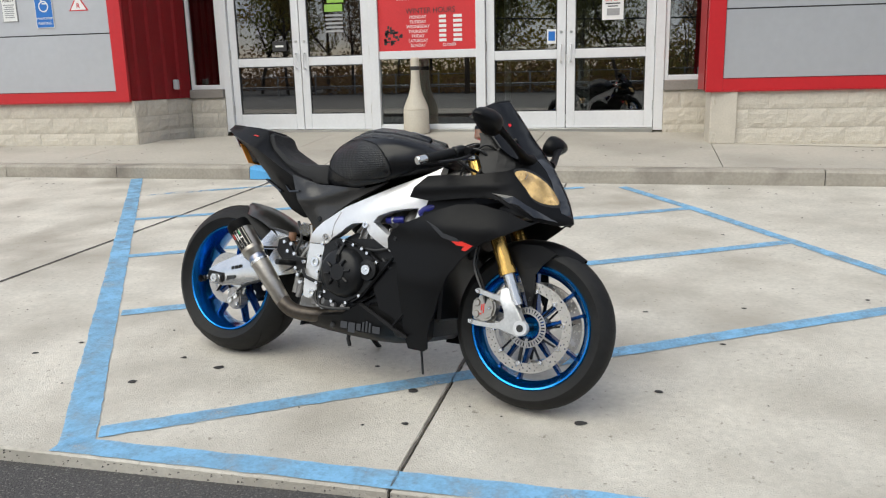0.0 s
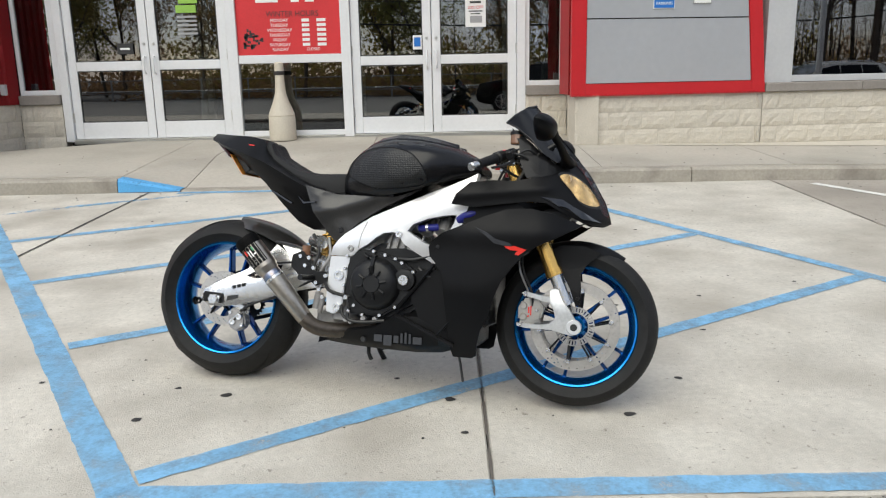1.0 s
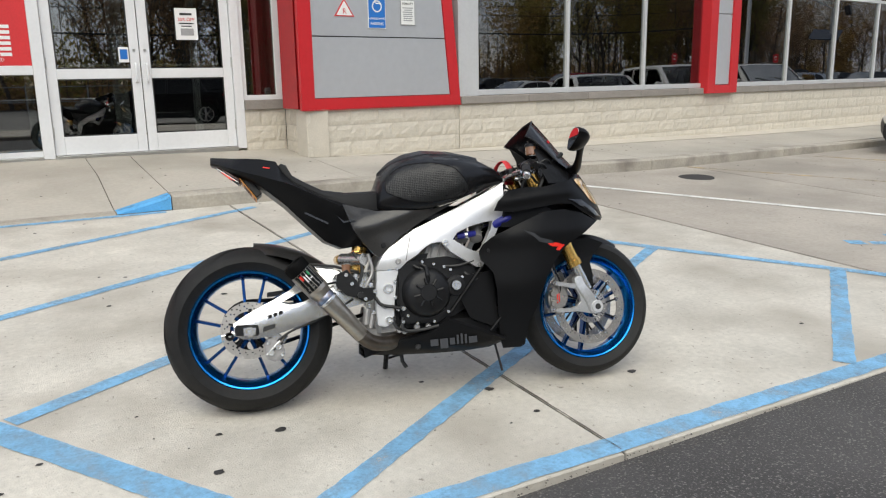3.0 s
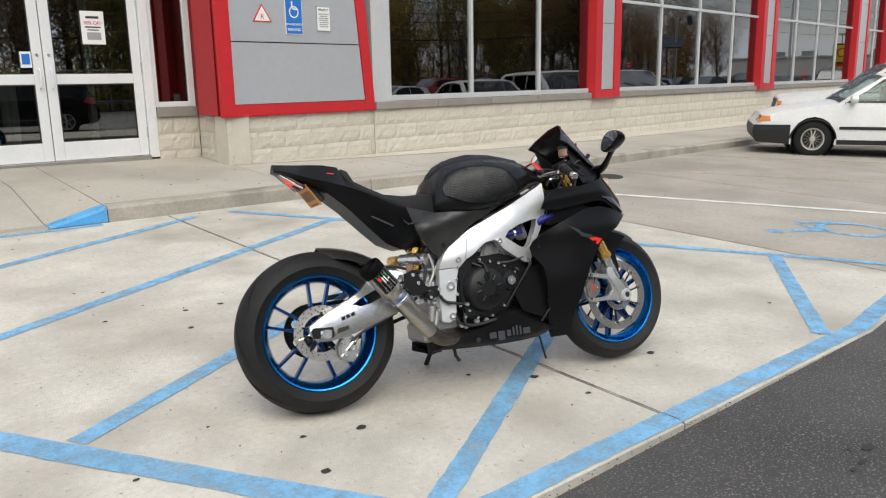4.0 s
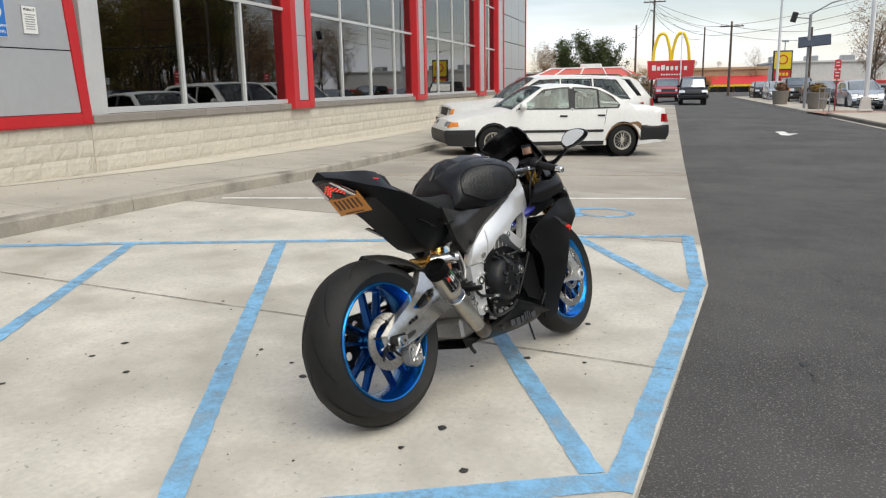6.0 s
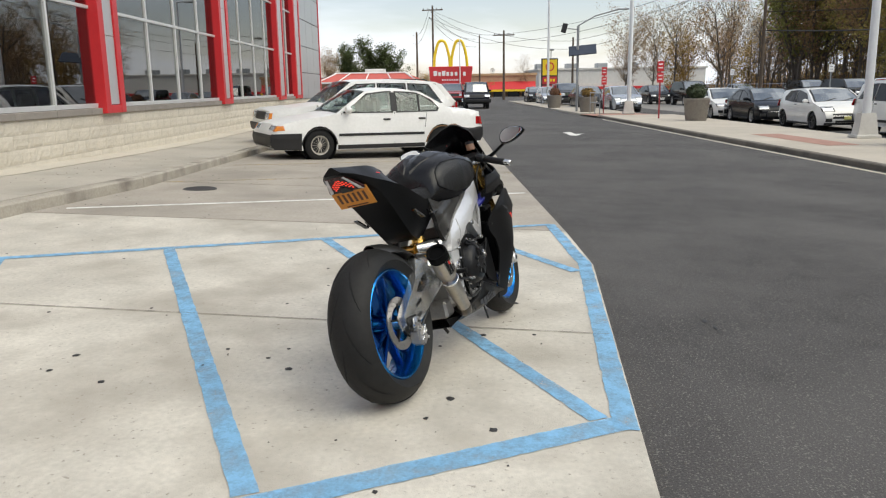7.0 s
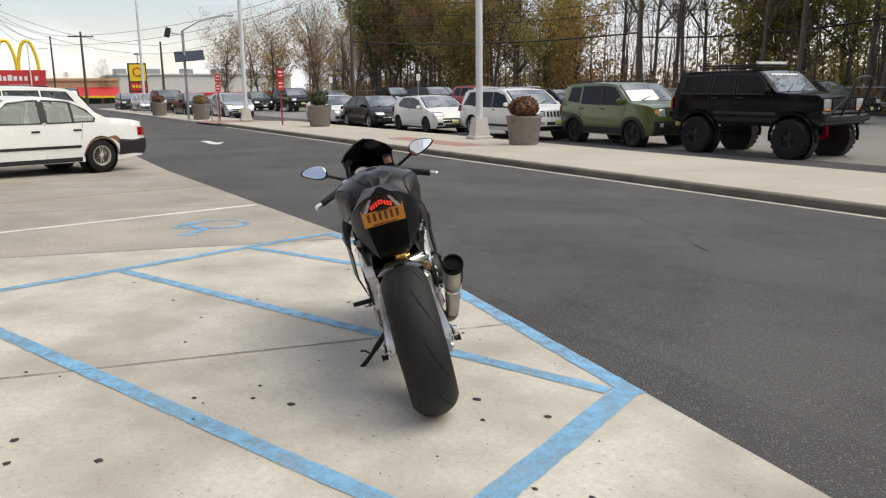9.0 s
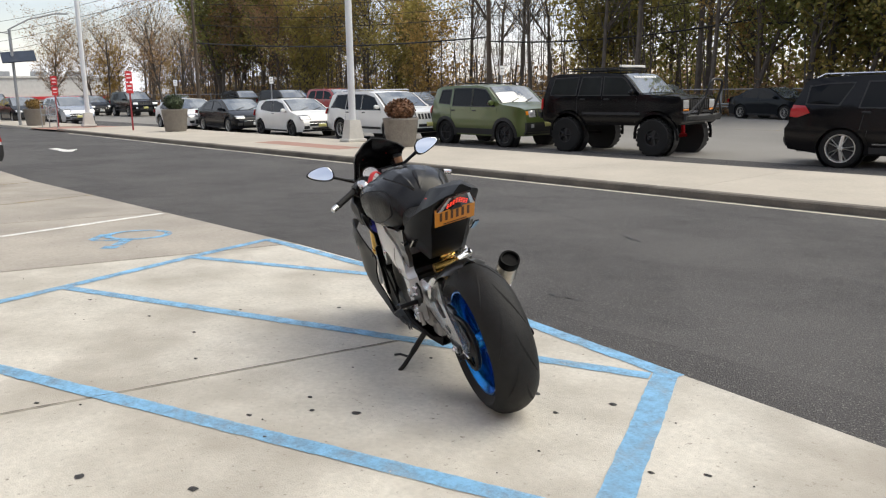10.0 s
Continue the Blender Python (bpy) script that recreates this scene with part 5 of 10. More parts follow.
# cables and hoses about the bars
for s in (-1, 1):
    for pts, r in (([(1.15, s * 0.16, 0.862), (1.20, s * 0.13, 0.905), (1.25, s * 0.06, 0.88), (1.24, s * 0.03, 0.78)], 0.0045), ([(1.13, s * 0.19, 0.848), (1.18, s * 0.15, 0.815), (1.22, s * 0.09, 0.79), (1.19, s * 0.05, 0.72)], 0.005), ([(1.185, s * 0.145, 0.872), (1.235, s * 0.15, 0.90), (1.27, s * 0.11, 0.87), (1.26, s * 0.07, 0.80)], 0.004), ([(1.16, s * 0.135, 0.845), (1.13, s * 0.12, 0.79), (1.12, s * 0.11, 0.72), (1.14, s * 0.10, 0.66)], 0.0045)):
        part("cable", tube(spline(pts, 5), r, 6), HOSE, fork)
    part("steering_damper", tube([(1.13, s * 0.06, 0.835), (1.19, s * 0.10, 0.84)], 0.009, 10), POLISHED if s < 0 else RED_ALU, fork)
# front mudguard
rows = []
for i in range(13):
    a = radians(56 + 78 * i / 12)
    R = 0.303 + 0.012 * (i / 12)
    wd = 0.066 * min(1.0, 0.45 + i / 7)
    rows.append([(FHUB[0] + (R - 0.035 * abs(u) ** 2.2) * math.cos(a), wd * u, FHUB[2] + (R - 0.035 * abs(u) ** 2.2) * math.sin(a)) for u in (-1, -0.8, -0.5, -0.2, 0.2, 0.5, 0.8, 1)])
guard = part("front_mudguard", loft(rows, False, False), MATTE, bike, "matte black front mudguard", True, STEER)
for s in (-1, 1):
    side = [(1.318, 0.548), (1.36, 0.572), (1.44, 0.572), (1.50, 0.548), (1.452, 0.505), (1.430, 0.47), (1.436, 0.42), (1.432, 0.362), (1.418, 0.358), (1.395, 0.42), (1.352, 0.50)]
    part("mudguard_side", sheet(side, lambda x, z: 0.068 + 0.010 * clamp((0.5 - z) / 0.1, 0, 1), 0.006, 0.03, (), s), MATTE, guard)
    part("guard_bolt", lathe([(0, -0.003), (0.006, -0.003), (0.007, 0)], 8, "y"), ENGINE, guard, m=pose(1.425, s * 0.082, 0.385, 0, 0, 180 if s > 0 else 0))

# nose: a common surface for cowl, lamps and screen
NOSE = [(0.56, 1.40), (0.61, 1.455), (0.640, 1.525), (0.660, 1.532), (0.727, 1.509), (0.805, 1.465), (0.880, 1.411), (0.95, 1.352), (1.02, 1.297), (1.085, 1.243)]


def nose_x(z):
    for (z0, x0), (z1, x1) in zip(NOSE, NOSE[1:]):
        if z <= z1:
            return x0 + (x1 - x0) * (z - z0) / (z1 - z0)
    return NOSE[-1][1]


def nose_y(x, z, proud=0.0):
    wd = 0.205 - 0.16 * clamp(z - 0.78, 0, 0.4) - 0.10 * clamp(0.70 - z, 0, 0.2)
    return wd * (1 - math.exp(-max(0.0, nose_x(z) - x) / 0.085)) + proud


cowl_line = [(0.985, 0.703), (1.002, 0.738), (1.052, 0.782), (1.13, 0.790), (1.20, 0.788), (1.27, 0.802), (1.33, 0.815), (1.372, 0.845), (1.411, 0.880), (1.440, 0.842), (1.465, 0.805), (1.489, 0.766), (1.509, 0.727), (1.522, 0.69), (1.531, 0.656), (1.50, 0.645), (1.44, 0.651), (1.36, 0.690), (1.319, 0.715), (1.257, 0.718), (1.16, 0.706), (1.069, 0.694)]
lamp_line = [tuple(p) for p in spline([(1.357, 0.814), (1.383, 0.822), (1.420, 0.806), (1.454, 0.777), (1.484, 0.735), (1.487, 0.716), (1.456, 0.715), (1.425, 0.729), (1.398, 0.762), (1.371, 0.792)], 3, True)]
rim_line = [(1.424 + (x - 1.424) * 1.10, 0.767 + (z - 0.767) * 1.16) for x, z in lamp_line]
cowl = None
for s in (-1, 1):
    c = part("cowl_side", sheet(cowl_line, lambda x, z: nose_y(x, z) + 0.008 * math.exp(-((z - 0.752 - 0.10 * (x - 1.2)) / 0.014) ** 2) * clamp((1.36 - x) / 0.05, 0, 1), 0.006, 0.014, (), s), MATTE, bike, "matte black nose fairing", True)
    part("headlamp", sheet(lamp_line, lambda x, z: nose_y(x, z, 0.0045), 0.003, 0.012, (), s), LAMP, c, "amber-lit headlamp behind a clear cover", True)
    part("lamp_rim", sheet(rim_line, lambda x, z: nose_y(x, z, 0.002), 0.003, 0.014, [lamp_line], s), SEAM, c, "black headlamp surround", True)
    part("lamp_bowl", lathe([(0.0, 0.004), (0.016, 0.0), (0.021, -0.005)], 16, "x"), LENS, c, m=pose(1.383, s * 0.118, 0.800, 0, 20, s * -50))
    part("intake_lip", sheet([(1.30, 0.735), (1.36, 0.705), (1.44, 0.664), (1.50, 0.656), (1.44, 0.690), (1.37, 0.73)], lambda x, z: nose_y(x, z, 0.006), 0.004, 0.02, (), s), GLOSS, c)
part("nose_stripe", sheet([(1.405, 0.884), (1.440, 0.846), (1.465, 0.808), (1.509, 0.730), (1.528, 0.672), (1.500, 0.690), (1.480, 0.735), (1.452, 0.795), (1.425, 0.835), (1.395, 0.868)], lambda x, z: nose_y(x, z, 0.003), 0.003, 0.014, (), -1), GLOSS, bike, "gloss black nose strip", True)
screen_line = [(1.411, 0.882), (1.352, 0.950), (1.297, 1.020), (1.243, 1.084), (1.222, 1.070), (1.185, 1.03), (1.160, 1.000), (1.195, 0.985), (1.245, 0.945), (1.29, 0.895), (1.33, 0.868), (1.372, 0.850)]
for s in (-1, 1):
    scr = part("windscreen", sheet(screen_line, nose_y, 0.004, 0.02, (), s), SMOKE, bike, "dark smoked double-bubble windscreen", True)
    part("screen_edge", tube([(x, s * nose_y(x, z), z) for x, z in screen_line[3:10]], 0.0035, 6), HOSE, scr)
    part("screen_bolt", lathe([(0, -0.003), (0.006, -0.003), (0.007, 0)], 8, "y"), RED_ALU, scr, m=pose(1.285, s * (nose_y(1.285, 0.985) + 0.001), 0.985, 0, 0, 180 if s > 0 else 0))
dash = part("dash", prism([(1.235, 0.83), (1.265, 0.825), (1.325, 0.90), (1.30, 0.915)], 0.20, "y", -0.10, 0.008), ENGINE, bike, "black instrument cluster")
dial = part("dial", lathe([(0.0, 0.010), (0.040, 0.010), (0.046, 0.013), (0.049, 0.008), (0.049, -0.02)], 28), WHITE_PRINT, dash, "round white rev counter", m=pose(1.272, 0.048, 0.893, 0, -52, 0))
part("dial_rim", lathe([(0.042, 0.0108), (0.047, 0.0150), (0.051, 0.009), (0.051, -0.02)], 28), ENGINE, dial)
for k in range(9):
    part("dial_mark", box(-0.0012, 0.0012, 0.030, 0.037, 0.0102, 0.0108), DARK_PRINT, dial, m=pose(0, 0, 0, 0, 0, -120 + 30 * k))
part("needle", box(-0.0015, 0.0015, -0.006, 0.032, 0.0112, 0.0122), DECAL_RED, dial, m=pose(0, 0, 0, 0, 0, 118))
part("display", box(-0.026, 0.026, -0.034, 0.034, 0.0, 0.008, 0.003), GREY_PRINT, dash, "grey display", m=pose(1.268, -0.050, 0.880, 0, -52, 0))
for s in (-1, 1):
    part("screen_lining", sheet([(1.175, 0.985), (1.245, 0.935), (1.29, 0.89), (1.33, 0.862), (1.372, 0.845), (1.33, 0.80), (1.24, 0.805), (1.215, 0.86), (1.205, 0.93)], lambda x, z: nose_y(x, z) * 0.82, 0.006, 0.03, (), s), ENGINE, bike, "black cockpit lining")
part("cockpit_floor", box(1.14, 1.40, -0.12, 0.12, 0.66, 0.70, 0.01), ENGINE, bike)
part("headlamp_back", box(1.30, 1.40, -0.09, 0.09, 0.70, 0.83, 0.02), ENGINE, bike)
for s in (-1, 1):
    part("cockpit_strut", tube([(1.20, s * 0.13, 0.78), (1.26, s * 0.115, 0.88), (1.33, s * 0.09, 0.93)], 0.010, 8), ENGINE, bike)
# mirrors
for s in (-1, 1):
    base = Vector((1.375, s * 0.088, 0.862))
    cen = Vector((1.312, s * 0.292, 0.962))
    mir = part("mirror", tube(spline([base, base + Vector((0.0, s * 0.05, 0.012)), (1.352, s * 0.235, 0.925), cen + Vector((0.02, 0, -0.005))], 5), [0.034, 0.031, 0.028, 0.025, 0.022, 0.019, 0.017, 0.015, 0.014, 0.014, 0.015, 0.016, 0.018, 0.02, 0.02, 0.018], 12, None, 0.6), MATTE, bike, "matte black mirror on a stalk", True)
    rows = []
    for dx, k in ((-0.014, 1.0), (-0.008, 1.05), (0.010, 1.02), (0.028, 0.84), (0.042, 0.55), (0.048, 0.2)):
        ring = []
        for i in range(20):
            a = 6.28318 * i / 20
            ca, sa = math.cos(a), math.sin(a)
            wy = 0.070 * (1 + 0.18 * ca * s)
            ring.append((cen.x + dx, cen.y + k * wy * ca, cen.z + k * 0.039 * sa * (1 - 0.22 * ca * s) + 0.012 * ca * s * k))
        rows.append(ring)
    turn = Matrix.Translation(cen) @ Matrix.Rotation(radians(-6 if s < 0 else -2), 4, "Z") @ Matrix.Rotation(radians(15 if s < 0 else 19), 4, "Y") @ Matrix.Translation(-cen)
    part("mirror_shell", loft(rows), MATTE, mir, "matte black mirror shell", True, turn)
    part("mirror_glass", loft([[(cen.x - 0.0152, cen.y + (y - cen.y) * 0.90, cen.z + (z - cen.z) * 0.90) for _, y, z in rows[0]], [(cen.x - 0.0142, cen.y + (y - cen.y) * 0.93, cen.z + (z - cen.z) * 0.93) for _, y, z in rows[0]]]), MIRROR, mir, "mirror glass", m=turn)


# main side fairing
def side_y(x, z):
    a = 0.205 + 0.030 * math.exp(-((x - 1.13) / 0.16) ** 2) - 1.1 * max(0, x - 1.30) ** 1.5
    a -= 0.30 * max(0, 0.40 - z) + 0.10 * max(0, z - 0.62)
    a += 0.010 * math.exp(-((z - 0.60) / 0.03) ** 2)
    return a


fair = [(0.910, 0.548), (0.925, 0.572), (0.963, 0.600), (1.046, 0.634), (1.12, 0.664), (1.190, 0.688), (1.272, 0.693), (1.354, 0.676), (1.432, 0.645), (1.456, 0.652), (1.425, 0.632), (1.36, 0.595), (1.292, 0.562), (1.255, 0.535), (1.222, 0.498), (1.178, 0.437), (1.150, 0.37), (1.132, 0.313), (1.105, 0.262), (1.092, 0.215), (1.087, 0.168), (1.07, 0.158), (1.000, 0.158), (0.990, 0.19), (0.984, 0.235), (0.977, 0.32), (0.971, 0.400), (0.961, 0.462), (0.935, 0.495), (0.916, 0.515)]
for s in (-1, 1):
    f = part("side_fairing", sheet(fair, side_y, 0.007, 0.03, (), s), MATTE, bike, "matte black side fairing", True)
    o = lambda x, z: side_y(x, z) + 0.0015
    part("grey_mark", sheet([(1.081, 0.624), (1.130, 0.604), (1.152, 0.586), (1.205, 0.572), (1.214, 0.560), (1.185, 0.562), (1.150, 0.570), (1.128, 0.590)], o, 0.001, 0.02, (), s), DECAL_GREY, f, "grey model mark")
    part("red_mark", sheet([(1.186, 0.560), (1.222, 0.563), (1.262, 0.551), (1.236, 0.530), (1.222, 0.534), (1.232, 0.546), (1.205, 0.548)], o, 0.001, 0.02, (), s), DECAL_RED, f, "red model mark")
    part("fairing_bolt", lathe([(0, -0.003), (0.007, -0.003), (0.008, 0)], 8, "y"), ENGINE, f, m=pose(0.946, s * (side_y(0.946, 0.55) + 0.001), 0.55, 0, 0, 180 if s > 0 else 0))
    part("inner_duct", sheet([(0.86, 0.46), (0.97, 0.47), (0.985, 0.24), (0.87, 0.29), (0.82, 0.40)], lambda x, z: 0.165, 0.01, 0.05, (), s), MATTE, bike, "dark inner fairing duct")
    part("duct_edge", tube([(0.79, s * 0.172, 0.32), (0.925, s * 0.176, 0.485)], 0.006, 6), MATTE, bike)
    part("duct_edge", tube([(0.945, s * 0.176, 0.235), (0.99, s * 0.18, 0.285)], 0.005, 6), MATTE, bike)
part("radiator", box(1.095, 1.125, -0.16, 0.16, 0.27, 0.55, 0.01), ENGINE, bike, "black radiator")
part("upper_radiator", box(1.19, 1.22, -0.13, 0.13, 0.50, 0.62, 0.01), ENGINE, bike, "black oil cooler")
# belly pan
rows = []
for x, zb, zt, wd in ((0.452, 0.170, 0.176, 0.085), (0.52, 0.165, 0.205, 0.120), (0.60, 0.160, 0.236, 0.142), (0.70, 0.156, 0.252, 0.152), (0.78, 0.154, 0.302, 0.160), (0.86, 0.154, 0.268, 0.166), (0.95, 0.160, 0.228, 0.172), (1.005, 0.176, 0.205, 0.172)):
    k = 0.010
    rows.append([(x, -wd, zt), (x, -wd - k, zt - 0.01), (x, -wd * 0.96, zb + 0.035), (x, -wd * 0.70, zb + 0.006), (x, 0, zb), (x, wd * 0.70, zb + 0.006), (x, wd * 0.96, zb + 0.035), (x, wd + k, zt - 0.01), (x, wd, zt), (x, wd - 0.008, zt), (x, wd * 0.66, zb + 0.016), (x, 0, zb + 0.010), (x, -wd * 0.66, zb + 0.016), (x, -wd + 0.008, zt)])
pan = part("belly_pan", loft(rows), MATTE, bike, "matte black belly pan", True)
for x, wd, z0, z1 in ((0.702, 0.032, 0.194, 0.220), (0.740, 0.032, 0.182, 0.220), (0.779, 0.020, 0.194, 0.220), (0.806, 0.009, 0.194, 0.230), (0.822, 0.009, 0.194, 0.234), (0.838, 0.009, 0.194, 0.230), (0.854, 0.034, 0.194, 0.220)):
    for s in (-1, 1):
        yy = 0.1675 + 0.06 * (x - 0.78)
        part("letter_bar", box(x, x + wd, s * yy - 0.0012, s * yy + 0.0012, z0, z1, 0.0011, 1), DECAL_GREY, pan, "dark grey letter shape")
part("pan_bolt", lathe([(0, -0.006), (0.009, -0.006), (0.012, 0)], 10, "y"), HOSE, pan, m=pose(0.655, -0.148, 0.197))
part("drain_hose", tube([(0.995, -0.05, 0.17), (1.005, -0.05, 0.12), (1.018, -0.052, 0.055)], 0.005, 6), HOSE, bike, "black drain hose")

# frame
fr = [(1.058, 0.822), (1.052, 0.775), (1.042, 0.70), (1.030, 0.668), (1.005, 0.618), (0.975, 0.575), (0.955, 0.53), (0.940, 0.488), (0.912, 0.489), (0.853, 0.524), (0.805, 0.556), (0.785, 0.585), (0.767, 0.597), (0.728, 0.592), (0.699, 0.575), (0.670, 0.551), (0.631, 0.529), (0.603, 0.503), (0.588, 0.503), (0.514, 0.503), (0.516, 0.509), (0.526, 0.537), (0.544, 0.562), (0.568, 0.586), (0.598, 0.605), (0.632, 0.628), (0.671, 0.652), (0.739, 0.680), (0.816, 0.713), (0.894, 0.746), (0.971, 0.779), (1.03, 0.806)]
pivot = [(0.514, 0.500), (0.602, 0.500), (0.589, 0.464), (0.581, 0.421), (0.573, 0.373), (0.569, 0.324), (0.556, 0.297), (0.536, 0.284), (0.504, 0.292), (0.503, 0.354), (0.506, 0.412), (0.512, 0.470)]
tri = [(0.818, 0.603), (0.838, 0.628), (0.893, 0.650), (0.951, 0.663), (0.992, 0.668), (0.985, 0.638), (0.966, 0.604), (0.945, 0.565), (0.92, 0.546), (0.88, 0.562), (0.845, 0.585)]
bezel = [(0.905 + (x - 0.905) * 1.16, 0.612 + (z - 0.612) * 1.22) for x, z in tri]


def frame_y(x, z):
    mid = 0.585 + 0.43 * (x - 0.60)
    lean = 0.42 * clamp(z - mid, -0.02, 0.09) * clamp((z - 0.50) / 0.05, 0, 1)
    return 0.156 + 0.012 * math.exp(-((x - 0.75) / 0.15) ** 2) - 0.16 * max(0, x - 0.88) - lean


for s in (-1, 1):
    fm = part("frame_spar", chamfer(sheet(fr, frame_y, 0.045, 0.030, [tri], s), 0.006, 2), SILVER, bike, "silver aluminium frame spar", True)
    part("pivot_plate", chamfer(sheet(pivot, frame_y, 0.045, 0.030, (), s), 0.006, 2), SILVER, fm, "satin alloy pivot plate", True)
    part("window_bezel", sheet(bezel, lambda x, z: frame_y(x, z) - 0.010, 0.006, 0.03, [tri], s), CAST, fm, "grey recess round the frame window", True)
    part("spar_seam", tube([(0.628, s * (frame_y(0.628, 0.534) + 0.0005), 0.534), (0.640, s * (frame_y(0.640, 0.585) + 0.0005), 0.585), (0.655, s * (frame_y(0.655, 0.632) + 0.0005), 0.632)], 0.0022, 6), CAST, fm)
    for x, z, r in ((0.598, 0.532, 0.012), (0.787, 0.590, 0.013), (0.553, 0.430, 0.021), (0.925, 0.497, 0.010), (0.548, 0.310, 0.016), (0.536, 0.362, 0.009)):
        part("frame_bolt", lathe([(0, 0.002), (r * 0.40, 0.002), (r * 0.45, -0.006), (r * 0.9, -0.006), (r, 0)], 16, "y"), BOLT if r > 0.012 else CAST, fm, m=pose(x, s * (frame_y(x, z) + 0.001), z, 0, 0, 180 if s > 0 else 0))
part("head_stock", tube([(1.185, 0, 0.79), (1.245, 0, 0.64)], 0.042, 18), SILVER, bike)
part("head_brace", box(1.03, 1.20, -0.095, 0.095, 0.68, 0.79, 0.02), ENGINE, bike)
for s in (-1, 1):
    part("inner_fairing", sheet([(1.045, 0.715), (1.20, 0.722), (1.33, 0.715), (1.40, 0.66), (1.27, 0.672), (1.15, 0.655), (1.06, 0.636), (1.02, 0.64)], lambda x, z: 0.165 - 0.9 * max(0, x - 1.25), 0.008, 0.04, (), s), MATTE, bike, "matte black inner fairing")
# intake throttle bodies and blue hoses seen through the frame
for x in (0.87, 0.93):
    part("throttle_body", tube([(x, -0.11, 0.60), (x + 0.01, -0.06, 0.66)], 0.026, 14), CAST, bike)
for s in (-1, 1):
    part("blue_hose", tube(spline([(0.85, s * 0.125, 0.615), (0.885, s * 0.135, 0.618), (0.92, s * 0.125, 0.622)], 4), 0.013, 10), BLUE_HOSE, bike, "deep blue silicone hose", True)
    part("blue_hose", tube(spline([(1.0, s * 0.135, 0.650), (1.03, s * 0.15, 0.664), (1.06, s * 0.150, 0.675), (1.09, s * 0.13, 0.685)], 4), 0.017, 12), BLUE_HOSE, bike, "deep blue silicone hose", True)
    part("hose_clip", tube([(0.878, s * 0.133, 0.617), (0.888, s * 0.134, 0.618)], 0.0145, 12), BOLT, bike)
part("airbox", box(0.62, 1.04, -0.11, 0.11, 0.66, 0.74, 0.03), ENGINE, bike)

# engine
eng = part("engine", prism([(0.575, 0.30), (0.60, 0.27), (0.75, 0.262), (0.83, 0.31), (0.93, 0.36), (0.95, 0.45), (0.90, 0.53), (0.80, 0.56), (0.70, 0.555), (0.60, 0.50), (0.565, 0.40)], 0.27, "y", -0.135, 0.02, 2), ENGINE, bike, "black engine block", True)
part("side_cover", prism([(0.588, 0.505), (0.582, 0.376), (0.604, 0.290), (0.728, 0.288), (0.792, 0.325), (0.852, 0.395), (0.862, 0.45), (0.80, 0.492), (0.72, 0.520), (0.64, 0.532)], 0.032, "y", -0.166, 0.008, 2), ENGINE, eng, "black engine side cover")
part("clutch_cover", lathe([(0, -0.048), (0.030, -0.048), (0.034, -0.044), (0.075, -0.040), (0.088, -0.028), (0.094, -0.010), (0.098, 0.0)], 40, "y"), ENGINE, eng, "round black clutch cover", True, pose(0.70, -0.166, 0.405))
for i in range(8):
    a = 6.28318 * i / 8 + 0.2
    part("cover_rib", tube([(0.70 + 0.034 * math.cos(a), -0.2135, 0.405 + 0.034 * math.sin(a)), (0.70 + 0.058 * math.cos(a), -0.2115, 0.405 + 0.058 * math.sin(a))], 0.005, 6), ENGINE, eng)
part("clutch_arm", tube([(0.70, -0.20, 0.43), (0.70, -0.214, 0.47), (0.70, -0.19, 0.50)], [0.008, 0.009, 0.008], 8), ENGINE, eng)
part("pump_cover", lathe([(0, -0.030), (0.020, -0.030), (0.022, -0.026), (0.038, -0.024), (0.042, 0.0)], 28, "y"), ENGINE, eng, m=pose(0.815, -0.160, 0.425))
part("pump_cap", lathe([(0, -0.036), (0.004, -0.036), (0.006, -0.034), (0.018, -0.034), (0.0195, -0.029)], 24, "y"), BOLT, eng, "bright round cap", m=pose(0.815, -0.162, 0.425))
bolts = [(0.588, 0.503), (0.578, 0.456), (0.576, 0.395), (0.584, 0.348), (0.600, 0.300), (0.655, 0.289), (0.722, 0.291), (0.780, 0.324), (0.845, 0.455), (0.80, 0.486), (0.775, 0.50), (0.735, 0.512), (0.69, 0.524), (0.62, 0.322)]
for x, z in bolts:
    part("engine_bolt", lathe([(0, -0.008), (0.006, -0.008), (0.0075, 0)], 8, "y"), BOLT, eng, m=pose(x, -0.166, z))
for dx, z in ((0.655, 0.512), (0.67, 0.506), (0.682, 0.516)):
    part("cable_end", tube([(dx, -0.172, z), (dx + 0.02, -0.18, z - 0.012)], 0.006, 8), ENGINE, eng)
part("cylinder_head", prism([(0.70, 0.52), (0.80, 0.50), (0.875, 0.50), (0.885, 0.55), (0.80, 0.60), (0.735, 0.60)], 0.24, "y", -0.12, 0.012, 2), CAST, eng, "grey cast cylinder head")
for k in range(5):
    part("head_rib", prism([(0.725 + 0.03 * k, 0.515), (0.731 + 0.03 * k, 0.515), (0.751 + 0.03 * k, 0.588), (0.745 + 0.03 * k, 0.588)], 0.016, "y", -0.134, 0.002), CAST, eng)
part("gearbox_tail", box(0.50, 0.60, -0.115, 0.115, 0.24, 0.46, 0.02), CAST, eng)
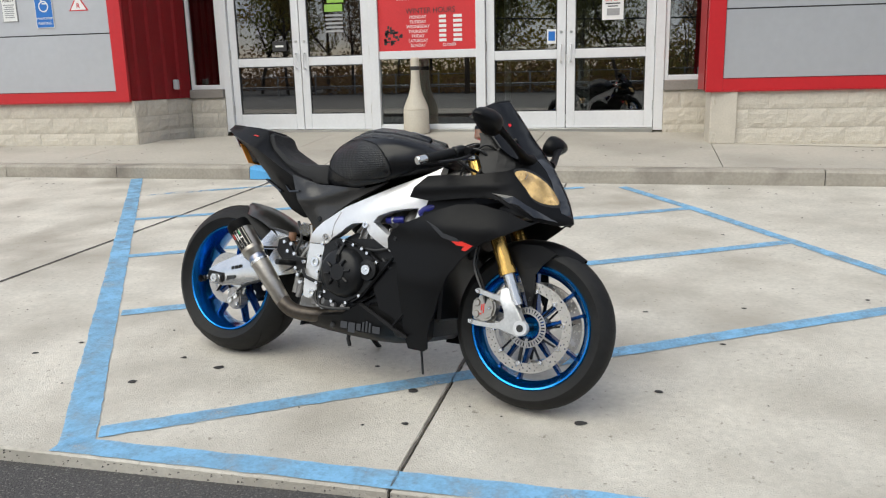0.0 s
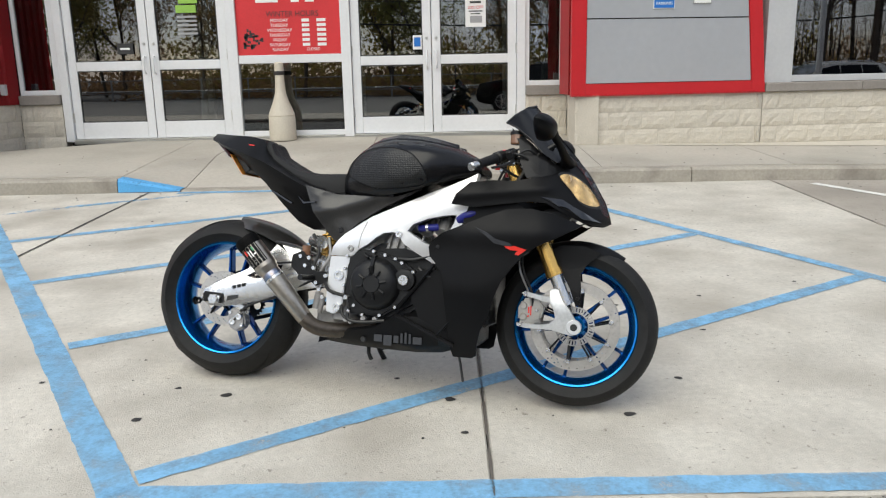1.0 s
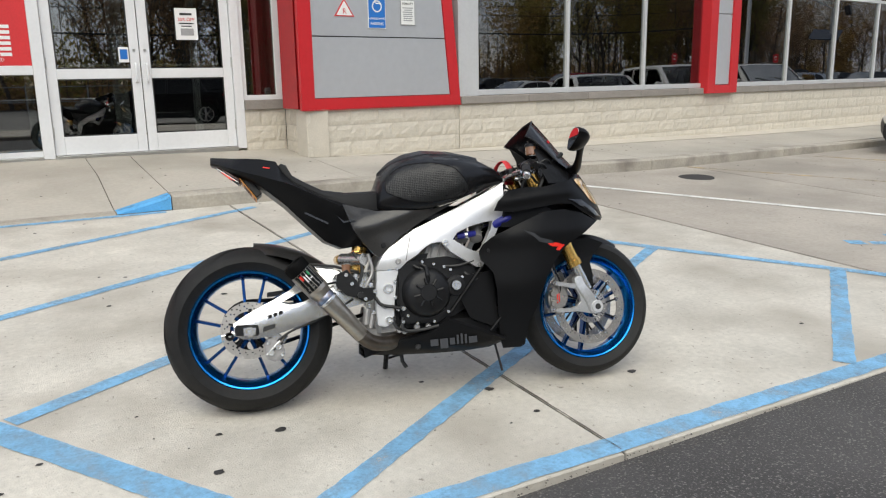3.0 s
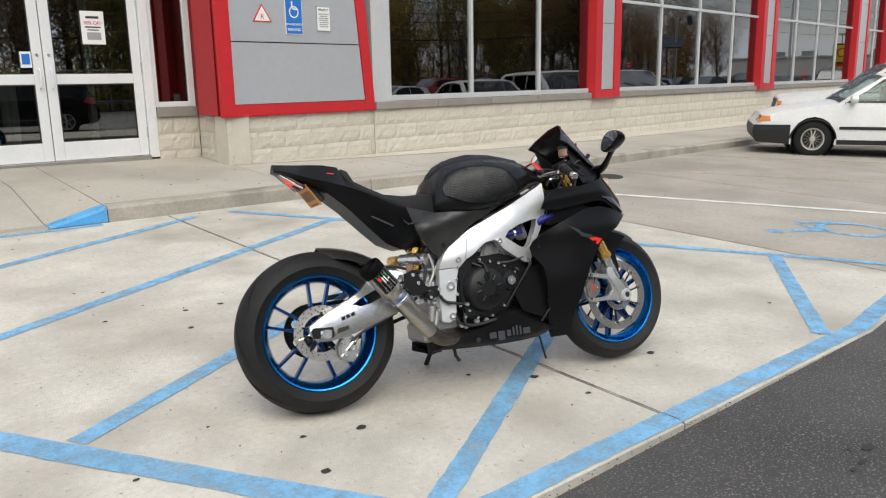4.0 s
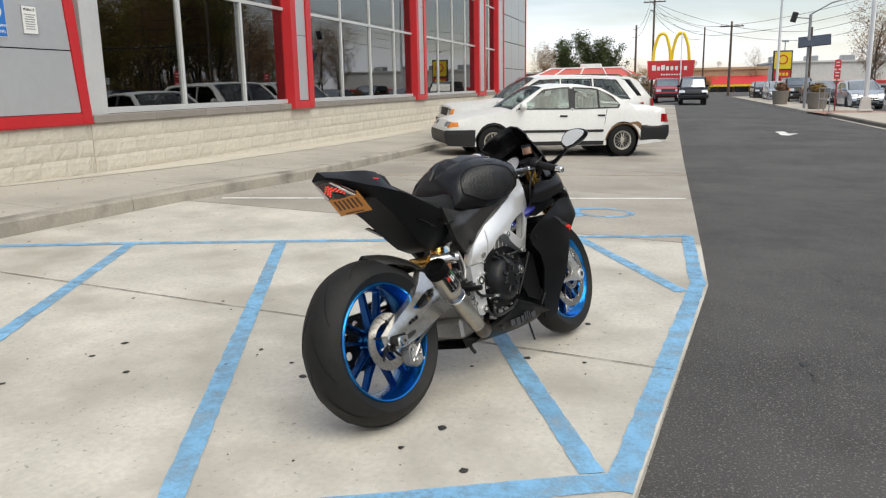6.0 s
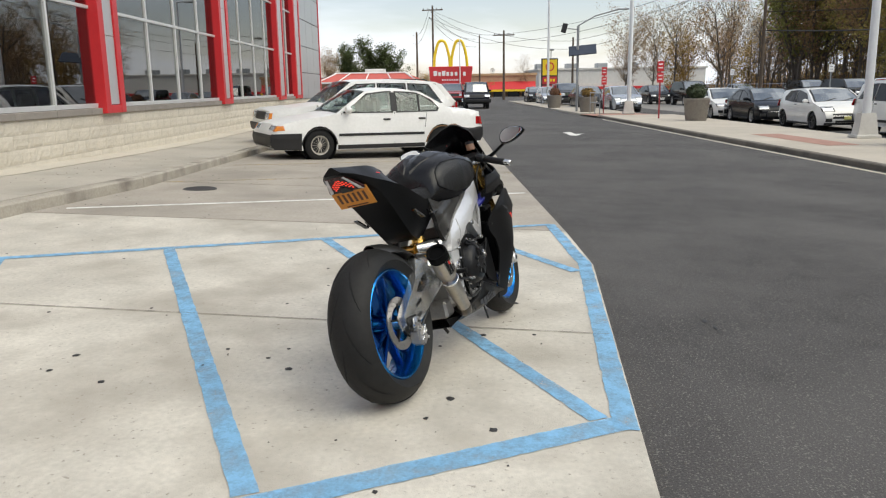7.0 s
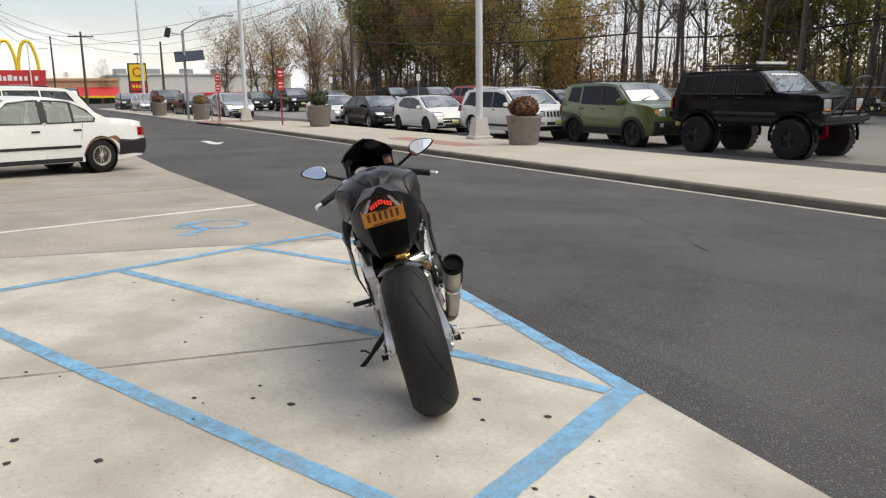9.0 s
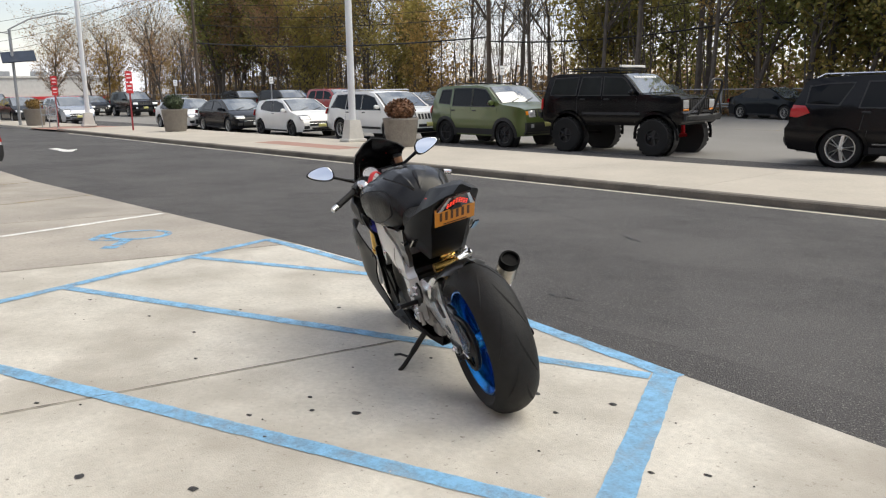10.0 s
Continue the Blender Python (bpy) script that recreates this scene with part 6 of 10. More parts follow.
for pts, r in (([(0.78, -0.15, 0.50), (0.84, -0.16, 0.50), (0.90, -0.155, 0.515)], 0.006), ([(0.60, -0.165, 0.315), (0.60, -0.17, 0.27), (0.66, -0.165, 0.262), (0.74, -0.16, 0.272)], 0.007), ([(0.56, -0.15, 0.33), (0.575, -0.16, 0.28), (0.62, -0.155, 0.258)], 0.006), ([(0.86, -0.15, 0.47), (0.90, -0.16, 0.44), (0.93, -0.15, 0.46)], 0.007)):
    part("hose", tube(spline(pts, 5), r, 8), HOSE, eng)
for x, z in ((0.655, 0.274), (0.70, 0.272), (0.585, 0.268), (0.605, 0.262)):
    part("sump_plug", lathe([(0, -0.01), (0.010, -0.01), (0.013, 0)], 8, "y"), CAST, eng, m=pose(x, -0.152, z))

# tank
TANK_PROF = [(0.0, 0.84), (0.14, 0.97), (0.34, 1.0), (0.60, 0.99), (0.74, 0.91), (0.88, 0.69), (0.965, 0.40), (1.0, 0.14)]


def tank_ring(x, zt, zb, wd):
    right = [(x, -wd * u, zb + (zt - zb) * v) for v, u in TANK_PROF]
    return right + [(x, -y, z) for _, y, z in reversed(right)]


tk = [(0.535, 0.775, 0.735, 0.085), (0.545, 0.835, 0.732, 0.100), (0.565, 0.882, 0.730, 0.115), (0.607, 0.922, 0.728, 0.132), (0.662, 0.950, 0.728, 0.145), (0.739, 0.963, 0.732, 0.158), (0.838, 0.955, 0.752, 0.166), (0.903, 0.940, 0.775, 0.160), (0.969, 0.924, 0.798, 0.140), (1.034, 0.888, 0.815, 0.110), (1.066, 0.855, 0.822, 0.085)]
tk = [(x, zt, zb, wd * (1.27 if 0.70 < x < 0.95 else 1.20 if x < 0.95 else 1.1)) for x, zt, zb, wd in tk]
tank = part("fuel_tank", loft([tank_ring(*r) for r in tk]), SATIN, bike, "matte black fuel tank", True)


def tank_y(x, z):
    for a, b in zip(tk, tk[1:]):
        if a[0] <= x <= b[0]:
            f = (x - a[0]) / (b[0] - a[0])
            zt, zb, wd = (a[i] + (b[i] - a[i]) * f for i in (1, 2, 3))
            v = clamp((z - zb) / (zt - zb), 0, 1)
            for (v0, u0), (v1, u1) in zip(TANK_PROF, TANK_PROF[1:]):
                if v <= v1:
                    return wd * (u0 + (u1 - u0) * (v - v0) / (v1 - v0))
    return 0.1


pad = [tuple(p) for p in spline([(0.572, 0.812), (0.592, 0.868), (0.65, 0.902), (0.72, 0.906), (0.785, 0.897), (0.842, 0.872), (0.888, 0.806), (0.868, 0.770), (0.78, 0.757), (0.688, 0.757), (0.606, 0.785)], 4, True)]
for s in (-1, 1):
    part("knee_pad", sheet(pad, lambda x, z: tank_y(x, z) + 0.004, 0.006, 0.02, (), s), PADGRIP, tank, "black dotted rubber knee pad", True)
    part("pad_rim", tube([(x, s * (tank_y(x, z) + 0.004), z) for x, z in pad + pad[:1]], 0.0022, 6), MATTE, tank, "raised rim of the pad")
    part("tank_badge", sheet([(0.765, 0.932), (0.865, 0.922), (0.868, 0.911), (0.768, 0.919)], lambda x, z: tank_y(x, z) + 0.002, 0.003, 0.03, (), s), DECAL_GREY, tank, "dark grey badge shape")
cap = part("filler_cap", lathe([(0, 0.010), (0.038, 0.010), (0.044, 0.006), (0.046, 0)], 24), ENGINE, tank, m=pose(0.885, 0, 0.945, 0, 14, 0))
part("cap_ring", lathe([(0.030, 0.0115), (0.034, 0.0125), (0.038, 0.0105)], 24), CAST, cap)
# raised crest over the tank's top, split by a shallow valley
for s in (-1, 1):
    rows = []
    for (x, zt, zb, wd), y0, y1 in zip(tk[2:9], (0.010, 0.012, 0.016, 0.020, 0.024, 0.040, 0.050), (0.024, 0.060, 0.092, 0.112, 0.118, 0.108, 0.080)):
        def top(y):
            u = y / wd
            for (v0, u0), (v1, u1) in zip(TANK_PROF[3:], TANK_PROF[4:]):
                if u >= u1:
                    return zb + (zt - zb) * (v1 + (v0 - v1) * (u - u1) / (u0 - u1))
            return zt
        ym = y0 + (y1 - y0) * 0.30
        rows.append([(x, s * y0, top(y0) - 0.002), (x, s * (y0 + 0.006), top(y0) + 0.007), (x, s * ym, top(ym) + 0.012), (x, s * (y1 - 0.008), top(y1 - 0.008) + 0.004), (x, s * y1, top(y1) - 0.004)])
    bm = loft(rows, False, False)
    bmesh.ops.recalc_face_normals(bm, faces=bm.faces)
    part("tank_crest", bm, SATIN, tank, "creased ridge on the tank")

# seat, tail and side panels
rows = []
for x, zt, zb, wd in ((0.172, 0.936, 0.925, 0.055), (0.186, 0.944, 0.905, 0.068), (0.204, 0.936, 0.880, 0.074), (0.224, 0.895, 0.850, 0.080), (0.27, 0.866, 0.825, 0.095), (0.335, 0.830, 0.790, 0.112), (0.423, 0.815, 0.755, 0.122), (0.50, 0.816, 0.738, 0.118), (0.55, 0.818, 0.738, 0.104), (0.585, 0.795, 0.750, 0.088), (0.60, 0.775, 0.760, 0.075)):
    h = zt - zb
    half = [(x, -wd, zb), (x, -wd * 1.02, zb + 0.45 * h), (x, -wd * 0.90, zb + 0.85 * h), (x, -wd * 0.6, zt), (x, -wd * 0.2, zt - 0.004)]
    rows.append(half + [(a, -b, c) for a, b, c in reversed(half)])
part("seat", loft(rows), SEATMAT, bike, "black vinyl rider seat", True)
rows = []
for x, zt, zm, zb, wt, wm, wb in ((-0.078, 0.980, 0.956, 0.950, 0.008, 0.040, 0.034), (-0.04, 0.977, 0.943, 0.934, 0.018, 0.072, 0.050), (0.0, 0.972, 0.926, 0.912, 0.034, 0.094, 0.066), (0.06, 0.966, 0.904, 0.880, 0.056, 0.112, 0.084), (0.11, 0.962, 0.888, 0.848, 0.058, 0.128, 0.088), (0.165, 0.950, 0.868, 0.800, 0.060, 0.140, 0.086), (0.19, 0.905, 0.860, 0.778, 0.070, 0.144, 0.084), (0.23, 0.86, 0.842, 0.735, 0.084, 0.150, 0.080), (0.30, 0.82, 0.806, 0.662, 0.10, 0.155, 0.074), (0.335, 0.80, 0.788, 0.628, 0.11, 0.157, 0.070), (0.40, 0.775, 0.756, 0.598, 0.115, 0.158, 0.066), (0.47, 0.755, 0.736, 0.606, 0.115, 0.157, 0.060)):
    wm *= 0.96
    half = [(x, -wb, zb), (x, -wm * 0.93, zm - 0.30 * (zm - zb)), (x, -wm, zm), (x, -wt, zt), (x, -wt * 0.4, zt + 0.002)]
    rows.append(half + [(a, -b, c) for a, b, c in reversed(half)])
tail = part("tail_fairing", loft(rows), MATTE, bike, "matte black pointed tail fairing", True)


def tail_side(x, z):
    d = (x - 0.43) * 0.74 + (z - 0.735) * 0.67
    return 0.148 - 0.10 * max(0, 0.68 - z) + 0.009 * math.exp(-(d / 0.045) ** 2) + 0.010 * math.exp(-((z - 0.70 - 0.28 * (x - 0.6)) / 0.02) ** 2)


for s in (-1, 1):
    part("side_panel", sheet([(0.40, 0.765), (0.525, 0.732), (0.60, 0.730), (0.68, 0.726), (0.758, 0.728), (0.857, 0.756), (0.80, 0.728), (0.70, 0.680), (0.622, 0.632), (0.575, 0.592), (0.555, 0.565), (0.530, 0.552), (0.512, 0.565), (0.470, 0.615), (0.435, 0.665)], tail_side, 0.02, 0.018, (), s), CARBON, bike, "glossy carbon side panel", True)
    part("tail_slot", sheet([(0.255, 0.738), (0.262, 0.742), (0.345, 0.697), (0.340, 0.692)], lambda x, z: 0.152, 0.02, 0.05, (), s), GLOSS, tail)
    part("tail_slot", sheet([(0.375, 0.722), (0.40, 0.700), (0.445, 0.703), (0.445, 0.698), (0.398, 0.693)], lambda x, z: 0.166, 0.02, 0.05, (), s), GLOSS, tail)
    part("red_mark", sheet([(0.112, 0.925), (0.140, 0.920), (0.143, 0.9235), (0.118, 0.928)], lambda x, z: 0.124 - 0.80 * (z - 0.882), 0.010, 0.05, (), s), DECAL_RED, tail, "small red mark")
    part("panel_bolt", lathe([(0, -0.003), (0.009, -0.003), (0.011, 0)], 10, "y"), ENGINE, bike, m=pose(0.548, s * 0.150, 0.598, 0, 0, 180 if s > 0 else 0))
    part("panel_bolt", lathe([(0, -0.003), (0.008, -0.003), (0.010, 0)], 10, "y"), ENGINE, bike, m=pose(0.745, s * 0.157, 0.735, 0, 0, 180 if s > 0 else 0))
light = part("tail_light", prism([(-0.050, -0.048), (0.044, -0.092), (0.056, -0.088), (0.050, -0.030), (0.044, 0), (0.050, 0.030), (0.056, 0.088), (0.044, 0.092), (-0.050, 0.048), (-0.056, 0)], 0.012, "z", 0.0, 0.004), TAIL_LENS, bike, "clear tail light with lit red diodes", m=pose(-0.010, 0.008, 0.918) @ Matrix.Diagonal((1, 0.90, 1, 1)) @ Matrix(((0.78, 0, -0.62, 0), (0, 1, 0, 0), (-0.62, 0, -0.78, 0), (0, 0, 0, 1))))
for j in range(3):
    for i in range(8):
        u = (i - 3.5) / 3.5
        part("diode", lathe([(0, 0.0135), (0.0034, 0.0133), (0.0046, 0.012)], 8), RED_LED, light, m=pose(-0.030 + 0.013 * j + 0.034 * abs(u), 0.044 * u, 0) @ Matrix.Diagonal((0.9, 1.2, 1, 1)))
for s in (-1, 1):
    part("lens_edge", prism([(-0.046, s * 0.036), (0.044, s * 0.066), (0.050, s * 0.086), (-0.046, s * 0.048)], 0.0016, "z", 0.0122), LENS, light, "clear indicator strip")
part("light_ridge", prism([(0.020, -0.012), (0.052, -0.030), (0.052, 0.030), (0.020, 0.012)], 0.003, "z", 0.0122), HOSE, light)
plate_m = pose(0.066, 0.008, 0.856) @ Matrix(((-0.58, 0, -0.815, 0), (0, -1, 0, 0), (0.815, 0, -0.58, 0), (0, 0, 0, 1)))
pl = part("number_plate", box(-0.050, 0.050, -0.086, 0.086, 0.010, 0.013, 0.001), ORANGE_PLATE, bike, "orange number plate", m=plate_m)
for i in range(6):
    part("plate_bar", box(-0.022, 0.024, -0.066 + 0.0235 * i, -0.055 + 0.0235 * i, 0.0131, 0.0142), BROWN_PRINT, pl)
part("plate_bar", box(0.036, 0.043, -0.06, 0.06, 0.0131, 0.0142), BROWN_PRINT, pl)
part("plate_bar", box(-0.044, -0.038, -0.05, 0.05, 0.0131, 0.0142), BROWN_PRINT, pl)
part("plate_bracket", box(-0.045, 0.060, -0.06, 0.06, -0.02, 0.009, 0.004), HOSE, bike, m=plate_m)
part("plate_light", box(-0.014, 0.014, -0.03, 0.03, 0.0, 0.02, 0.004), HOSE, bike, m=pose(0.028, 0, 0.892))

# swing arm, shock and drive
arm = [(-0.030, 0.345), (-0.028, 0.302), (0.0, 0.285), (0.052, 0.282), (0.151, 0.298), (0.304, 0.345), (0.42, 0.372), (0.50, 0.385), (0.50, 0.455), (0.43, 0.482), (0.400, 0.492), (0.34, 0.532), (0.300, 0.541), (0.262, 0.536), (0.225, 0.492), (0.187, 0.455), (0.13, 0.425), (0.077, 0.402), (0.02, 0.375)]
hole = [(0.148, 0.408), (0.200, 0.434), (0.255, 0.455), (0.300, 0.457), (0.285, 0.428), (0.23, 0.405), (0.185, 0.397)]
for s in (-1, 1):
    sw = part("swing_arm", chamfer(sheet(arm, lambda x, z: 0.140 - 0.02 * clamp(x / 0.4, 0, 1) - 0.24 * max(0.0, z - 0.332 - 0.27 * x) - 0.20 * max(0.0, 0.30 + 0.16 * x - z), 0.034, 0.022, [hole], s), 0.005, 2), POLISHED, bike, "polished alloy swing arm", True)
    part("axle_slot", prism([(-0.022, 0.300), (0.055, 0.295), (0.062, 0.305), (0.058, 0.335), (-0.018, 0.340), (-0.028, 0.328)], s * 0.004, "y", s * 0.1385), ENGINE, sw)
    part("axle_block", prism([(0.004, 0.300), (0.048, 0.298), (0.052, 0.325), (0.006, 0.328)], s * 0.010, "y", s * 0.1425, 0.002), POLISHED, sw)
    part("chain_adjuster", tube([(-0.075, s * 0.132, 0.303), (0.0, s * 0.132, 0.312)], 0.005, 8), BOLT, sw)
    part("paddock_spool", lathe([(0.006, 0), (0.014, -0.004), (0.010, -0.014), (0.016, -0.026)], 12, "y"), ENGINE, sw, m=pose(-0.045, s * 0.138, 0.302, 0, 0, 180 if s > 0 else 0))
    for k in range(3):
        part("arm_mark", prism([(0.098 + 0.020 * k, 0.353 + 0.0055 * k), (0.112 + 0.020 * k, 0.357 + 0.0055 * k), (0.110 + 0.020 * k, 0.370 + 0.0055 * k), (0.096 + 0.020 * k, 0.366 + 0.0055 * k)], s * 0.001, "y", s * 0.1350), ENGINE, sw)
    part("adjuster_nut", lathe([(0.004, -0.006), (0.010, -0.006), (0.011, 0.0)], 6, "x"), BOLT, sw, m=pose(-0.032, s * 0.132, 0.309))
    part("adjuster_bolt", lathe([(0.0, -0.008), (0.010, -0.008), (0.012, 0.0)], 6, "y"), BOLT, sw, m=pose(0.030, s * 0.1535, 0.313, 0, 0, 180 if s > 0 else 0))
    part("arm_end_slot", prism([(0.075, 0.306), (0.120, 0.318), (0.122, 0.332), (0.078, 0.326)], s * 0.003, "y", s * 0.1352), SEAM, sw)
part("arm_bridge", box(0.34, 0.50, -0.125, 0.125, 0.42, 0.50, 0.02), POLISHED, bike)
rc = part("brake_caliper", prism([(0.078, 0.205), (0.118, 0.186), (0.150, 0.206), (0.152, 0.240), (0.135, 0.268), (0.100, 0.284), (0.076, 0.262)], 0.050, "y", -0.128, 0.007, 2), CAST, bike, "grey rear brake caliper")
for x, z, r in ((0.100, 0.226, 0.014), (0.128, 0.246, 0.014), (0.090, 0.262, 0.008), (0.140, 0.215, 0.008)):
    part("caliper_piston", lathe([(0, -0.004), (r * 0.5, -0.004), (r * 0.55, -0.007), (r * 0.85, -0.007), (r, 0)], 14, "y"), BOLT, rc, m=pose(x, -0.1285, z))
part("caliper_slot", box(0.080, 0.150, -0.1305, -0.126, 0.2365, 0.2425, 0.001), SEAM, rc, m=Matrix.Translation((0.115, 0, 0.24)) @ Matrix.Rotation(radians(-35), 4, "Y") @ Matrix.Translation((-0.115, 0, -0.24)))
part("bleed_nipple", tube([(0.146, -0.112, 0.262), (0.160, -0.114, 0.280), (0.163, -0.114, 0.284)], [0.005, 0.004, 0.003], 8), BOLT, rc)
part("caliper_carrier", chamfer(sheet([(0.005, 0.318), (0.040, 0.338), (0.085, 0.325), (0.130, 0.296), (0.160, 0.270), (0.150, 0.252), (0.120, 0.272), (0.080, 0.286), (0.040, 0.284), (0.008, 0.292)], lambda x, z: 0.112, 0.012, 0.04, (), -1), 0.003, 1), POLISHED, rc, "bright caliper carrier")
part("pad_pin", tube([(0.082, -0.132, 0.218), (0.134, -0.132, 0.268)], 0.0035, 6), BOLT, rc)
part("rear_brake_hose", tube(spline([(0.125, -0.12, 0.265), (0.18, -0.125, 0.30), (0.30, -0.115, 0.34), (0.42, -0.12, 0.40)], 5), 0.005, 6), HOSE, bike)
chain = []
for a in range(0, 181, 15):
    chain.append((0.027 - 0.104 * math.sin(radians(a)), 0.091, 0.312 + 0.104 * math.cos(radians(a))))
chain = [(0.52, 0.091, 0.405)] + chain + [(0.52, 0.091, 0.335)]
part("chain", tube(chain, 0.011, 6, None, 0.8), ENGINE, bike, "dark drive chain")
part("chain_guard", prism([(0.10, 0.425), (0.40, 0.455), (0.42, 0.47), (0.10, 0.445)], 0.02, "y", 0.085, 0.003), CARBON, bike)
part("rear_shock", tube([(0.47, -0.03, 0.60), (0.44, -0.03, 0.46)], 0.030, 16), GOLD, bike, "gold rear shock")
part("shock_reservoir", tube([(0.395, -0.045, 0.555), (0.47, -0.135, 0.550)], 0.024, 16), POLISHED, bike, "bright shock reservoir with a gold cap", True)
part("reservoir_cap", tube([(0.392, 0.06, 0.555), (0.393, -0.042, 0.555)], 0.021, 14), GOLD, bike, "gold reservoir")
coil = [(0.455 + 0.027 * math.cos(a * 0.7), -0.03 + 0.034 * math.sin(a * 0.7), 0.47 + 0.0026 * a) for a in range(46)]
part("shock_spring", tube(coil, 0.0055, 6), GOLD, bike)
# rear mudguard
rows = []
for i in range(9):
    f = i / 8
    a = radians(84 - 50 * f)
    R = 0.334 + 0.055 * f ** 1.6
    wd = 0.040 + 0.062 * min(1, f * 3)
    rows.append([(RHUB[0] + (R - 0.045 * abs(u) ** 2.4) * math.cos(a), wd * u, RHUB[2] + (R - 0.045 * abs(u) ** 2.4) * math.sin(a)) for u in (-1, -0.85, -0.55, -0.2, 0.2, 0.55, 0.85, 1)])
bm = loft(rows, False, False)
bmesh.ops.solidify(bm, geom=bm.faces, thickness=0.004)
part("rear_mudguard", bm, CARBON, bike, "glossy carbon rear mudguard", True)
part("mudguard_stay", tube([(0.26, -0.095, 0.545), (0.36, -0.11, 0.53), (0.45, -0.11, 0.50)], 0.012, 8, None, 0.5), CARBON, bike)

# exhaust
exh = part("exhaust", tube(spline([(0.66, -0.05, 0.245), (0.60, -0.09, 0.232), (0.545, -0.135, 0.222), (0.490, -0.170, 0.228), (0.455, -0.186, 0.246), (0.430, -0.192, 0.272)], 6), 0.029, 18), PIPE_DARK, bike, "titanium exhaust with a short silencer", True)
e0, e1 = Vector((0.437, -0.190, 0.262)), Vector((0.199, -0.228, 0.548))
ed = (e1 - e0).normalized()
ln = (e1 - e0).length


def along(f0, f1, r0, r1, name, material, label="", n=20):
    return part(name, tube([e0 + ed * (ln * f0), e0 + ed * (ln * (f0 + 0.004)), e0 + ed * (ln * (f1 - 0.004)), e0 + ed * (ln * f1)], [r0 * 0.97, r0, r1, r1 * 0.97], n), material, exh, label, True)


along(0.0, 0.50, 0.030, 0.0375, "mid_pipe", TITAN, "brown-grey titanium pipe")
along(0.495, 0.525, 0.0395, 0.0395, "pipe_clamp", BOLT, "bright clamp ring")
along(0.525, 0.585, 0.037, 0.036, "heat_band", HEAT, "heat-blued titanium ring")
along(0.58, 0.65, 0.036, 0.0435, "cone", TITAN, "titanium cone")
along(0.648, 0.965, 0.0445, 0.0445, "silencer", TITAN, "brushed titanium silencer")
along(0.905, 0.975, 0.0455, 0.0462, "end_sleeve", BLACK_CAP, "black sleeve at the silencer's mouth")
part("end_cap", lathe([(0.036, 0.0), (0.0455, -0.012), (0.0465, 0.004), (0.043, 0.014), (0.036, 0.012), (0.034, 0.001), (0.0, -0.03)], 24), BLACK_CAP, exh, "black silencer end cap", True, Matrix.Translation(e0 + ed * (ln * 0.975)) @ ed.to_track_quat("Z", "Y").to_matrix().to_4x4())
side = ed.cross(Vector((0, 1, 0))).normalized()
outn = side.cross(ed).normalized()
if outn.y > 0:
    outn = -outn
rows = []
for f in (0.69, 0.905):
    row = []
    for k in range(7):
        a = radians(-51 + 17 * k)
        c = e0 + ed * (ln * f)
        row.append(c + (outn * math.cos(a) + side * math.sin(a)) * 0.0448)
    rows.append(row)
badge = part("badge_plate", loft(rows, False, False), MATTE, exh, "black badge plate")
for f0, f1, k0, k1, mm in ((0.83, 0.885, 16, 26, DECAL_RED), (0.84, 0.885, -24, -16, DECAL_GREEN), (0.79, 0.865, -8, -2, WHITE_PRINT), (0.79, 0.865, 4, 10, WHITE_PRINT), (0.80, 0.815, -26, -12, WHITE_PRINT), (0.715, 0.728, -30, 36, GREY_PRINT), (0.745, 0.752, -24, 30, GREY_PRINT)):
    rows = [[e0 + ed * (ln * f) + (outn * math.cos(radians(k)) + side * math.sin(radians(k))) * 0.0454 for k in (k0, (k0 + k1) / 2, k1)] for f in (f0, f1)]
    part("badge_shape", loft(rows, False, False), mm, exh)
part("silencer_strap", tube([e0 + ed * (ln * 0.70) + Vector((0, 0.03, 0)), (0.36, -0.14, 0.47)], 0.012, 8, None, 0.4), ENGINE, exh)

# foot controls, right and left
for s in (-1, 1):
    hp = part("foot_plate", sheet([(0.36, 0.50), (0.40, 0.515), (0.455, 0.44), (0.50, 0.44), (0.505, 0.40), (0.46, 0.385), (0.44, 0.40), (0.39, 0.42), (0.355, 0.455)], lambda x, z: 0.158, 0.010, 0.05, (), s), ENGINE, bike, "black foot peg plate")
    part("foot_peg", tube([(0.445, s * 0.16, 0.415), (0.435, s * 0.245, 0.418)], [0.012, 0.011], 12), ENGINE, hp, "black knurled foot peg")
    part("foot_lever", tube(spline([(0.50, s * 0.165, 0.40), (0.52, s * 0.172, 0.372), (0.565, s * 0.178, 0.36), (0.60, s * 0.180, 0.352)], 4), 0.0065, 8), ENGINE, hp)
    part("toe_peg", tube([(0.60, s * 0.178, 0.352), (0.60, s * 0.205, 0.352)], 0.008, 10), POLISHED, hp)
    for x, z in ((0.395, 0.495), (0.43, 0.49), (0.45, 0.452), (0.50, 0.425), (0.462, 0.398), (0.415, 0.46), (0.475, 0.372), (0.49, 0.345)):
        part("peg_bolt", lathe([(0, -0.008), (0.0075, -0.008), (0.0085, 0)], 8, "y"), BOLT, hp, m=pose(x, s * 0.159, z, 0, 0, 180 if s > 0 else 0))
    part("linkage", tube([(0.49, s * 0.150, 0.345), (0.475, s * 0.150, 0.285)], 0.010, 8), CAST, hp)
part("brake_pot", tube([(0.46, -0.145, 0.30), (0.47, -0.145, 0.36)], 0.016, 12), CAST, bike)
part("rear_reservoir", tube([(0.40, -0.125, 0.50), (0.40, -0.125, 0.535)], 0.016, 14), FLUID, bike)
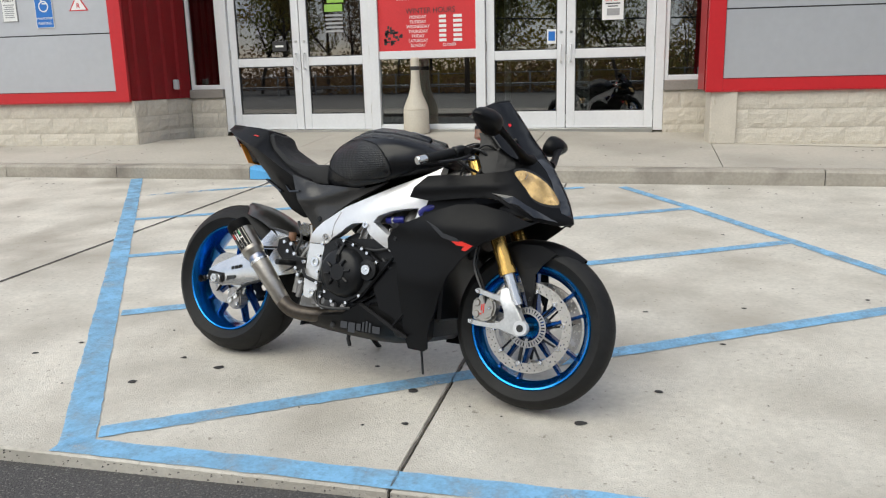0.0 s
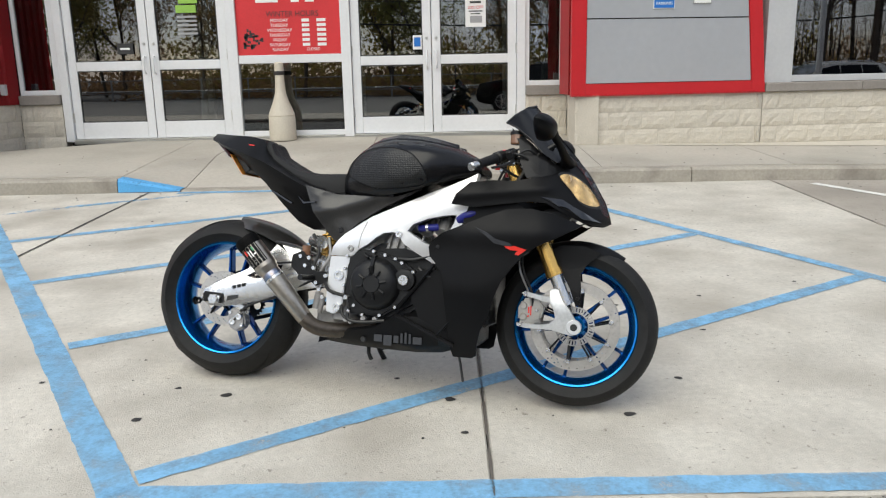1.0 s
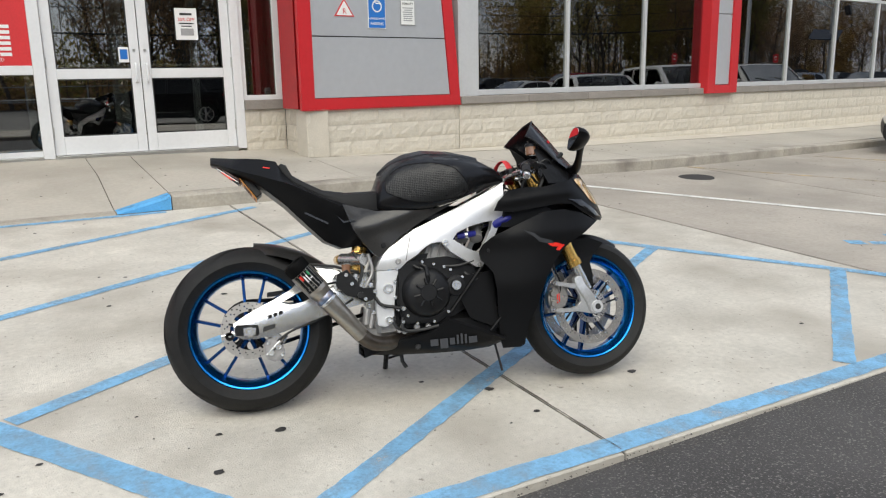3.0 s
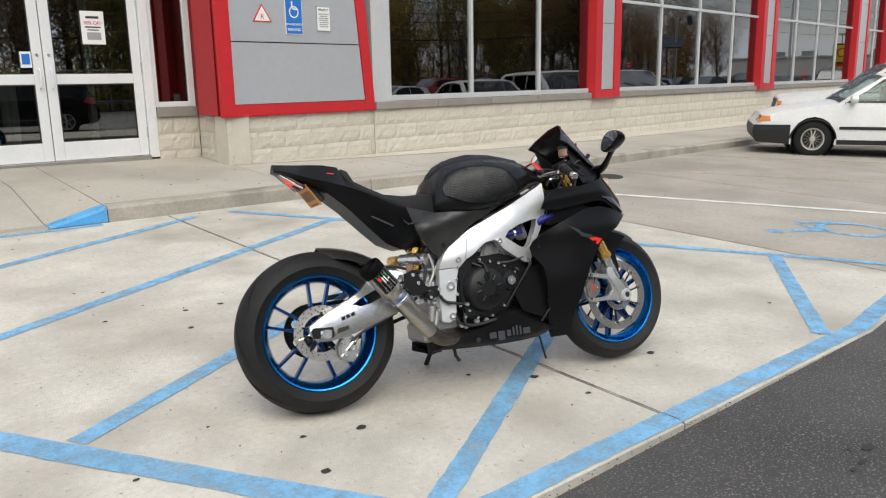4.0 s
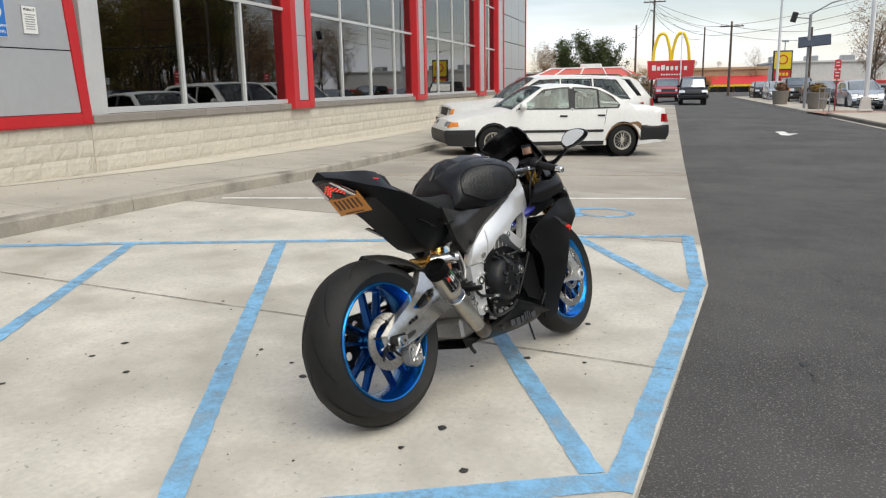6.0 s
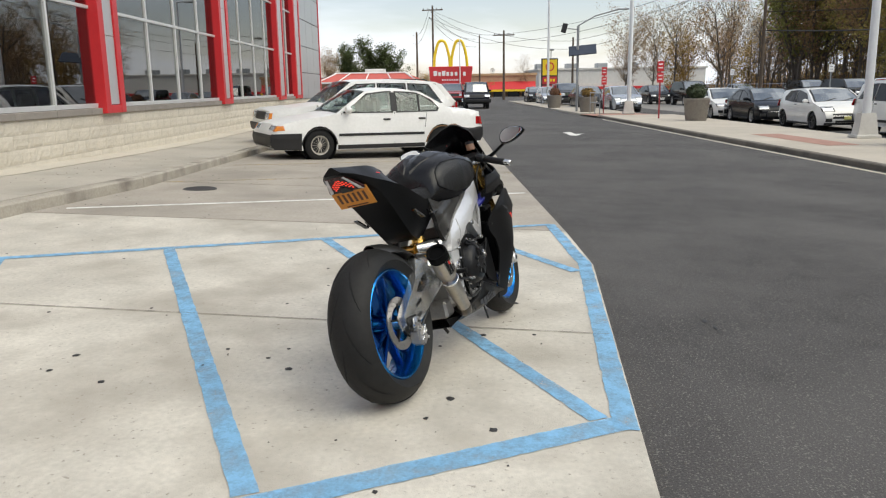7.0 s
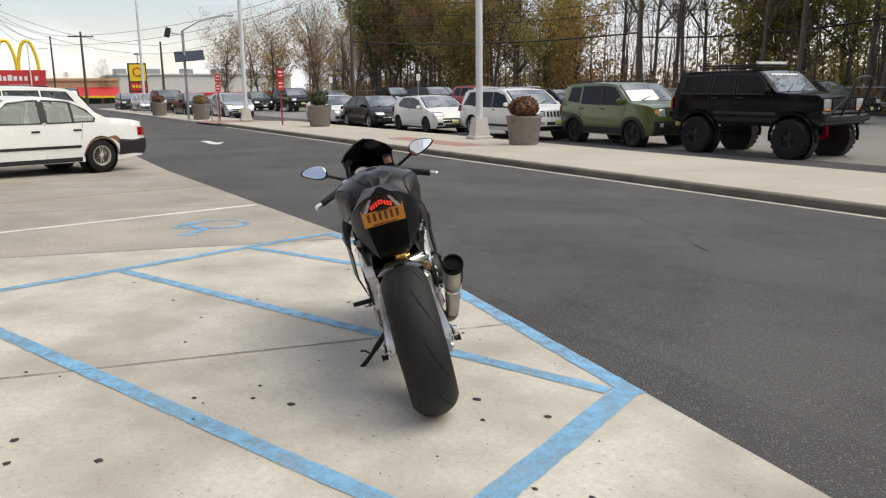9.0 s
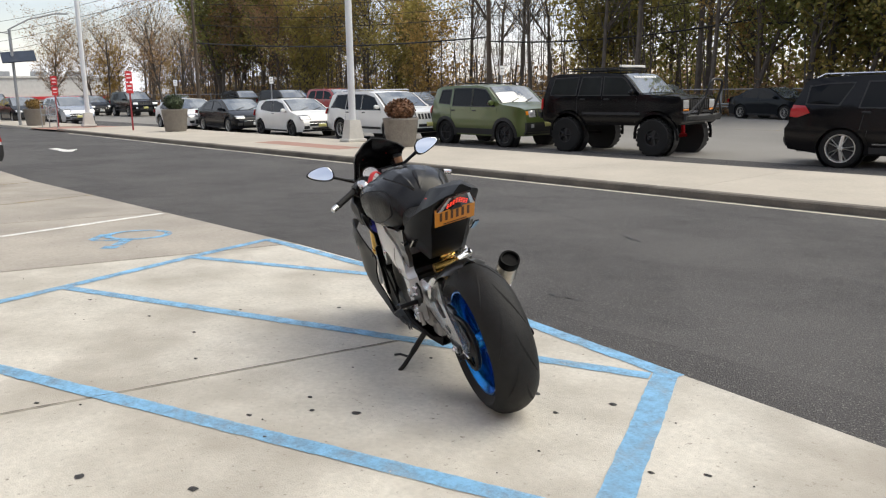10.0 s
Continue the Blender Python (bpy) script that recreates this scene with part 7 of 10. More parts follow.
for pts in ([(0.43, -0.13, 0.58), (0.46, -0.14, 0.52), (0.445, -0.15, 0.46)], [(0.49, -0.12, 0.57), (0.50, -0.13, 0.50), (0.47, -0.14, 0.44), (0.46, -0.14, 0.37)], [(0.40, -0.12, 0.50), (0.43, -0.14, 0.47), (0.455, -0.145, 0.40)]):
    part("hose", tube(spline(pts, 5), 0.006, 8), HOSE if len(pts) == 3 else CAST, bike)
part("lower_shroud", box(0.78, 1.075, -0.125, 0.125, 0.185, 0.31, 0.02), ENGINE, bike, "black lower shroud")
part("linkage_block", box(0.44, 0.53, -0.10, 0.10, 0.21, 0.29, 0.012), CAST, bike)
# side stand on the left, its foot on the ground
st = part("side_stand", tube(spline([(0.58, 0.125, 0.215), (0.583, 0.180, 0.165), (0.585, 0.250, 0.100), (0.587, 0.300, 0.062)], 5), [0.014] * 8 + [0.011] * 8, 10), ENGINE, bike, "black side stand, folded out")
part("stand_foot", box(0.556, 0.632, 0.286, 0.330, 0.0515, 0.0605, 0.003), ENGINE, st)
part("stand_tang", tube([(0.586, 0.235, 0.115), (0.640, 0.265, 0.122), (0.665, 0.285, 0.118)], 0.006, 8), ENGINE, st)
part("stand_spring", tube([(0.575, 0.135, 0.20), (0.590, 0.235, 0.118)], 0.007, 8), CAST, st)
part("centre_hose", tube([(0.615, 0.02, 0.165), (0.618, 0.015, 0.125), (0.632, 0.01, 0.10)], 0.008, 8), HOSE, bike)
# ---------------------------------------------------------------- parked vehicles
CAR_WHITE = mat("white_car_paint", (0.74, 0.73, 0.70), 0.22, 0, 0.04, 1.5, 30, coat=0.5)
CAR_WHITE_OLD = mat("old_white_car_paint", (0.77, 0.77, 0.755), 0.35, 0, 0.06, 1.5, 20, coat=0.2)
CAR_BLACK = mat("black_car_paint", (0.004, 0.004, 0.005), 0.13, 0, 0.05, spec=0.26)
CAR_DARK = mat("dark_blue_grey_paint", (0.009, 0.011, 0.014), 0.14, 0.1, 0.05, spec=0.18)
CAR_GREEN = mat("olive_green_paint", (0.085, 0.115, 0.032), 0.3, 0.2, 0.06, coat=0.8)
CAR_SILVER = mat("silver_car_paint", (0.42, 0.45, 0.49), 0.25, 0.6, 0.05, coat=0.5)
CAR_RED = mat("red_car_paint", (0.30, 0.02, 0.02), 0.25, 0, 0.05, coat=0.5)
CAR_BLUE = mat("blue_car_paint", (0.02, 0.09, 0.30), 0.25, 0.1, 0.05, coat=0.5)
CAR_GLASS = mat("car_glass", (0.006, 0.007, 0.008), 0.05, 0, 0.05, spec=0.16)
CAR_SCREEN = mat("car_windscreen_glass", (0.085, 0.10, 0.105), 0.03, 0, 0.25, 1.5, 6, spec=0.9)
CAR_SCREEN.node_tree.nodes["Principled BSDF"].inputs["IOR"].default_value = 2.3
CLEAR_GLASS = glass("clear_car_glass", (0.80, 0.86, 0.84), 0.05)
CAR_TYRE = mat("car_tyre", (0.011, 0.011, 0.011), 0.7, 0, 0.2, spec=0.25)
TRIM = mat("black_plastic_trim", (0.014, 0.014, 0.015), 0.55, 0, 0.1)
ALLOY = mat("alloy_wheel", (0.45, 0.44, 0.42), 0.32, 0.8, 0.1, 6, 50)
ALLOY_BRIGHT = mat("bright_alloy_wheel", (0.68, 0.67, 0.65), 0.30, 0.75, 0.08, 6, 50)
DARK_ALLOY = mat("dark_alloy_wheel", (0.05, 0.05, 0.052), 0.35, 0.6, 0.1)
HEADLAMP = mat("car_headlamp", (0.60, 0.61, 0.62), 0.10, 0.4, 0.15, 20, 60, coat=1.0)
AMBER = mat("amber_lens", (0.75, 0.24, 0.03), 0.2, 0, 0.1, coat=0.6)
RED_LENS = mat("red_lens", (0.40, 0.012, 0.015), 0.18, 0, 0.1, coat=0.8)
CHROME = mat("chrome", (0.75, 0.75, 0.75), 0.12, 1.0, 0.05)
CABIN = mat("car_cabin", (0.24, 0.23, 0.21), 0.8, 0, 0.2)
RUST = mat("rust", (0.22, 0.12, 0.06), 0.9, 0, 0.4, 12, 60, 0.3)
PLATE_YELLOW = mat("pale_yellow_plate", (0.62, 0.58, 0.22), 0.5, 0, 0.05)


def arch_line(contour, zb, wb, r):
    """The whole side outline: the upper line, then the sill with two wheel arches."""
    out = [tuple(p) for p in contour]
    for ax in (-wb / 2, wb / 2):
        zc = r - 0.04
        cut = math.asin(clamp((zb - zc) / r, -1, 1))
        for k in range(11):
            a = math.pi - cut + (2 * cut - math.pi) * k / 10
            out.append((ax + r * math.cos(a), zc + r * math.sin(a)))
    return out


def car(name, label, category, m, paint, sp, group=""):
    """A car: x ahead, the origin on the ground midway between the axles."""
    c = thing(name, label, category, m, group)
    W, belt, wb, rw_, zb = sp["W"], sp["belt"], sp["wb"], sp["r"], sp["zb"]
    up = sp["line"]
    xs = [p[0] for p in up]
    x0, x1 = min(xs), max(xs)
    lean, nip = sp.get("lean", 0.22), sp.get("nip", 0.14)

    def wy(x, z):
        e = clamp((abs(x - (x0 + x1) / 2) / ((x1 - x0) / 2) - 0.72) / 0.28, 0, 1)
        w = W * (1 - nip * e * e)
        w -= lean * max(0.0, z - belt) + 0.10 * max(0.0, 0.42 + zb - 0.2 - z) + 0.015
        return w + 0.015 * math.exp(-((z - 0.62 * belt) / 0.16) ** 2)

    line = arch_line(up, zb, wb, rw_ + sp.get("gap", 0.055))
    seen = bool(sp.get("cabin"))
    gaps = sp["side_glass"]
    bm = sheet(line, wy, 0.03, sp.get("step", 0.16), gaps, -1)
    join(bm, sheet(line, wy, 0.03, sp.get("step", 0.16), gaps, 1))
    rows = []
    for x, z in up:
        w = wy(x, z)
        rows.append([(x, w * u, z + sp.get("crown", 0.03) * (1 - u * u) * (1 if z > 0.5 else 0)) for u in (-1, -0.94, -0.89, -0.4, 0, 0.4, 0.89, 0.94, 1)])
    if seen:
        # open the front and rear screens, with pillars beside them
        cut = [0] + [k for ij in sp["screens"] for k in ij] + [len(rows) - 1]
        for a, b in zip(cut[::2], cut[1::2]):
            join(bm, loft(rows[a:b + 1], False, False))
        for i, j in sp["screens"]:
            join(bm, loft([r[:3] for r in rows[i:j + 1]], False, False))
            join(bm, loft([r[6:] for r in rows[i:j + 1]], False, False))
    else:
        join(bm, loft(rows, False, False))
    bmesh.ops.remove_doubles(bm, verts=bm.verts, dist=0.002)
    body = part("body", bm, paint, c, smooth=True)
    part("underbody", box(x0 + 0.25, x1 - 0.25, -W + 0.20, W - 0.20, zb + 0.02, zb + 0.12), TRIM, c)
    for s in (-1, 1):
        for ax in (-wb / 2, wb / 2):
            part("wheel_well", lathe([(0.0, 0.0), (rw_ + 0.06, 0.0), (rw_ + 0.06, 0.22)], 20, "y"), TRIM, c, m=pose(ax, s * (W - 0.27), rw_, 0, 0, 0 if s > 0 else 180))
    g = sp.get("glass", CAR_GLASS)
    for poly in sp["side_glass"]:
        for s in (-1, 1):
            part("side_window", sheet(poly, lambda x, z: wy(x, z) - 0.004, 0.004, 0.16, (), s), g, c)
            if sp.get("step", 0) != 0.3:
                mx, mz = sum(p[0] for p in poly) / len(poly), sum(p[1] for p in poly) / len(poly)
                outer = [(mx + (x - mx) * (1 + 0.030 / max(0.05, abs(x - mx))), mz + (z - mz) * (1 + 0.026 / max(0.05, abs(z - mz)))) for x, z in poly]
                part("window_surround", sheet(outer, lambda x, z: wy(x, z) + 0.003, 0.004, 0.2, [poly], s), TRIM, c)
    for i, j in sp["screens"]:
        rows = []
        for k in range(i, j + 1):
            x, z = up[k]
            f = 0.86
            w = wy(x, z) * f
            rows.append([(x + (0.008 if i < len(up) / 2 else -0.008), w * u, z + sp.get("crown", 0.03) * (1 - (u * f) ** 2) + 0.008) for u in (-1, -0.7, -0.35, 0, 0.35, 0.7, 1)])
        part("windscreen", loft(rows, False, False), g if seen else CAR_SCREEN, c)
        if not seen:
            edge = [[(x + (0.004 if i < len(up) / 2 else -0.004), wy(x, z) * 0.93 * u, z + sp.get("crown", 0.03) * (1 - (u * 0.93) ** 2) + 0.004) for u in (-1, -0.7, -0.35, 0, 0.35, 0.7, 1)] for x, z in up[i:j + 1]]
            part("screen_border", loft(edge, False, False), TRIM, c, "black screen border")
            if i < len(up) / 2 and sp.get("step", 0) != 0.3:
                (xa, za), (xb, zb3) = up[i], up[i + 1]
                for yo in (-0.42, 0.12):
                    part("wiper", tube([(xa + 0.03, yo, za + 0.045), (xa + (xb - xa) * 0.35, yo + 0.42, za + (zb3 - za) * 0.35 + 0.045)], 0.009, 5), TRIM, c)
    half = sp.get("tyre", 0.10)
    for s in (-1, 1):
        for ax in (-wb / 2, wb / 2):
            wm = pose(ax, s * (W - half - 0.02 + sp.get("poke", 0)), rw_, 0, 0, 180 if s > 0 else 0)
            rr = sp.get("rim", rw_ * 0.64)
            t = part("wheel", lathe([(rr, -half), (rr + 0.02, -half - 0.006), (rw_ - 0.03, -half), (rw_, -half * 0.72), (rw_, half * 0.72), (rw_ - 0.03, half), (rr, half)], 36, "y"), CAR_TYRE, c, "black tyre", True, wm)
            part("rim", lathe([(rr, -half + 0.002), (rr - 0.015, -half + 0.004), (rr - 0.03, -half + 0.03), (rr - 0.035, half), (rr, half)], 36, "y"), sp.get("rim_mat", ALLOY), t, smooth=True)
            n = sp.get("spokes", 5)
            sw = sp.get("spoke_w", 0.03)
            for k in range(n):
                a = 6.28318 * (k // 2) / (n // 2) + (0.17 if k % 2 else -0.17) if sp.get("twin") else 6.28318 * k / n
                part("spoke", tube([(0.03 * math.cos(a), -half + 0.016, 0.03 * math.sin(a)), ((rr - 0.01) * math.cos(a), -half + 0.022, (rr - 0.01) * math.sin(a))], [sw, sw * 0.8], 6, None, 0.3), sp.get("rim_mat", ALLOY), t)
            part("hub_cap", lathe([(0, -half + 0.004), (0.035, -half + 0.006), (0.05, -half + 0.02)], 14, "y"), sp.get("rim_mat", ALLOY), t)
            part("brake", lathe([(0, -half + 0.05), (rr - 0.04, -half + 0.05), (rr - 0.04, -half + 0.06)], 20, "y"), TRIM, t)

    mid = max(range(len(up)), key=lambda k: up[k][1])
    ahead, behind = up[:mid + 1], up[mid:][::-1]

    def end_x(z, front):
        """How far the nose or the tail reaches at a height."""
        pts = ahead if front else behind
        for (xa, za), (xb, zb2) in zip(pts, pts[1:]):
            if za <= z <= zb2 and zb2 > za:
                return xa + (xb - xa) * (z - za) / (zb2 - za)
        return pts[0][0] if z < pts[0][1] else pts[-1][0]

    def on_end(pname, xc, y0, y1, z0, z1, material, out=0.012, both=True, lab=""):
        """A piece that follows the nose (xc > 0) or the tail."""
        front, d = xc > 0, 1 if xc > 0 else -1
        proud = max(out, 0.006)
        for s in ((-1, 1) if both else (1,)):
            rows = []
            for i in range(5):
                z = z0 + (z1 - z0) * i / 4
                row = []
                for j in range(5):
                    y = s * (y0 + (y1 - y0) * j / 4)
                    u = min(1.0, abs(y) / max(0.2, wy(end_x(z, front), z)))
                    zz = z - (sp.get("crown", 0.03) * (1 - u * u) if z > 0.5 else 0)
                    edge = 0.6 if i in (0, 4) or j in (0, 4) else 1.0
                    row.append((end_x(zz, front) + d * proud * edge, y, z))
                rows.append(row)
            bm = bmesh.new()
            vo = [[bm.verts.new(p) for p in row] for row in rows]
            vi = [[bm.verts.new((p[0] - d * 0.06, p[1], p[2])) for p in row] for row in rows]
            for i in range(4):
                for j in range(4):
                    bm.faces.new((vo[i][j], vo[i][j + 1], vo[i + 1][j + 1], vo[i + 1][j]))
            ring = [(0, j) for j in range(4)] + [(i, 4) for i in range(4)] + [(4, j) for j in range(4, 0, -1)] + [(i, 0) for i in range(4, 0, -1)]
            for (a1, b1), (a2, b2) in zip(ring, ring[1:] + ring[:1]):
                bm.faces.new((vo[a1][b1], vo[a2][b2], vi[a2][b2], vi[a1][b1]))
            bmesh.ops.delete(bm, geom=[v for v in bm.verts if not v.link_faces], context="VERTS")
            bmesh.ops.recalc_face_normals(bm, faces=bm.faces)
            part(pname, bm, material, c, lab)

    for q in sp.get("ends", ()):
        on_end(*q)
    for z0, z1, xa, xb in sp.get("mould", ()):
        for s in (-1, 1):
            part("side_moulding", sheet([(xa, z0), (xb, z0), (xb, z1), (xa, z1)], lambda x, z: wy(x, z) + 0.010, 0.02, 0.3, (), s), TRIM, c)
    for x, z in sp.get("handles", ()):
        for s in (-1, 1):
            part("door_handle", box(x - 0.08, x + 0.08, -0.012, 0.012, -0.018, 0.018, 0.008), sp.get("handle_mat", TRIM), c, m=pose(x * 0, s * (wy(x, z) + 0.008), z))
    for xa, xb, z0, z1 in sp.get("seams", ()):
        for s in (-1, 1):
            part("door_seam", tube([(xa, s * (wy(xa, z0) + 0.001), z0), (xb, s * (wy(xb, z1) + 0.001), z1)], 0.005, 4), TRIM, c)
    if "mirror" in sp:
        x, z = sp["mirror"]
        for s in (-1, 1):
            part("wing_mirror", lathe([(0.0, -0.06), (0.07, -0.05), (0.095, 0.0), (0.075, 0.05), (0.0, 0.06)], 14, "x"), sp.get("mirror_mat", paint), c, smooth=True, m=pose(x, s * (wy(x, z) + 0.10), z, 0, 0, 0) @ Matrix.Diagonal((1, 1.15, 0.8, 1)))
            part("mirror_arm", tube([(x, s * (wy(x, z) - 0.01), z - 0.02), (x, s * (wy(x, z) + 0.05), z - 0.01)], 0.022, 8), TRIM, c)
    if sp.get("cabin"):
        za, zr, xa, xb = sp["cabin"]
        part("cabin_floor", box(xa, xb, -W + 0.1, W - 0.1, zb + 0.13, za - 0.28), CABIN, c)
        for x in (xa + 0.45, xb - 1.0):
            for s in (-1, 1):
                part("car_seat", box(x - 0.06, x + 0.10, s * 0.36 - 0.24, s * 0.36 + 0.24, za - 0.30, zr - 0.16, 0.06, 2), CABIN, c)
    return c, wy, up


SEDAN = dict(W=0.855, belt=0.90, wb=2.72, r=0.305, zb=0.21, nip=0.13, lean=0.30, rim=0.19, rim_mat=mat("wheel_cover", (0.50, 0.47, 0.42), 0.4, 0.4, 0.12, 8, 60), spokes=14, spoke_w=0.012, tyre=0.095, step=0.14,
             line=[(2.24, 0.23), (2.31, 0.30), (2.33, 0.44), (2.31, 0.53), (2.26, 0.60), (2.20, 0.69), (1.75, 0.80), (1.20, 0.87), (0.98, 0.91), (0.66, 1.13), (0.33, 1.335), (-0.05, 1.385), (-0.55, 1.375), (-0.92, 1.32), (-1.30, 1.12), (-1.56, 0.985), (-2.12, 0.955), (-2.29, 0.92), (-2.33, 0.72), (-2.38, 0.60), (-2.39, 0.40), (-2.30, 0.26)],
             screens=[(8, 10), (13, 15)], glass=CLEAR_GLASS, cabin=(0.92, 1.37, -1.3, 1.0), handle_mat=TRIM,
             side_glass=[[(0.86, 0.945), (0.60, 1.10), (0.30, 1.275), (-0.05, 1.318), (-0.20, 1.322), (-0.20, 0.945)], [(-0.32, 0.945), (-0.32, 1.322), (-0.66, 1.305), (-0.80, 1.285), (-0.80, 0.955)], [(-0.845, 0.955), (-0.845, 1.275), (-0.92, 1.255), (-1.10, 1.15), (-1.26, 1.03), (-1.22, 0.965)]],
             ends=[("headlamp", 1, 0.40, 0.70, 0.60, 0.69, HEADLAMP, 0.004), ("indicator", 1, 0.70, 0.80, 0.59, 0.69, AMBER, -0.03, True, "amber indicator"), ("tail_light", -1, 0.42, 0.80, 0.66, 0.82, RED_LENS, 0.004, True, "red tail light"), ("rear_bumper", -1, -0.76, 0.76, 0.30, 0.59, TRIM, 0.03, False, "black bumper"), ("front_bumper", 1, -0.72, 0.72, 0.27, 0.52, TRIM, 0.02, False, "black bumper")],
             mould=[(0.475, 0.525, -0.93, 0.96), (0.22, 0.30, -0.95, 0.98)], handles=[(-0.08, 0.79), (-0.88, 0.80)], seams=[(-0.26, -0.26, 0.30, 0.93), (0.86, 0.90, 0.30, 0.93), (-0.95, -1.00, 0.62, 0.93)], mirror=(0.78, 0.98))


def spot(x, y, heading, z=None, frac=0.5):
    return pose(x, y, apron_z(x, y) if z is None else z, 0, 0, heading)


# the old white saloon nosed up to the kerb
sx, sy = (9.75 + 11.13) / 2 + 0.62, (6.80 + 4.44) / 2 + 0.40
sed, swy, sup = car("saloon_car", "old white four-door saloon with black bumpers and rust", "car", pose(sx + 0.05, sy - 0.08, apron_z(sx, sy) + 0.005, -0.6, -0.9, 123.5) @ Matrix.Diagonal((0.945, 0.96, 0.965, 1)), CAR_WHITE_OLD, SEDAN)
for s in (-1, 1):
    part("door_pillar", sheet([(-0.195, 0.945), (-0.195, 1.32), (-0.325, 1.32), (-0.325, 0.945)], lambda x, z: swy(x, z) + 0.006, 0.01, 0.2, (), s), TRIM, sed, "black door pillar")
    part("quarter_pillar", sheet([(-0.80, 0.955), (-0.80, 1.285), (-0.845, 1.275), (-0.845, 0.955)], lambda x, z: swy(x, z) + 0.006, 0.01, 0.2, (), s), TRIM, sed, "black window divider")
for s in (-1, 1):
    for ax in (-1.36, 1.36):
        ring = [(ax + 0.375 * math.cos(a), swy(ax + 0.375 * math.cos(a), 0.27 + 0.375 * math.sin(a)) * s + s * 0.004, 0.265 + 0.375 * math.sin(a)) for a in (0.12 + 0.24 * k for k in range(13))]
        part("arch_lip", tube(ring, 0.012, 6), TRIM if ax > 0 else RUST, sed)
    part("front_bumper_side", sheet([(1.735, 0.215), (2.26, 0.235), (2.32, 0.31), (2.335, 0.44), (2.315, 0.535), (1.735, 0.545)], lambda x, z: swy(x, z) + 0.014, 0.02, 0.1, (), s), TRIM, sed, "black bumper end")
    part("rear_bumper_side", sheet([(-1.745, 0.30), (-2.33, 0.30), (-2.395, 0.42), (-2.385, 0.60), (-1.74, 0.60)], lambda x, z: swy(x, z) + 0.014, 0.02, 0.1, (), s), TRIM, sed, "black bumper end")
    part("side_indicator", sheet([(2.06, 0.605), (2.23, 0.60), (2.20, 0.685), (2.08, 0.69)], lambda x, z: swy(x, z) + 0.006, 0.02, 0.1, (), s), AMBER, sed, "amber corner lamp")
    part("tail_light_side", sheet([(-2.20, 0.66), (-2.31, 0.66), (-2.30, 0.82), (-2.20, 0.82)], lambda x, z: swy(x, z) + 0.006, 0.02, 0.1, (), s), RED_LENS, sed, "red tail light end")
    part("rust_patch", sheet([(-1.60, 0.615), (-1.68, 0.57), (-1.745, 0.50), (-1.765, 0.56), (-1.74, 0.64), (-1.66, 0.675), (-1.56, 0.665), (-1.50, 0.645)], lambda x, z: swy(x, z) + 0.002, 0.01, 0.05, (), s), RUST, sed, "patch of rust")

WAGON = dict(W=0.98, belt=1.08, wb=2.95, r=0.37, zb=0.32, nip=0.10, lean=0.16, rim=0.22, spokes=6, tyre=0.12,
             line=[(2.30, 0.36), (2.42, 0.45), (2.44, 0.66), (2.38, 0.78), (2.34, 0.98), (2.20, 1.04), (1.50, 1.11), (1.18, 1.16), (0.80, 1.50), (0.55, 1.70), (0.20, 1.765), (-1.0, 1.775), (-2.00, 1.75), (-2.20, 1.65), (-2.40, 1.18), (-2.46, 1.08), (-2.48, 0.60), (-2.42, 0.40)],
             screens=[(7, 9), (13, 14)], glass=CLEAR_GLASS, cabin=(1.08, 1.7, -2.2, 1.1),
             side_glass=[[(1.00, 1.13), (0.62, 1.56), (0.10, 1.64), (0.0, 1.14)], [(-0.10, 1.14), (0.0, 1.64), (-0.88, 1.65), (-0.90, 1.15)], [(-1.02, 1.15), (-1.00, 1.65), (-1.95, 1.62), (-2.18, 1.18)]],
             ends=[("headlamp", 1, 0.52, 0.88, 0.80, 0.96, HEADLAMP, 0.01), ("grille", 1, -0.50, 0.50, 0.76, 0.98, TRIM, 0.006, False, "dark grille"), ("front_bumper", 1, -0.95, 0.95, 0.42, 0.66, TRIM, 0.03, False, "dark bumper"), ("rear_bumper", -1, -0.95, 0.95, 0.42, 0.64, CHROME, 0.05, False, "bright bumper"), ("tail_light", -1, 0.80, 0.95, 0.75, 1.12, RED_LENS, 0.008, True, "red tail light")],
             mould=[(0.62, 0.68, -1.0, 1.0)], handles=[(0.10, 1.0), (-0.85, 1.0)], seams=[(1.0, 1.02, 0.45, 1.10), (-0.05, -0.05, 0.42, 1.12), (-0.96, -0.96, 0.6, 1.12)], mirror=(0.92, 1.22))
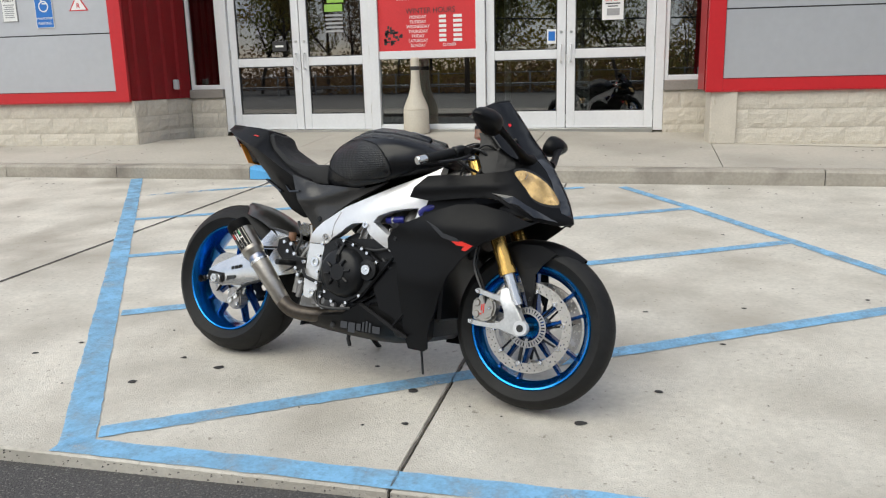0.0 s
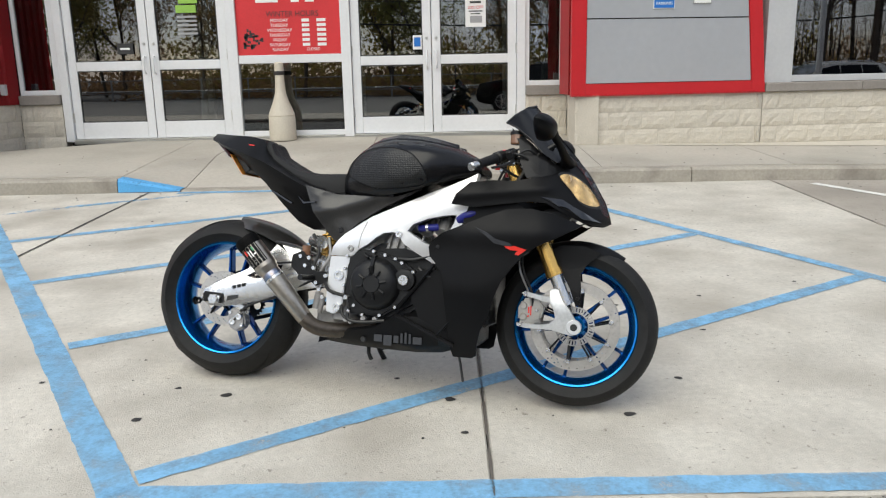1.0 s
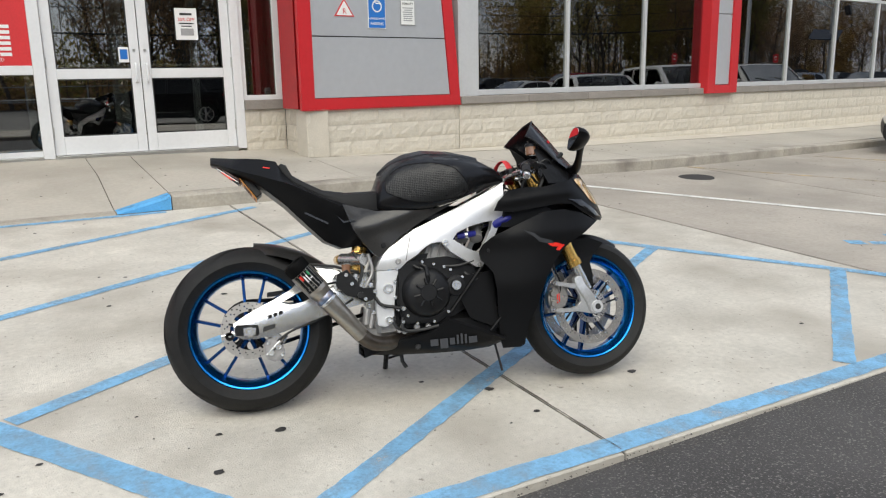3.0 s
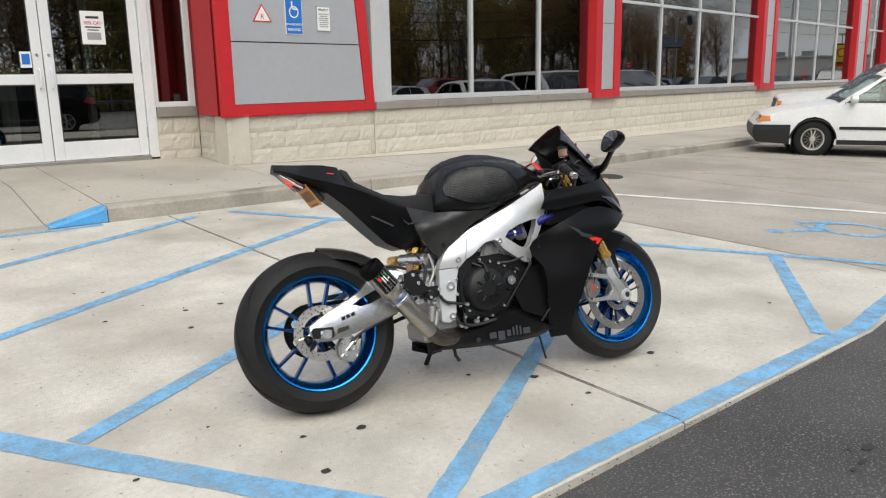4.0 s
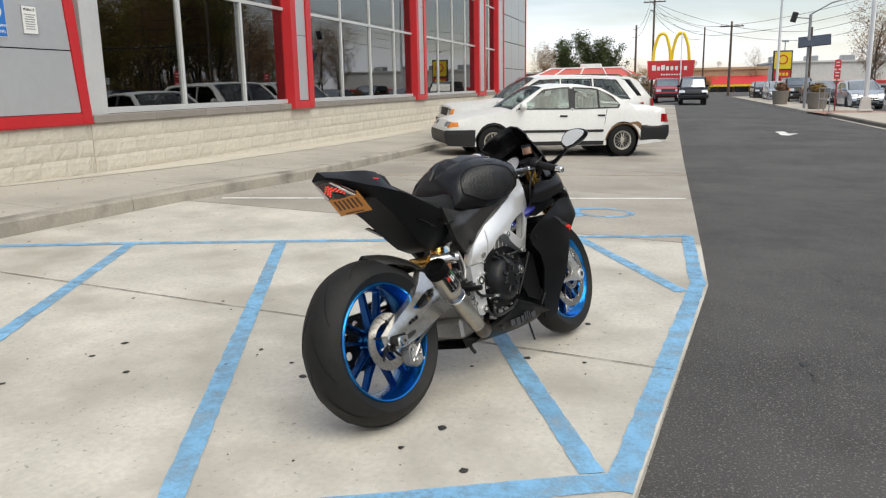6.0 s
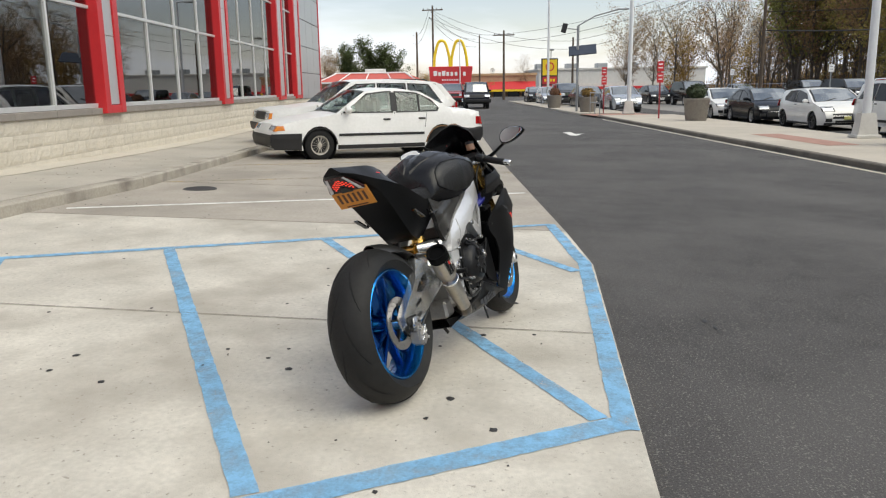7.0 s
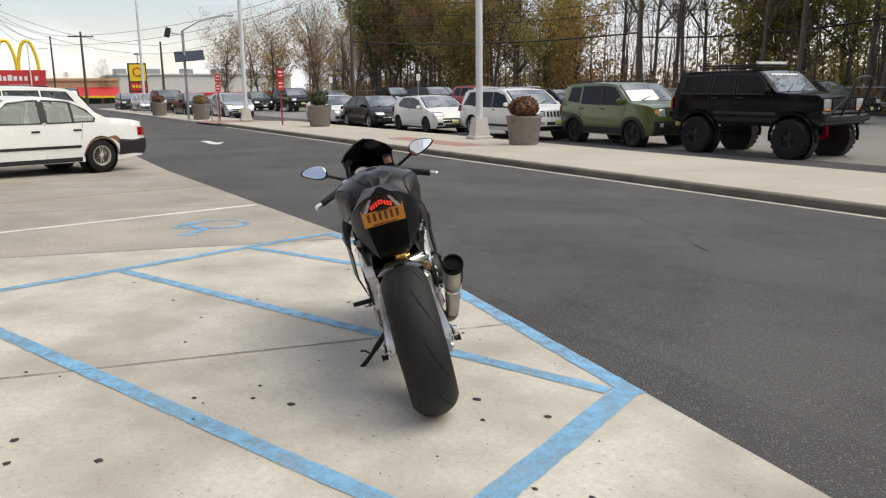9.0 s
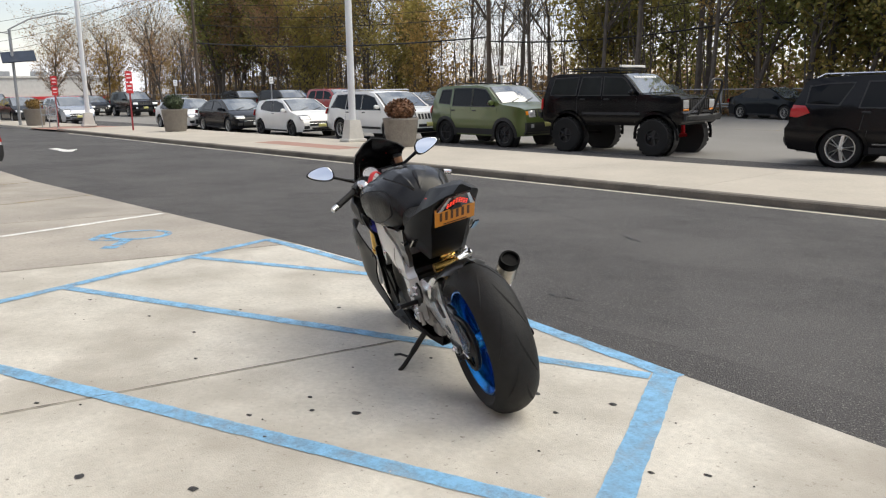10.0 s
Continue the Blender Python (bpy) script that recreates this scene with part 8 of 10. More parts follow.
LOWER = dict(WAGON, W=0.90, belt=0.92, wb=2.65, r=0.34, zb=0.28, rim=0.20, lean=0.2,
             line=[(2.10, 0.33), (2.22, 0.42), (2.24, 0.56), (2.20, 0.66), (2.16, 0.84), (2.04, 0.89), (1.30, 0.95), (0.92, 1.00), (0.50, 1.32), (0.30, 1.46), (0.05, 1.505), (-0.9, 1.515), (-1.55, 1.49), (-1.75, 1.42), (-2.10, 1.03), (-2.18, 0.95), (-2.22, 0.55), (-2.14, 0.38)],
             cabin=(0.95, 1.46, -2.0, 0.9), screens=[(7, 9), (13, 14)],
             side_glass=[[(0.74, 0.98), (0.38, 1.30), (0.20, 1.405), (-0.22, 1.425), (-0.22, 0.985)], [(-0.31, 0.985), (-0.31, 1.425), (-0.95, 1.43), (-0.98, 0.99)], [(-1.08, 0.99), (-1.05, 1.43), (-1.52, 1.41), (-1.86, 1.03)]],
             ends=[("headlamp", 1, 0.50, 0.82, 0.68, 0.81, HEADLAMP, 0.01), ("indicator", 1, 0.80, 0.87, 0.68, 0.81, AMBER, -0.02, True, "amber indicator"), ("grille", 1, -0.48, 0.48, 0.66, 0.83, TRIM, 0.006, False, "dark grille"), ("front_bumper", 1, -0.87, 0.87, 0.40, 0.58, TRIM, 0.05, False, "dark bumper"), ("rear_bumper", -1, -0.87, 0.87, 0.38, 0.56, CHROME, 0.05, False, "bright bumper"), ("tail_light", -1, 0.72, 0.87, 0.66, 0.94, RED_LENS, 0.008, True, "red tail light")],
             mould=[(0.52, 0.57, -0.9, 0.9)], handles=[(-0.12, 0.87), (-0.88, 0.87)], seams=[(0.76, 0.78, 0.40, 0.96), (-0.265, -0.265, 0.38, 0.97), (-1.03, -1.03, 0.55, 0.97)], mirror=(0.66, 1.06))
car("estate_car", "older white estate car with clear windows beside the saloon", "car", pose(13.50, 6.80, apron_z(13.50, 6.80) + 0.01, -0.6, -0.9, 121.5), CAR_WHITE_OLD, LOWER)
est, ewy, _ = car("estate_car", "white estate car with dark windows and roof rails", "car", pose(17.0, 7.1, apron_z(17.0, 7.1) + 0.01, 0, -0.9, 121.5), CAR_WHITE, dict(LOWER, glass=CAR_GLASS, cabin=None))
for s in (-1, 1):
    part("roof_rail", tube([(0.0, s * 0.62, 1.51), (-0.1, s * 0.62, 1.555), (-1.3, s * 0.62, 1.555), (-1.4, s * 0.62, 1.50)], 0.016, 6), TRIM, est, "dark roof rail")

SIDE_GLASS = mat("tinted_side_glass", (0.014, 0.016, 0.016), 0.05, 0, 0.3, 1.2, 4, spec=0.22)
HATCH = dict(W=0.86, belt=0.93, wb=2.49, r=0.315, zb=0.20, nip=0.16, lean=0.30, rim=0.225, rim_mat=DARK_ALLOY, spokes=10, spoke_w=0.012, tyre=0.10,
             line=[(1.95, 0.22), (2.02, 0.32), (2.03, 0.50), (1.97, 0.66), (1.82, 0.80), (1.45, 0.93), (1.16, 1.00), (0.70, 1.26), (0.36, 1.42), (-0.10, 1.475), (-0.80, 1.45), (-1.45, 1.39), (-1.62, 1.30), (-1.80, 1.02), (-1.90, 0.86), (-1.93, 0.50), (-1.86, 0.25)],
             screens=[(6, 8), (12, 13)],
             side_glass=[[(0.92, 0.98), (0.45, 1.27), (0.02, 1.37), (-0.28, 1.385), (-0.28, 0.99)], [(-0.36, 0.99), (-0.36, 1.385), (-0.95, 1.36), (-1.22, 1.18), (-1.18, 1.06)]],
             ends=[("headlamp", 1, 0.46, 0.78, 0.70, 0.84, HEADLAMP, 0.010), ("lower_lip", 1, -0.74, 0.74, 0.23, 0.30, TRIM, 0.02, False, "black lower lip"), ("grille", 1, -0.50, 0.50, 0.44, 0.62, SEAM, 0.014, False, "black grille"), ("grille_bar", 1, -0.50, 0.50, 0.525, 0.545, CHROME, 0.020, False, "bright grille bar"), ("lower_grille", 1, -0.42, 0.42, 0.31, 0.38, SEAM, 0.014, False, "black lower intake"), ("fog_lamp", 1, 0.52, 0.72, 0.33, 0.45, SEAM, 0.012, True, "black fog lamp recess"), ("lamp_bezel", 1, 0.42, 0.80, 0.685, 0.855, SEAM, 0.006, True, "dark headlamp bezel"), ("number_plate", 1, -0.16, 0.16, 0.40, 0.52, PLATE_YELLOW, 0.03, False, "pale plate"), ("tail_light", -1, 0.62, 0.80, 0.80, 1.04, RED_LENS, 0.006, True, "red tail light")],
             mould=[(0.20, 0.27, -0.86, 0.88)], handles=[(-0.15, 0.90)], seams=[(0.92, 0.95, 0.30, 0.97), (-0.32, -0.34, 0.28, 0.98)], mirror=(0.82, 1.03))
COUPE = dict(HATCH, W=0.89, wb=2.70, belt=0.92, r=0.33, rim=0.23, rim_mat=ALLOY,
             line=[(2.15, 0.22), (2.22, 0.34), (2.22, 0.55), (2.12, 0.68), (1.95, 0.76), (1.50, 0.90), (1.22, 0.96), (0.70, 1.25), (0.32, 1.42), (-0.10, 1.465), (-0.70, 1.44), (-1.10, 1.36), (-1.55, 1.12), (-1.85, 1.06), (-2.18, 1.03), (-2.25, 0.85), (-2.26, 0.48), (-2.20, 0.26)],
             screens=[(6, 8), (11, 12)], side_glass=[[(0.92, 0.96), (0.42, 1.26), (-0.02, 1.36), (-0.25, 1.375), (-0.25, 0.98)], [(-0.33, 0.98), (-0.33, 1.375), (-0.82, 1.34), (-1.12, 1.20), (-1.30, 1.08), (-1.20, 1.02)]],
             ends=[("headlamp", 1, 0.48, 0.82, 0.64, 0.75, HEADLAMP, 0.010), ("grille", 1, -0.56, 0.56, 0.30, 0.50, SEAM, 0.012, False, "black grille"), ("grille_bar", 1, -0.56, 0.56, 0.515, 0.535, CHROME, 0.012, False, "bright grille bar"), ("fog_lamp", 1, 0.60, 0.80, 0.34, 0.46, SEAM, 0.012, True, "black fog lamp recess"), ("lamp_bezel", 1, 0.44, 0.85, 0.625, 0.765, SEAM, 0.006, True, "dark headlamp bezel"), ("number_plate", 1, -0.16, 0.16, 0.34, 0.47, WHITE_PRINT, 0.03, False, "pale plate"), ("tail_light", -1, 0.50, 0.84, 0.80, 0.96, RED_LENS, 0.006, True, "red tail light")])
SUV = dict(W=0.93, belt=1.06, wb=2.78, r=0.375, zb=0.30, nip=0.11, lean=0.20, rim=0.25, spokes=7, spoke_w=0.02, tyre=0.115,
           line=[(2.20, 0.34), (2.32, 0.44), (2.34, 0.62), (2.28, 0.80), (2.22, 1.00), (2.02, 1.07), (1.40, 1.14), (1.14, 1.18), (0.72, 1.50), (0.46, 1.66), (0.05, 1.725), (-1.00, 1.73), (-1.72, 1.70), (-1.98, 1.60), (-2.22, 1.12), (-2.32, 1.00), (-2.36, 0.60), (-2.28, 0.40)],
           screens=[(7, 9), (13, 14)],
           side_glass=[[(0.96, 1.11), (0.52, 1.50), (0.10, 1.60), (-0.10, 1.605), (-0.10, 1.11)], [(-0.18, 1.11), (-0.18, 1.605), (-0.95, 1.61), (-1.02, 1.12)], [(-1.10, 1.12), (-1.04, 1.61), (-1.62, 1.59), (-1.98, 1.16)]],
           ends=[("lamp_bezel", 1, 0.49, 0.88, 0.815, 1.0, SEAM, 0.005, True, "dark headlamp bezel"), ("headlamp", 1, 0.52, 0.86, 0.84, 0.98, HEADLAMP, 0.010), ("fog_lamp", 1, 0.56, 0.70, 0.56, 0.66, HEADLAMP, 0.012, True, "fog lamp"), ("lower_grille", 1, -0.46, 0.46, 0.54, 0.64, SEAM, 0.014, False, "black lower intake"), ("bumper", 1, -0.84, 0.84, 0.36, 0.50, TRIM, 0.012, False, "dark lower bumper"), ("number_plate", 1, -0.16, 0.16, 0.56, 0.69, PLATE_YELLOW, 0.03, False, "pale plate"), ("tail_light", -1, 0.72, 0.90, 0.92, 1.14, RED_LENS, 0.01, True, "red tail light"), ("rear_bumper", -1, -0.86, 0.86, 0.40, 0.60, TRIM, 0.03, False, "dark bumper")] + [("grille_slot", 1, -0.42 + 0.125 * k, -0.34 + 0.125 * k, 0.80, 0.98, TRIM, 0.012, False, "dark grille slot") for k in range(7)],
           mould=[(0.44, 0.52, -0.95, 0.95)], handles=[(0.02, 1.0), (-0.92, 1.0)], seams=[(0.96, 0.98, 0.42, 1.08), (-0.14, -0.14, 0.40, 1.10), (-1.02, -1.06, 0.60, 1.10)], mirror=(0.86, 1.20))
BOXY = dict(SUV, W=0.90, wb=2.57, r=0.36, belt=1.10, rim_mat=DARK_ALLOY, spokes=8, nip=0.10, lean=0.16,
            line=[(2.00, 0.34), (2.12, 0.44), (2.13, 0.66), (2.08, 0.84), (2.03, 1.04), (1.86, 1.10), (1.30, 1.16), (1.08, 1.20), (0.74, 1.48), (0.52, 1.64), (0.10, 1.70), (-0.9, 1.71), (-1.55, 1.68), (-1.80, 1.60), (-1.98, 1.14), (-2.08, 1.02), (-2.10, 0.60), (-2.02, 0.40)],
            side_glass=[[(0.90, 1.13), (0.62, 1.44), (0.42, 1.575), (0.10, 1.61), (-0.06, 1.615), (-0.06, 1.13)], [(-0.13, 1.13), (-0.13, 1.615), (-0.92, 1.61), (-0.95, 1.14)], [(-1.10, 1.18), (-1.06, 1.59), (-1.48, 1.57), (-1.62, 1.22)]],
            ends=[("headlamp", 1, 0.46, 0.70, 0.84, 1.02, HEADLAMP, 0.012), ("grille", 1, -0.44, 0.44, 0.85, 1.02, SEAM, 0.010, False, "black slotted grille"), ("lower_grille", 1, -0.42, 0.42, 0.50, 0.64, SEAM, 0.024, False, "black lower intake"), ("fog_lamp", 1, 0.56, 0.68, 0.56, 0.66, HEADLAMP, 0.026, True, "fog lamp"), ("number_plate", 1, -0.16, 0.16, 0.58, 0.70, PLATE_YELLOW, 0.040, False, "pale plate")] + [("grille_bar", 1, -0.40 + 0.12 * k, -0.365 + 0.12 * k, 0.855, 1.015, CAR_GREEN, 0.016, False, "green grille bar") for k in range(7)] + [("bonnet_edge", 1, -0.80, 0.80, 1.03, 1.05, TRIM, 0.006, False, "dark bonnet gap"), ("indicator", 1, 0.70, 0.80, 0.90, 1.00, AMBER, -0.01, True, "amber indicator"), ("bumper", 1, -0.84, 0.84, 0.38, 0.70, TRIM, 0.018, False, "black lower bumper"), ("rear_bumper", -1, -0.84, 0.84, 0.40, 0.66, TRIM, 0.03, False, "black bumper"), ("tail_light", -1, 0.62, 0.84, 0.90, 1.12, RED_LENS, 0.01, True, "red tail light")],
            mould=[(0.34, 0.50, -0.88, 0.88)], mirror_mat=CAR_GREEN, mirror=(0.84, 1.22))
LIFT = dict(glass=SIDE_GLASS, W=0.88, belt=1.42, wb=2.58, r=0.445, zb=0.72, nip=0.05, lean=0.14, rim=0.20, rim_mat=TRIM, spokes=5, spoke_w=0.05, tyre=0.155, poke=0.14, gap=0.12, crown=0.02,
            line=[(1.92, 0.78), (2.00, 0.86), (2.00, 1.02), (1.94, 1.08), (1.93, 1.36), (1.86, 1.42), (1.05, 1.47), (0.82, 1.49), (0.42, 1.88), (0.30, 1.96), (-0.05, 1.995), (-1.55, 2.00), (-1.82, 1.98), (-1.98, 1.90), (-2.12, 1.46), (-2.18, 1.36), (-2.20, 0.92), (-2.14, 0.80)],
            screens=[(7, 9), (13, 14)],
            side_glass=[[(0.70, 1.47), (0.40, 1.80), (0.28, 1.88), (-0.22, 1.90), (-0.22, 1.47)], [(-0.32, 1.47), (-0.32, 1.90), (-0.88, 1.90), (-0.98, 1.47)], [(-1.08, 1.47), (-1.02, 1.90), (-1.76, 1.88), (-1.90, 1.48)]],
            ends=[("headlamp", 1, 0.50, 0.76, 1.14, 1.34, HEADLAMP, 0.02), ("indicator", 1, 0.50, 0.76, 1.085, 1.13, AMBER, 0.02, True, "amber indicator"), ("front_bumper", 1, -0.86, 0.86, 0.84, 1.00, TRIM, 0.14, False, "black steel bumper"), ("rear_bumper", -1, -0.86, 0.86, 0.86, 1.02, TRIM, 0.10, False, "black steel bumper"), ("tail_light", -1, 0.70, 0.86, 1.10, 1.38, RED_LENS, 0.01, True, "red tail light")] + [("grille_slot", 1, -0.42 + 0.088 * k, -0.36 + 0.088 * k, 1.12, 1.34, SEAM, 0.012, False, "dark grille slot") for k in range(10)],
            mould=[(0.98, 1.04, -0.85, 0.85)], handles=[(-0.12, 1.36), (-0.85, 1.36)], seams=[(0.72, 0.74, 0.80, 1.45), (-0.27, -0.27, 0.80, 1.45), (-1.02, -1.02, 0.95, 1.45)], mirror=(0.66, 1.52))
ROWG = "cars parked along the far kerb"


def arch_band(c, wyf, ax, zc, r0, r1, material, proud, label=""):
    """A flat band round a wheel arch, on both sides."""
    k = 14
    ring = [(ax + r1 * math.cos(a), zc + r1 * math.sin(a)) for a in (-0.12 + (math.pi + 0.24) * i / k for i in range(k + 1))]
    ring += [(ax + r0 * math.cos(a), zc + r0 * math.sin(a)) for a in (math.pi + 0.12 - (math.pi + 0.24) * i / k for i in range(k + 1))]
    for s in (-1, 1):
        part("arch_band", sheet(ring, lambda x, z: wyf(x, z) + proud, 0.05, 0.12, (), s), material, c, label, True)


def kerbside(x, y, heading, W, low=1.0):
    """From the middle of the two near wheels to the car's own middle."""
    h = radians(heading)
    off = W - 0.10
    return pose(x - math.sin(h) * off, y + math.cos(h) * off, LOT_Z - 0.002, 0, 0, heading) @ Matrix.Diagonal((1, 1, low, 1))


lift, lwy, lup = car("off_road_car", "black lifted off-road car with big knobbly tyres", "car", kerbside(9.60, -9.20, 190.5, 0.95) @ Matrix.Scale(0.97, 4), CAR_BLACK, LIFT, ROWG)
rack = part("roof_rack", box(-1.5, 0.1, -0.62, 0.62, 2.06, 2.085, 0.01), TRIM, lift, "black tubular roof rack")
for x in (-1.5, -1.1, -0.7, -0.3, 0.1):
    part("rack_bar", tube([(x, -0.62, 2.02), (x, -0.62, 2.13), (x, 0.62, 2.13), (x, 0.62, 2.02)], 0.014, 6), TRIM, lift)
for s in (-1, 1):
    part("rack_rail", tube([(-1.55, s * 0.62, 2.13), (0.15, s * 0.62, 2.13)], 0.014, 6), TRIM, lift)
for ax in (-1.29, 1.29):
    arch_band(lift, lwy, ax, 0.46, 0.545, 0.60, CAR_BLACK, 0.05, "black arch flare")
part("light_bar", box(0.02, 0.10, -0.55, 0.55, 2.14, 2.20, 0.01), CAR_WHITE, lift, "white roof light bar")
part("bumper_hoop", tube(spline([(2.10, -0.34, 0.98), (2.24, -0.33, 1.35), (2.34, -0.30, 1.68), (2.36, -0.18, 1.80), (2.36, 0.18, 1.80), (2.34, 0.30, 1.68), (2.24, 0.33, 1.35), (2.10, 0.34, 0.98)], 4), 0.030, 8), TRIM, lift, "black bumper hoop")
for s in (-1, 1):
    part("hoop_stay", tube([(2.26, s * 0.33, 1.42), (2.10, s * 0.82, 1.0)], 0.022, 6), TRIM, lift)
part("front_axle", tube([(1.29, -0.8, 0.445), (1.29, 0.8, 0.445)], 0.05, 10), RED_ALU, lift, "red front axle")
part("rear_axle", tube([(-1.29, -0.8, 0.445), (-1.29, 0.8, 0.445)], 0.05, 10), TRIM, lift)
part("diff", lathe([(0, -0.14), (0.13, -0.08), (0.13, 0.08), (0, 0.14)], 14, "x"), RED_ALU, lift, m=pose(1.29, -0.2, 0.445))
for s in (-1, 1):
    part("spring", tube([(1.29, s * 0.48, 0.48), (1.29, s * 0.46, 0.85)], 0.055, 8), RED_ALU, lift)
bm = bmesh.new()
for i in range(9):
    box(0.0, 0.012, -0.52 + 0.115 * i, -0.44 + 0.115 * i, 0, 0.055, 0, 1, bm)
part("screen_banner", bm, WHITE_PRINT, lift, "white banner bars on the windscreen", m=pose(0.462, 0, 1.872, 0, -44, 0))
for ax in (-1.29, 1.29):
    for s in (-1, 1):
        lug = bmesh.new()
        for k in range(22):
            a = 6.28318 * k / 22
            for y in (-0.13, 0.05):
                own = box(-0.035, 0.035, y, y + 0.08, 0.43, 0.462)
                bmesh.ops.rotate(own, verts=own.verts, cent=(0, 0, 0), matrix=Matrix.Rotation(a + (0.14 if y > 0 else 0), 3, "Y"))
                join(lug, own)
        tagged(part("tread_ring", lug, CAR_TYRE, lift, m=pose(ax, s * 0.845, 0.448)), kind="stuff")

grn, gwy, _ = car("compact_suv", "olive green boxy compact SUV with black trim", "car", kerbside(14.30, -8.60, 184.5, 0.90), CAR_GREEN, BOXY, ROWG)
for s in (-1, 1):
    part("roof_rail", tube([(0.4, s * 0.62, 1.73), (0.3, s * 0.63, 1.765), (-1.4, s * 0.63, 1.755), (-1.5, s * 0.62, 1.71)], 0.016, 6), TRIM, grn)
for s in (-1, 1):
    part("round_lamp", lathe([(0, 0.03), (0.07, 0.025), (0.095, 0.0), (0.09, -0.05)], 20, "x"), HEADLAMP, grn, "round headlamp", True, pose(2.06, s * 0.58, 0.93))
for ax in (-1.285, 1.285):
    arch_band(grn, gwy, ax, 0.33, 0.405, 0.50, TRIM, 0.016, "black wheel arch cladding")
wsu, _, _ = car("suv", "white SUV with a slotted grille beside the lamp post", "car", kerbside(18.52, -7.27, 186, 0.93, 0.91), CAR_WHITE, SUV, ROWG)
for s in (-1, 1):
    part("roof_rail", tube([(0.4, s * 0.66, 1.75), (0.3, s * 0.67, 1.79), (-1.5, s * 0.67, 1.78), (-1.6, s * 0.66, 1.73)], 0.018, 6), CHROME, wsu)
car("hatchback", "white hot hatchback with a black mesh grille", "car", kerbside(23.62, -6.31, 184.5, 0.86, 0.91), CAR_WHITE, HATCH, ROWG)
car("saloon_car", "dark grey compact saloon parked at the kerb", "car", kerbside(28.43, -5.60, 183.8, 0.89, 0.91), CAR_DARK, COUPE, ROWG)
car("coupe", "white two-door coupe behind the planter", "car", kerbside(32.80, -4.95, 185, 0.89, 0.91), CAR_WHITE, COUPE, ROWG)
FAMILY = dict(SUV, W=0.99, belt=1.14, wb=2.86, r=0.385, zb=0.27, rim=0.275, spokes=10, twin=True, spoke_w=0.036, rim_mat=ALLOY_BRIGHT, lean=0.24, nip=0.13,
              line=[(2.34, 0.34), (2.46, 0.44), (2.48, 0.64), (2.42, 0.84), (2.34, 1.04), (2.12, 1.11), (1.50, 1.18), (1.22, 1.22), (0.76, 1.54), (0.48, 1.69), (0.05, 1.775), (-1.10, 1.775), (-2.02, 1.725), (-2.16, 1.66), (-2.34, 1.26), (-2.40, 1.16), (-2.44, 0.86), (-2.52, 0.74), (-2.50, 0.48), (-2.42, 0.34)],
              screens=[(7, 9), (13, 14)],
              side_glass=[[(1.00, 1.17), (0.54, 1.55), (0.10, 1.645), (-0.06, 1.65), (-0.06, 1.17)], [(-0.15, 1.17), (-0.15, 1.65), (-1.02, 1.64), (-1.14, 1.18)], [(-1.52, 1.22), (-1.28, 1.62), (-1.72, 1.61), (-2.06, 1.56), (-2.10, 1.24)]],
              ends=[q for q in SUV["ends"] if q[1] > 0] + [("tail_light", -1, 0.52, 0.86, 0.98, 1.20, RED_LENS, 0.012, True, "red tail light"), ("rear_bumper", -1, -0.86, 0.86, 0.40, 0.58, TRIM, 0.03, False, "dark bumper")],
              mould=[(0.30, 0.42, -0.98, 0.98)], handles=[(0.05, 1.08), (-1.02, 1.08)], seams=[(1.0, 1.02, 0.40, 1.15), (-0.11, -0.11, 0.38, 1.16), (-1.12, -1.04, 0.74, 1.16), (-1.04, -0.98, 0.42, 0.74)], mirror=(0.90, 1.28))
bsu, bwy, _ = car("suv", "black SUV with bright twin-spoke wheels and red tail lamps", "car", kerbside(2.83, -10.37, 196, 0.98), CAR_BLACK, FAMILY, ROWG)
for s in (-1, 1):
    part("roof_rail", tube([(0.2, s * 0.72, 1.77), (0.1, s * 0.73, 1.825), (-1.85, s * 0.73, 1.80), (-1.98, s * 0.72, 1.73)], 0.022, 6), CHROME, bsu, "bright roof rail")
    part("tail_lamp_side", sheet([(-2.02, 1.06), (-2.12, 1.20), (-2.36, 1.21), (-2.41, 1.12), (-2.42, 0.98), (-2.26, 0.97)], lambda x, z: bwy(x, z) + 0.010, 0.03, 0.08, (), s), RED_LENS, bsu, "red lamp wrapping the rear corner", True)
    part("sill_strip", sheet([(-0.88, 0.47), (0.9, 0.47), (0.9, 0.495), (-0.88, 0.495)], lambda x, z: bwy(x, z) + 0.012, 0.02, 0.3, (), s), CHROME, bsu, "bright sill strip")
for ax in (-1.43, 1.43):
    arch_band(bsu, bwy, ax, 0.345, 0.445, 0.505, CAR_BLACK, 0.014, "black wheel arch trim")
part("rear_spoiler", prism([(-1.98, 1.735), (-2.24, 1.715), (-2.25, 1.695), (-2.06, 1.68)], 1.26, "y", -0.63, 0.01), CAR_BLACK, bsu, "roof spoiler over the rear glass")
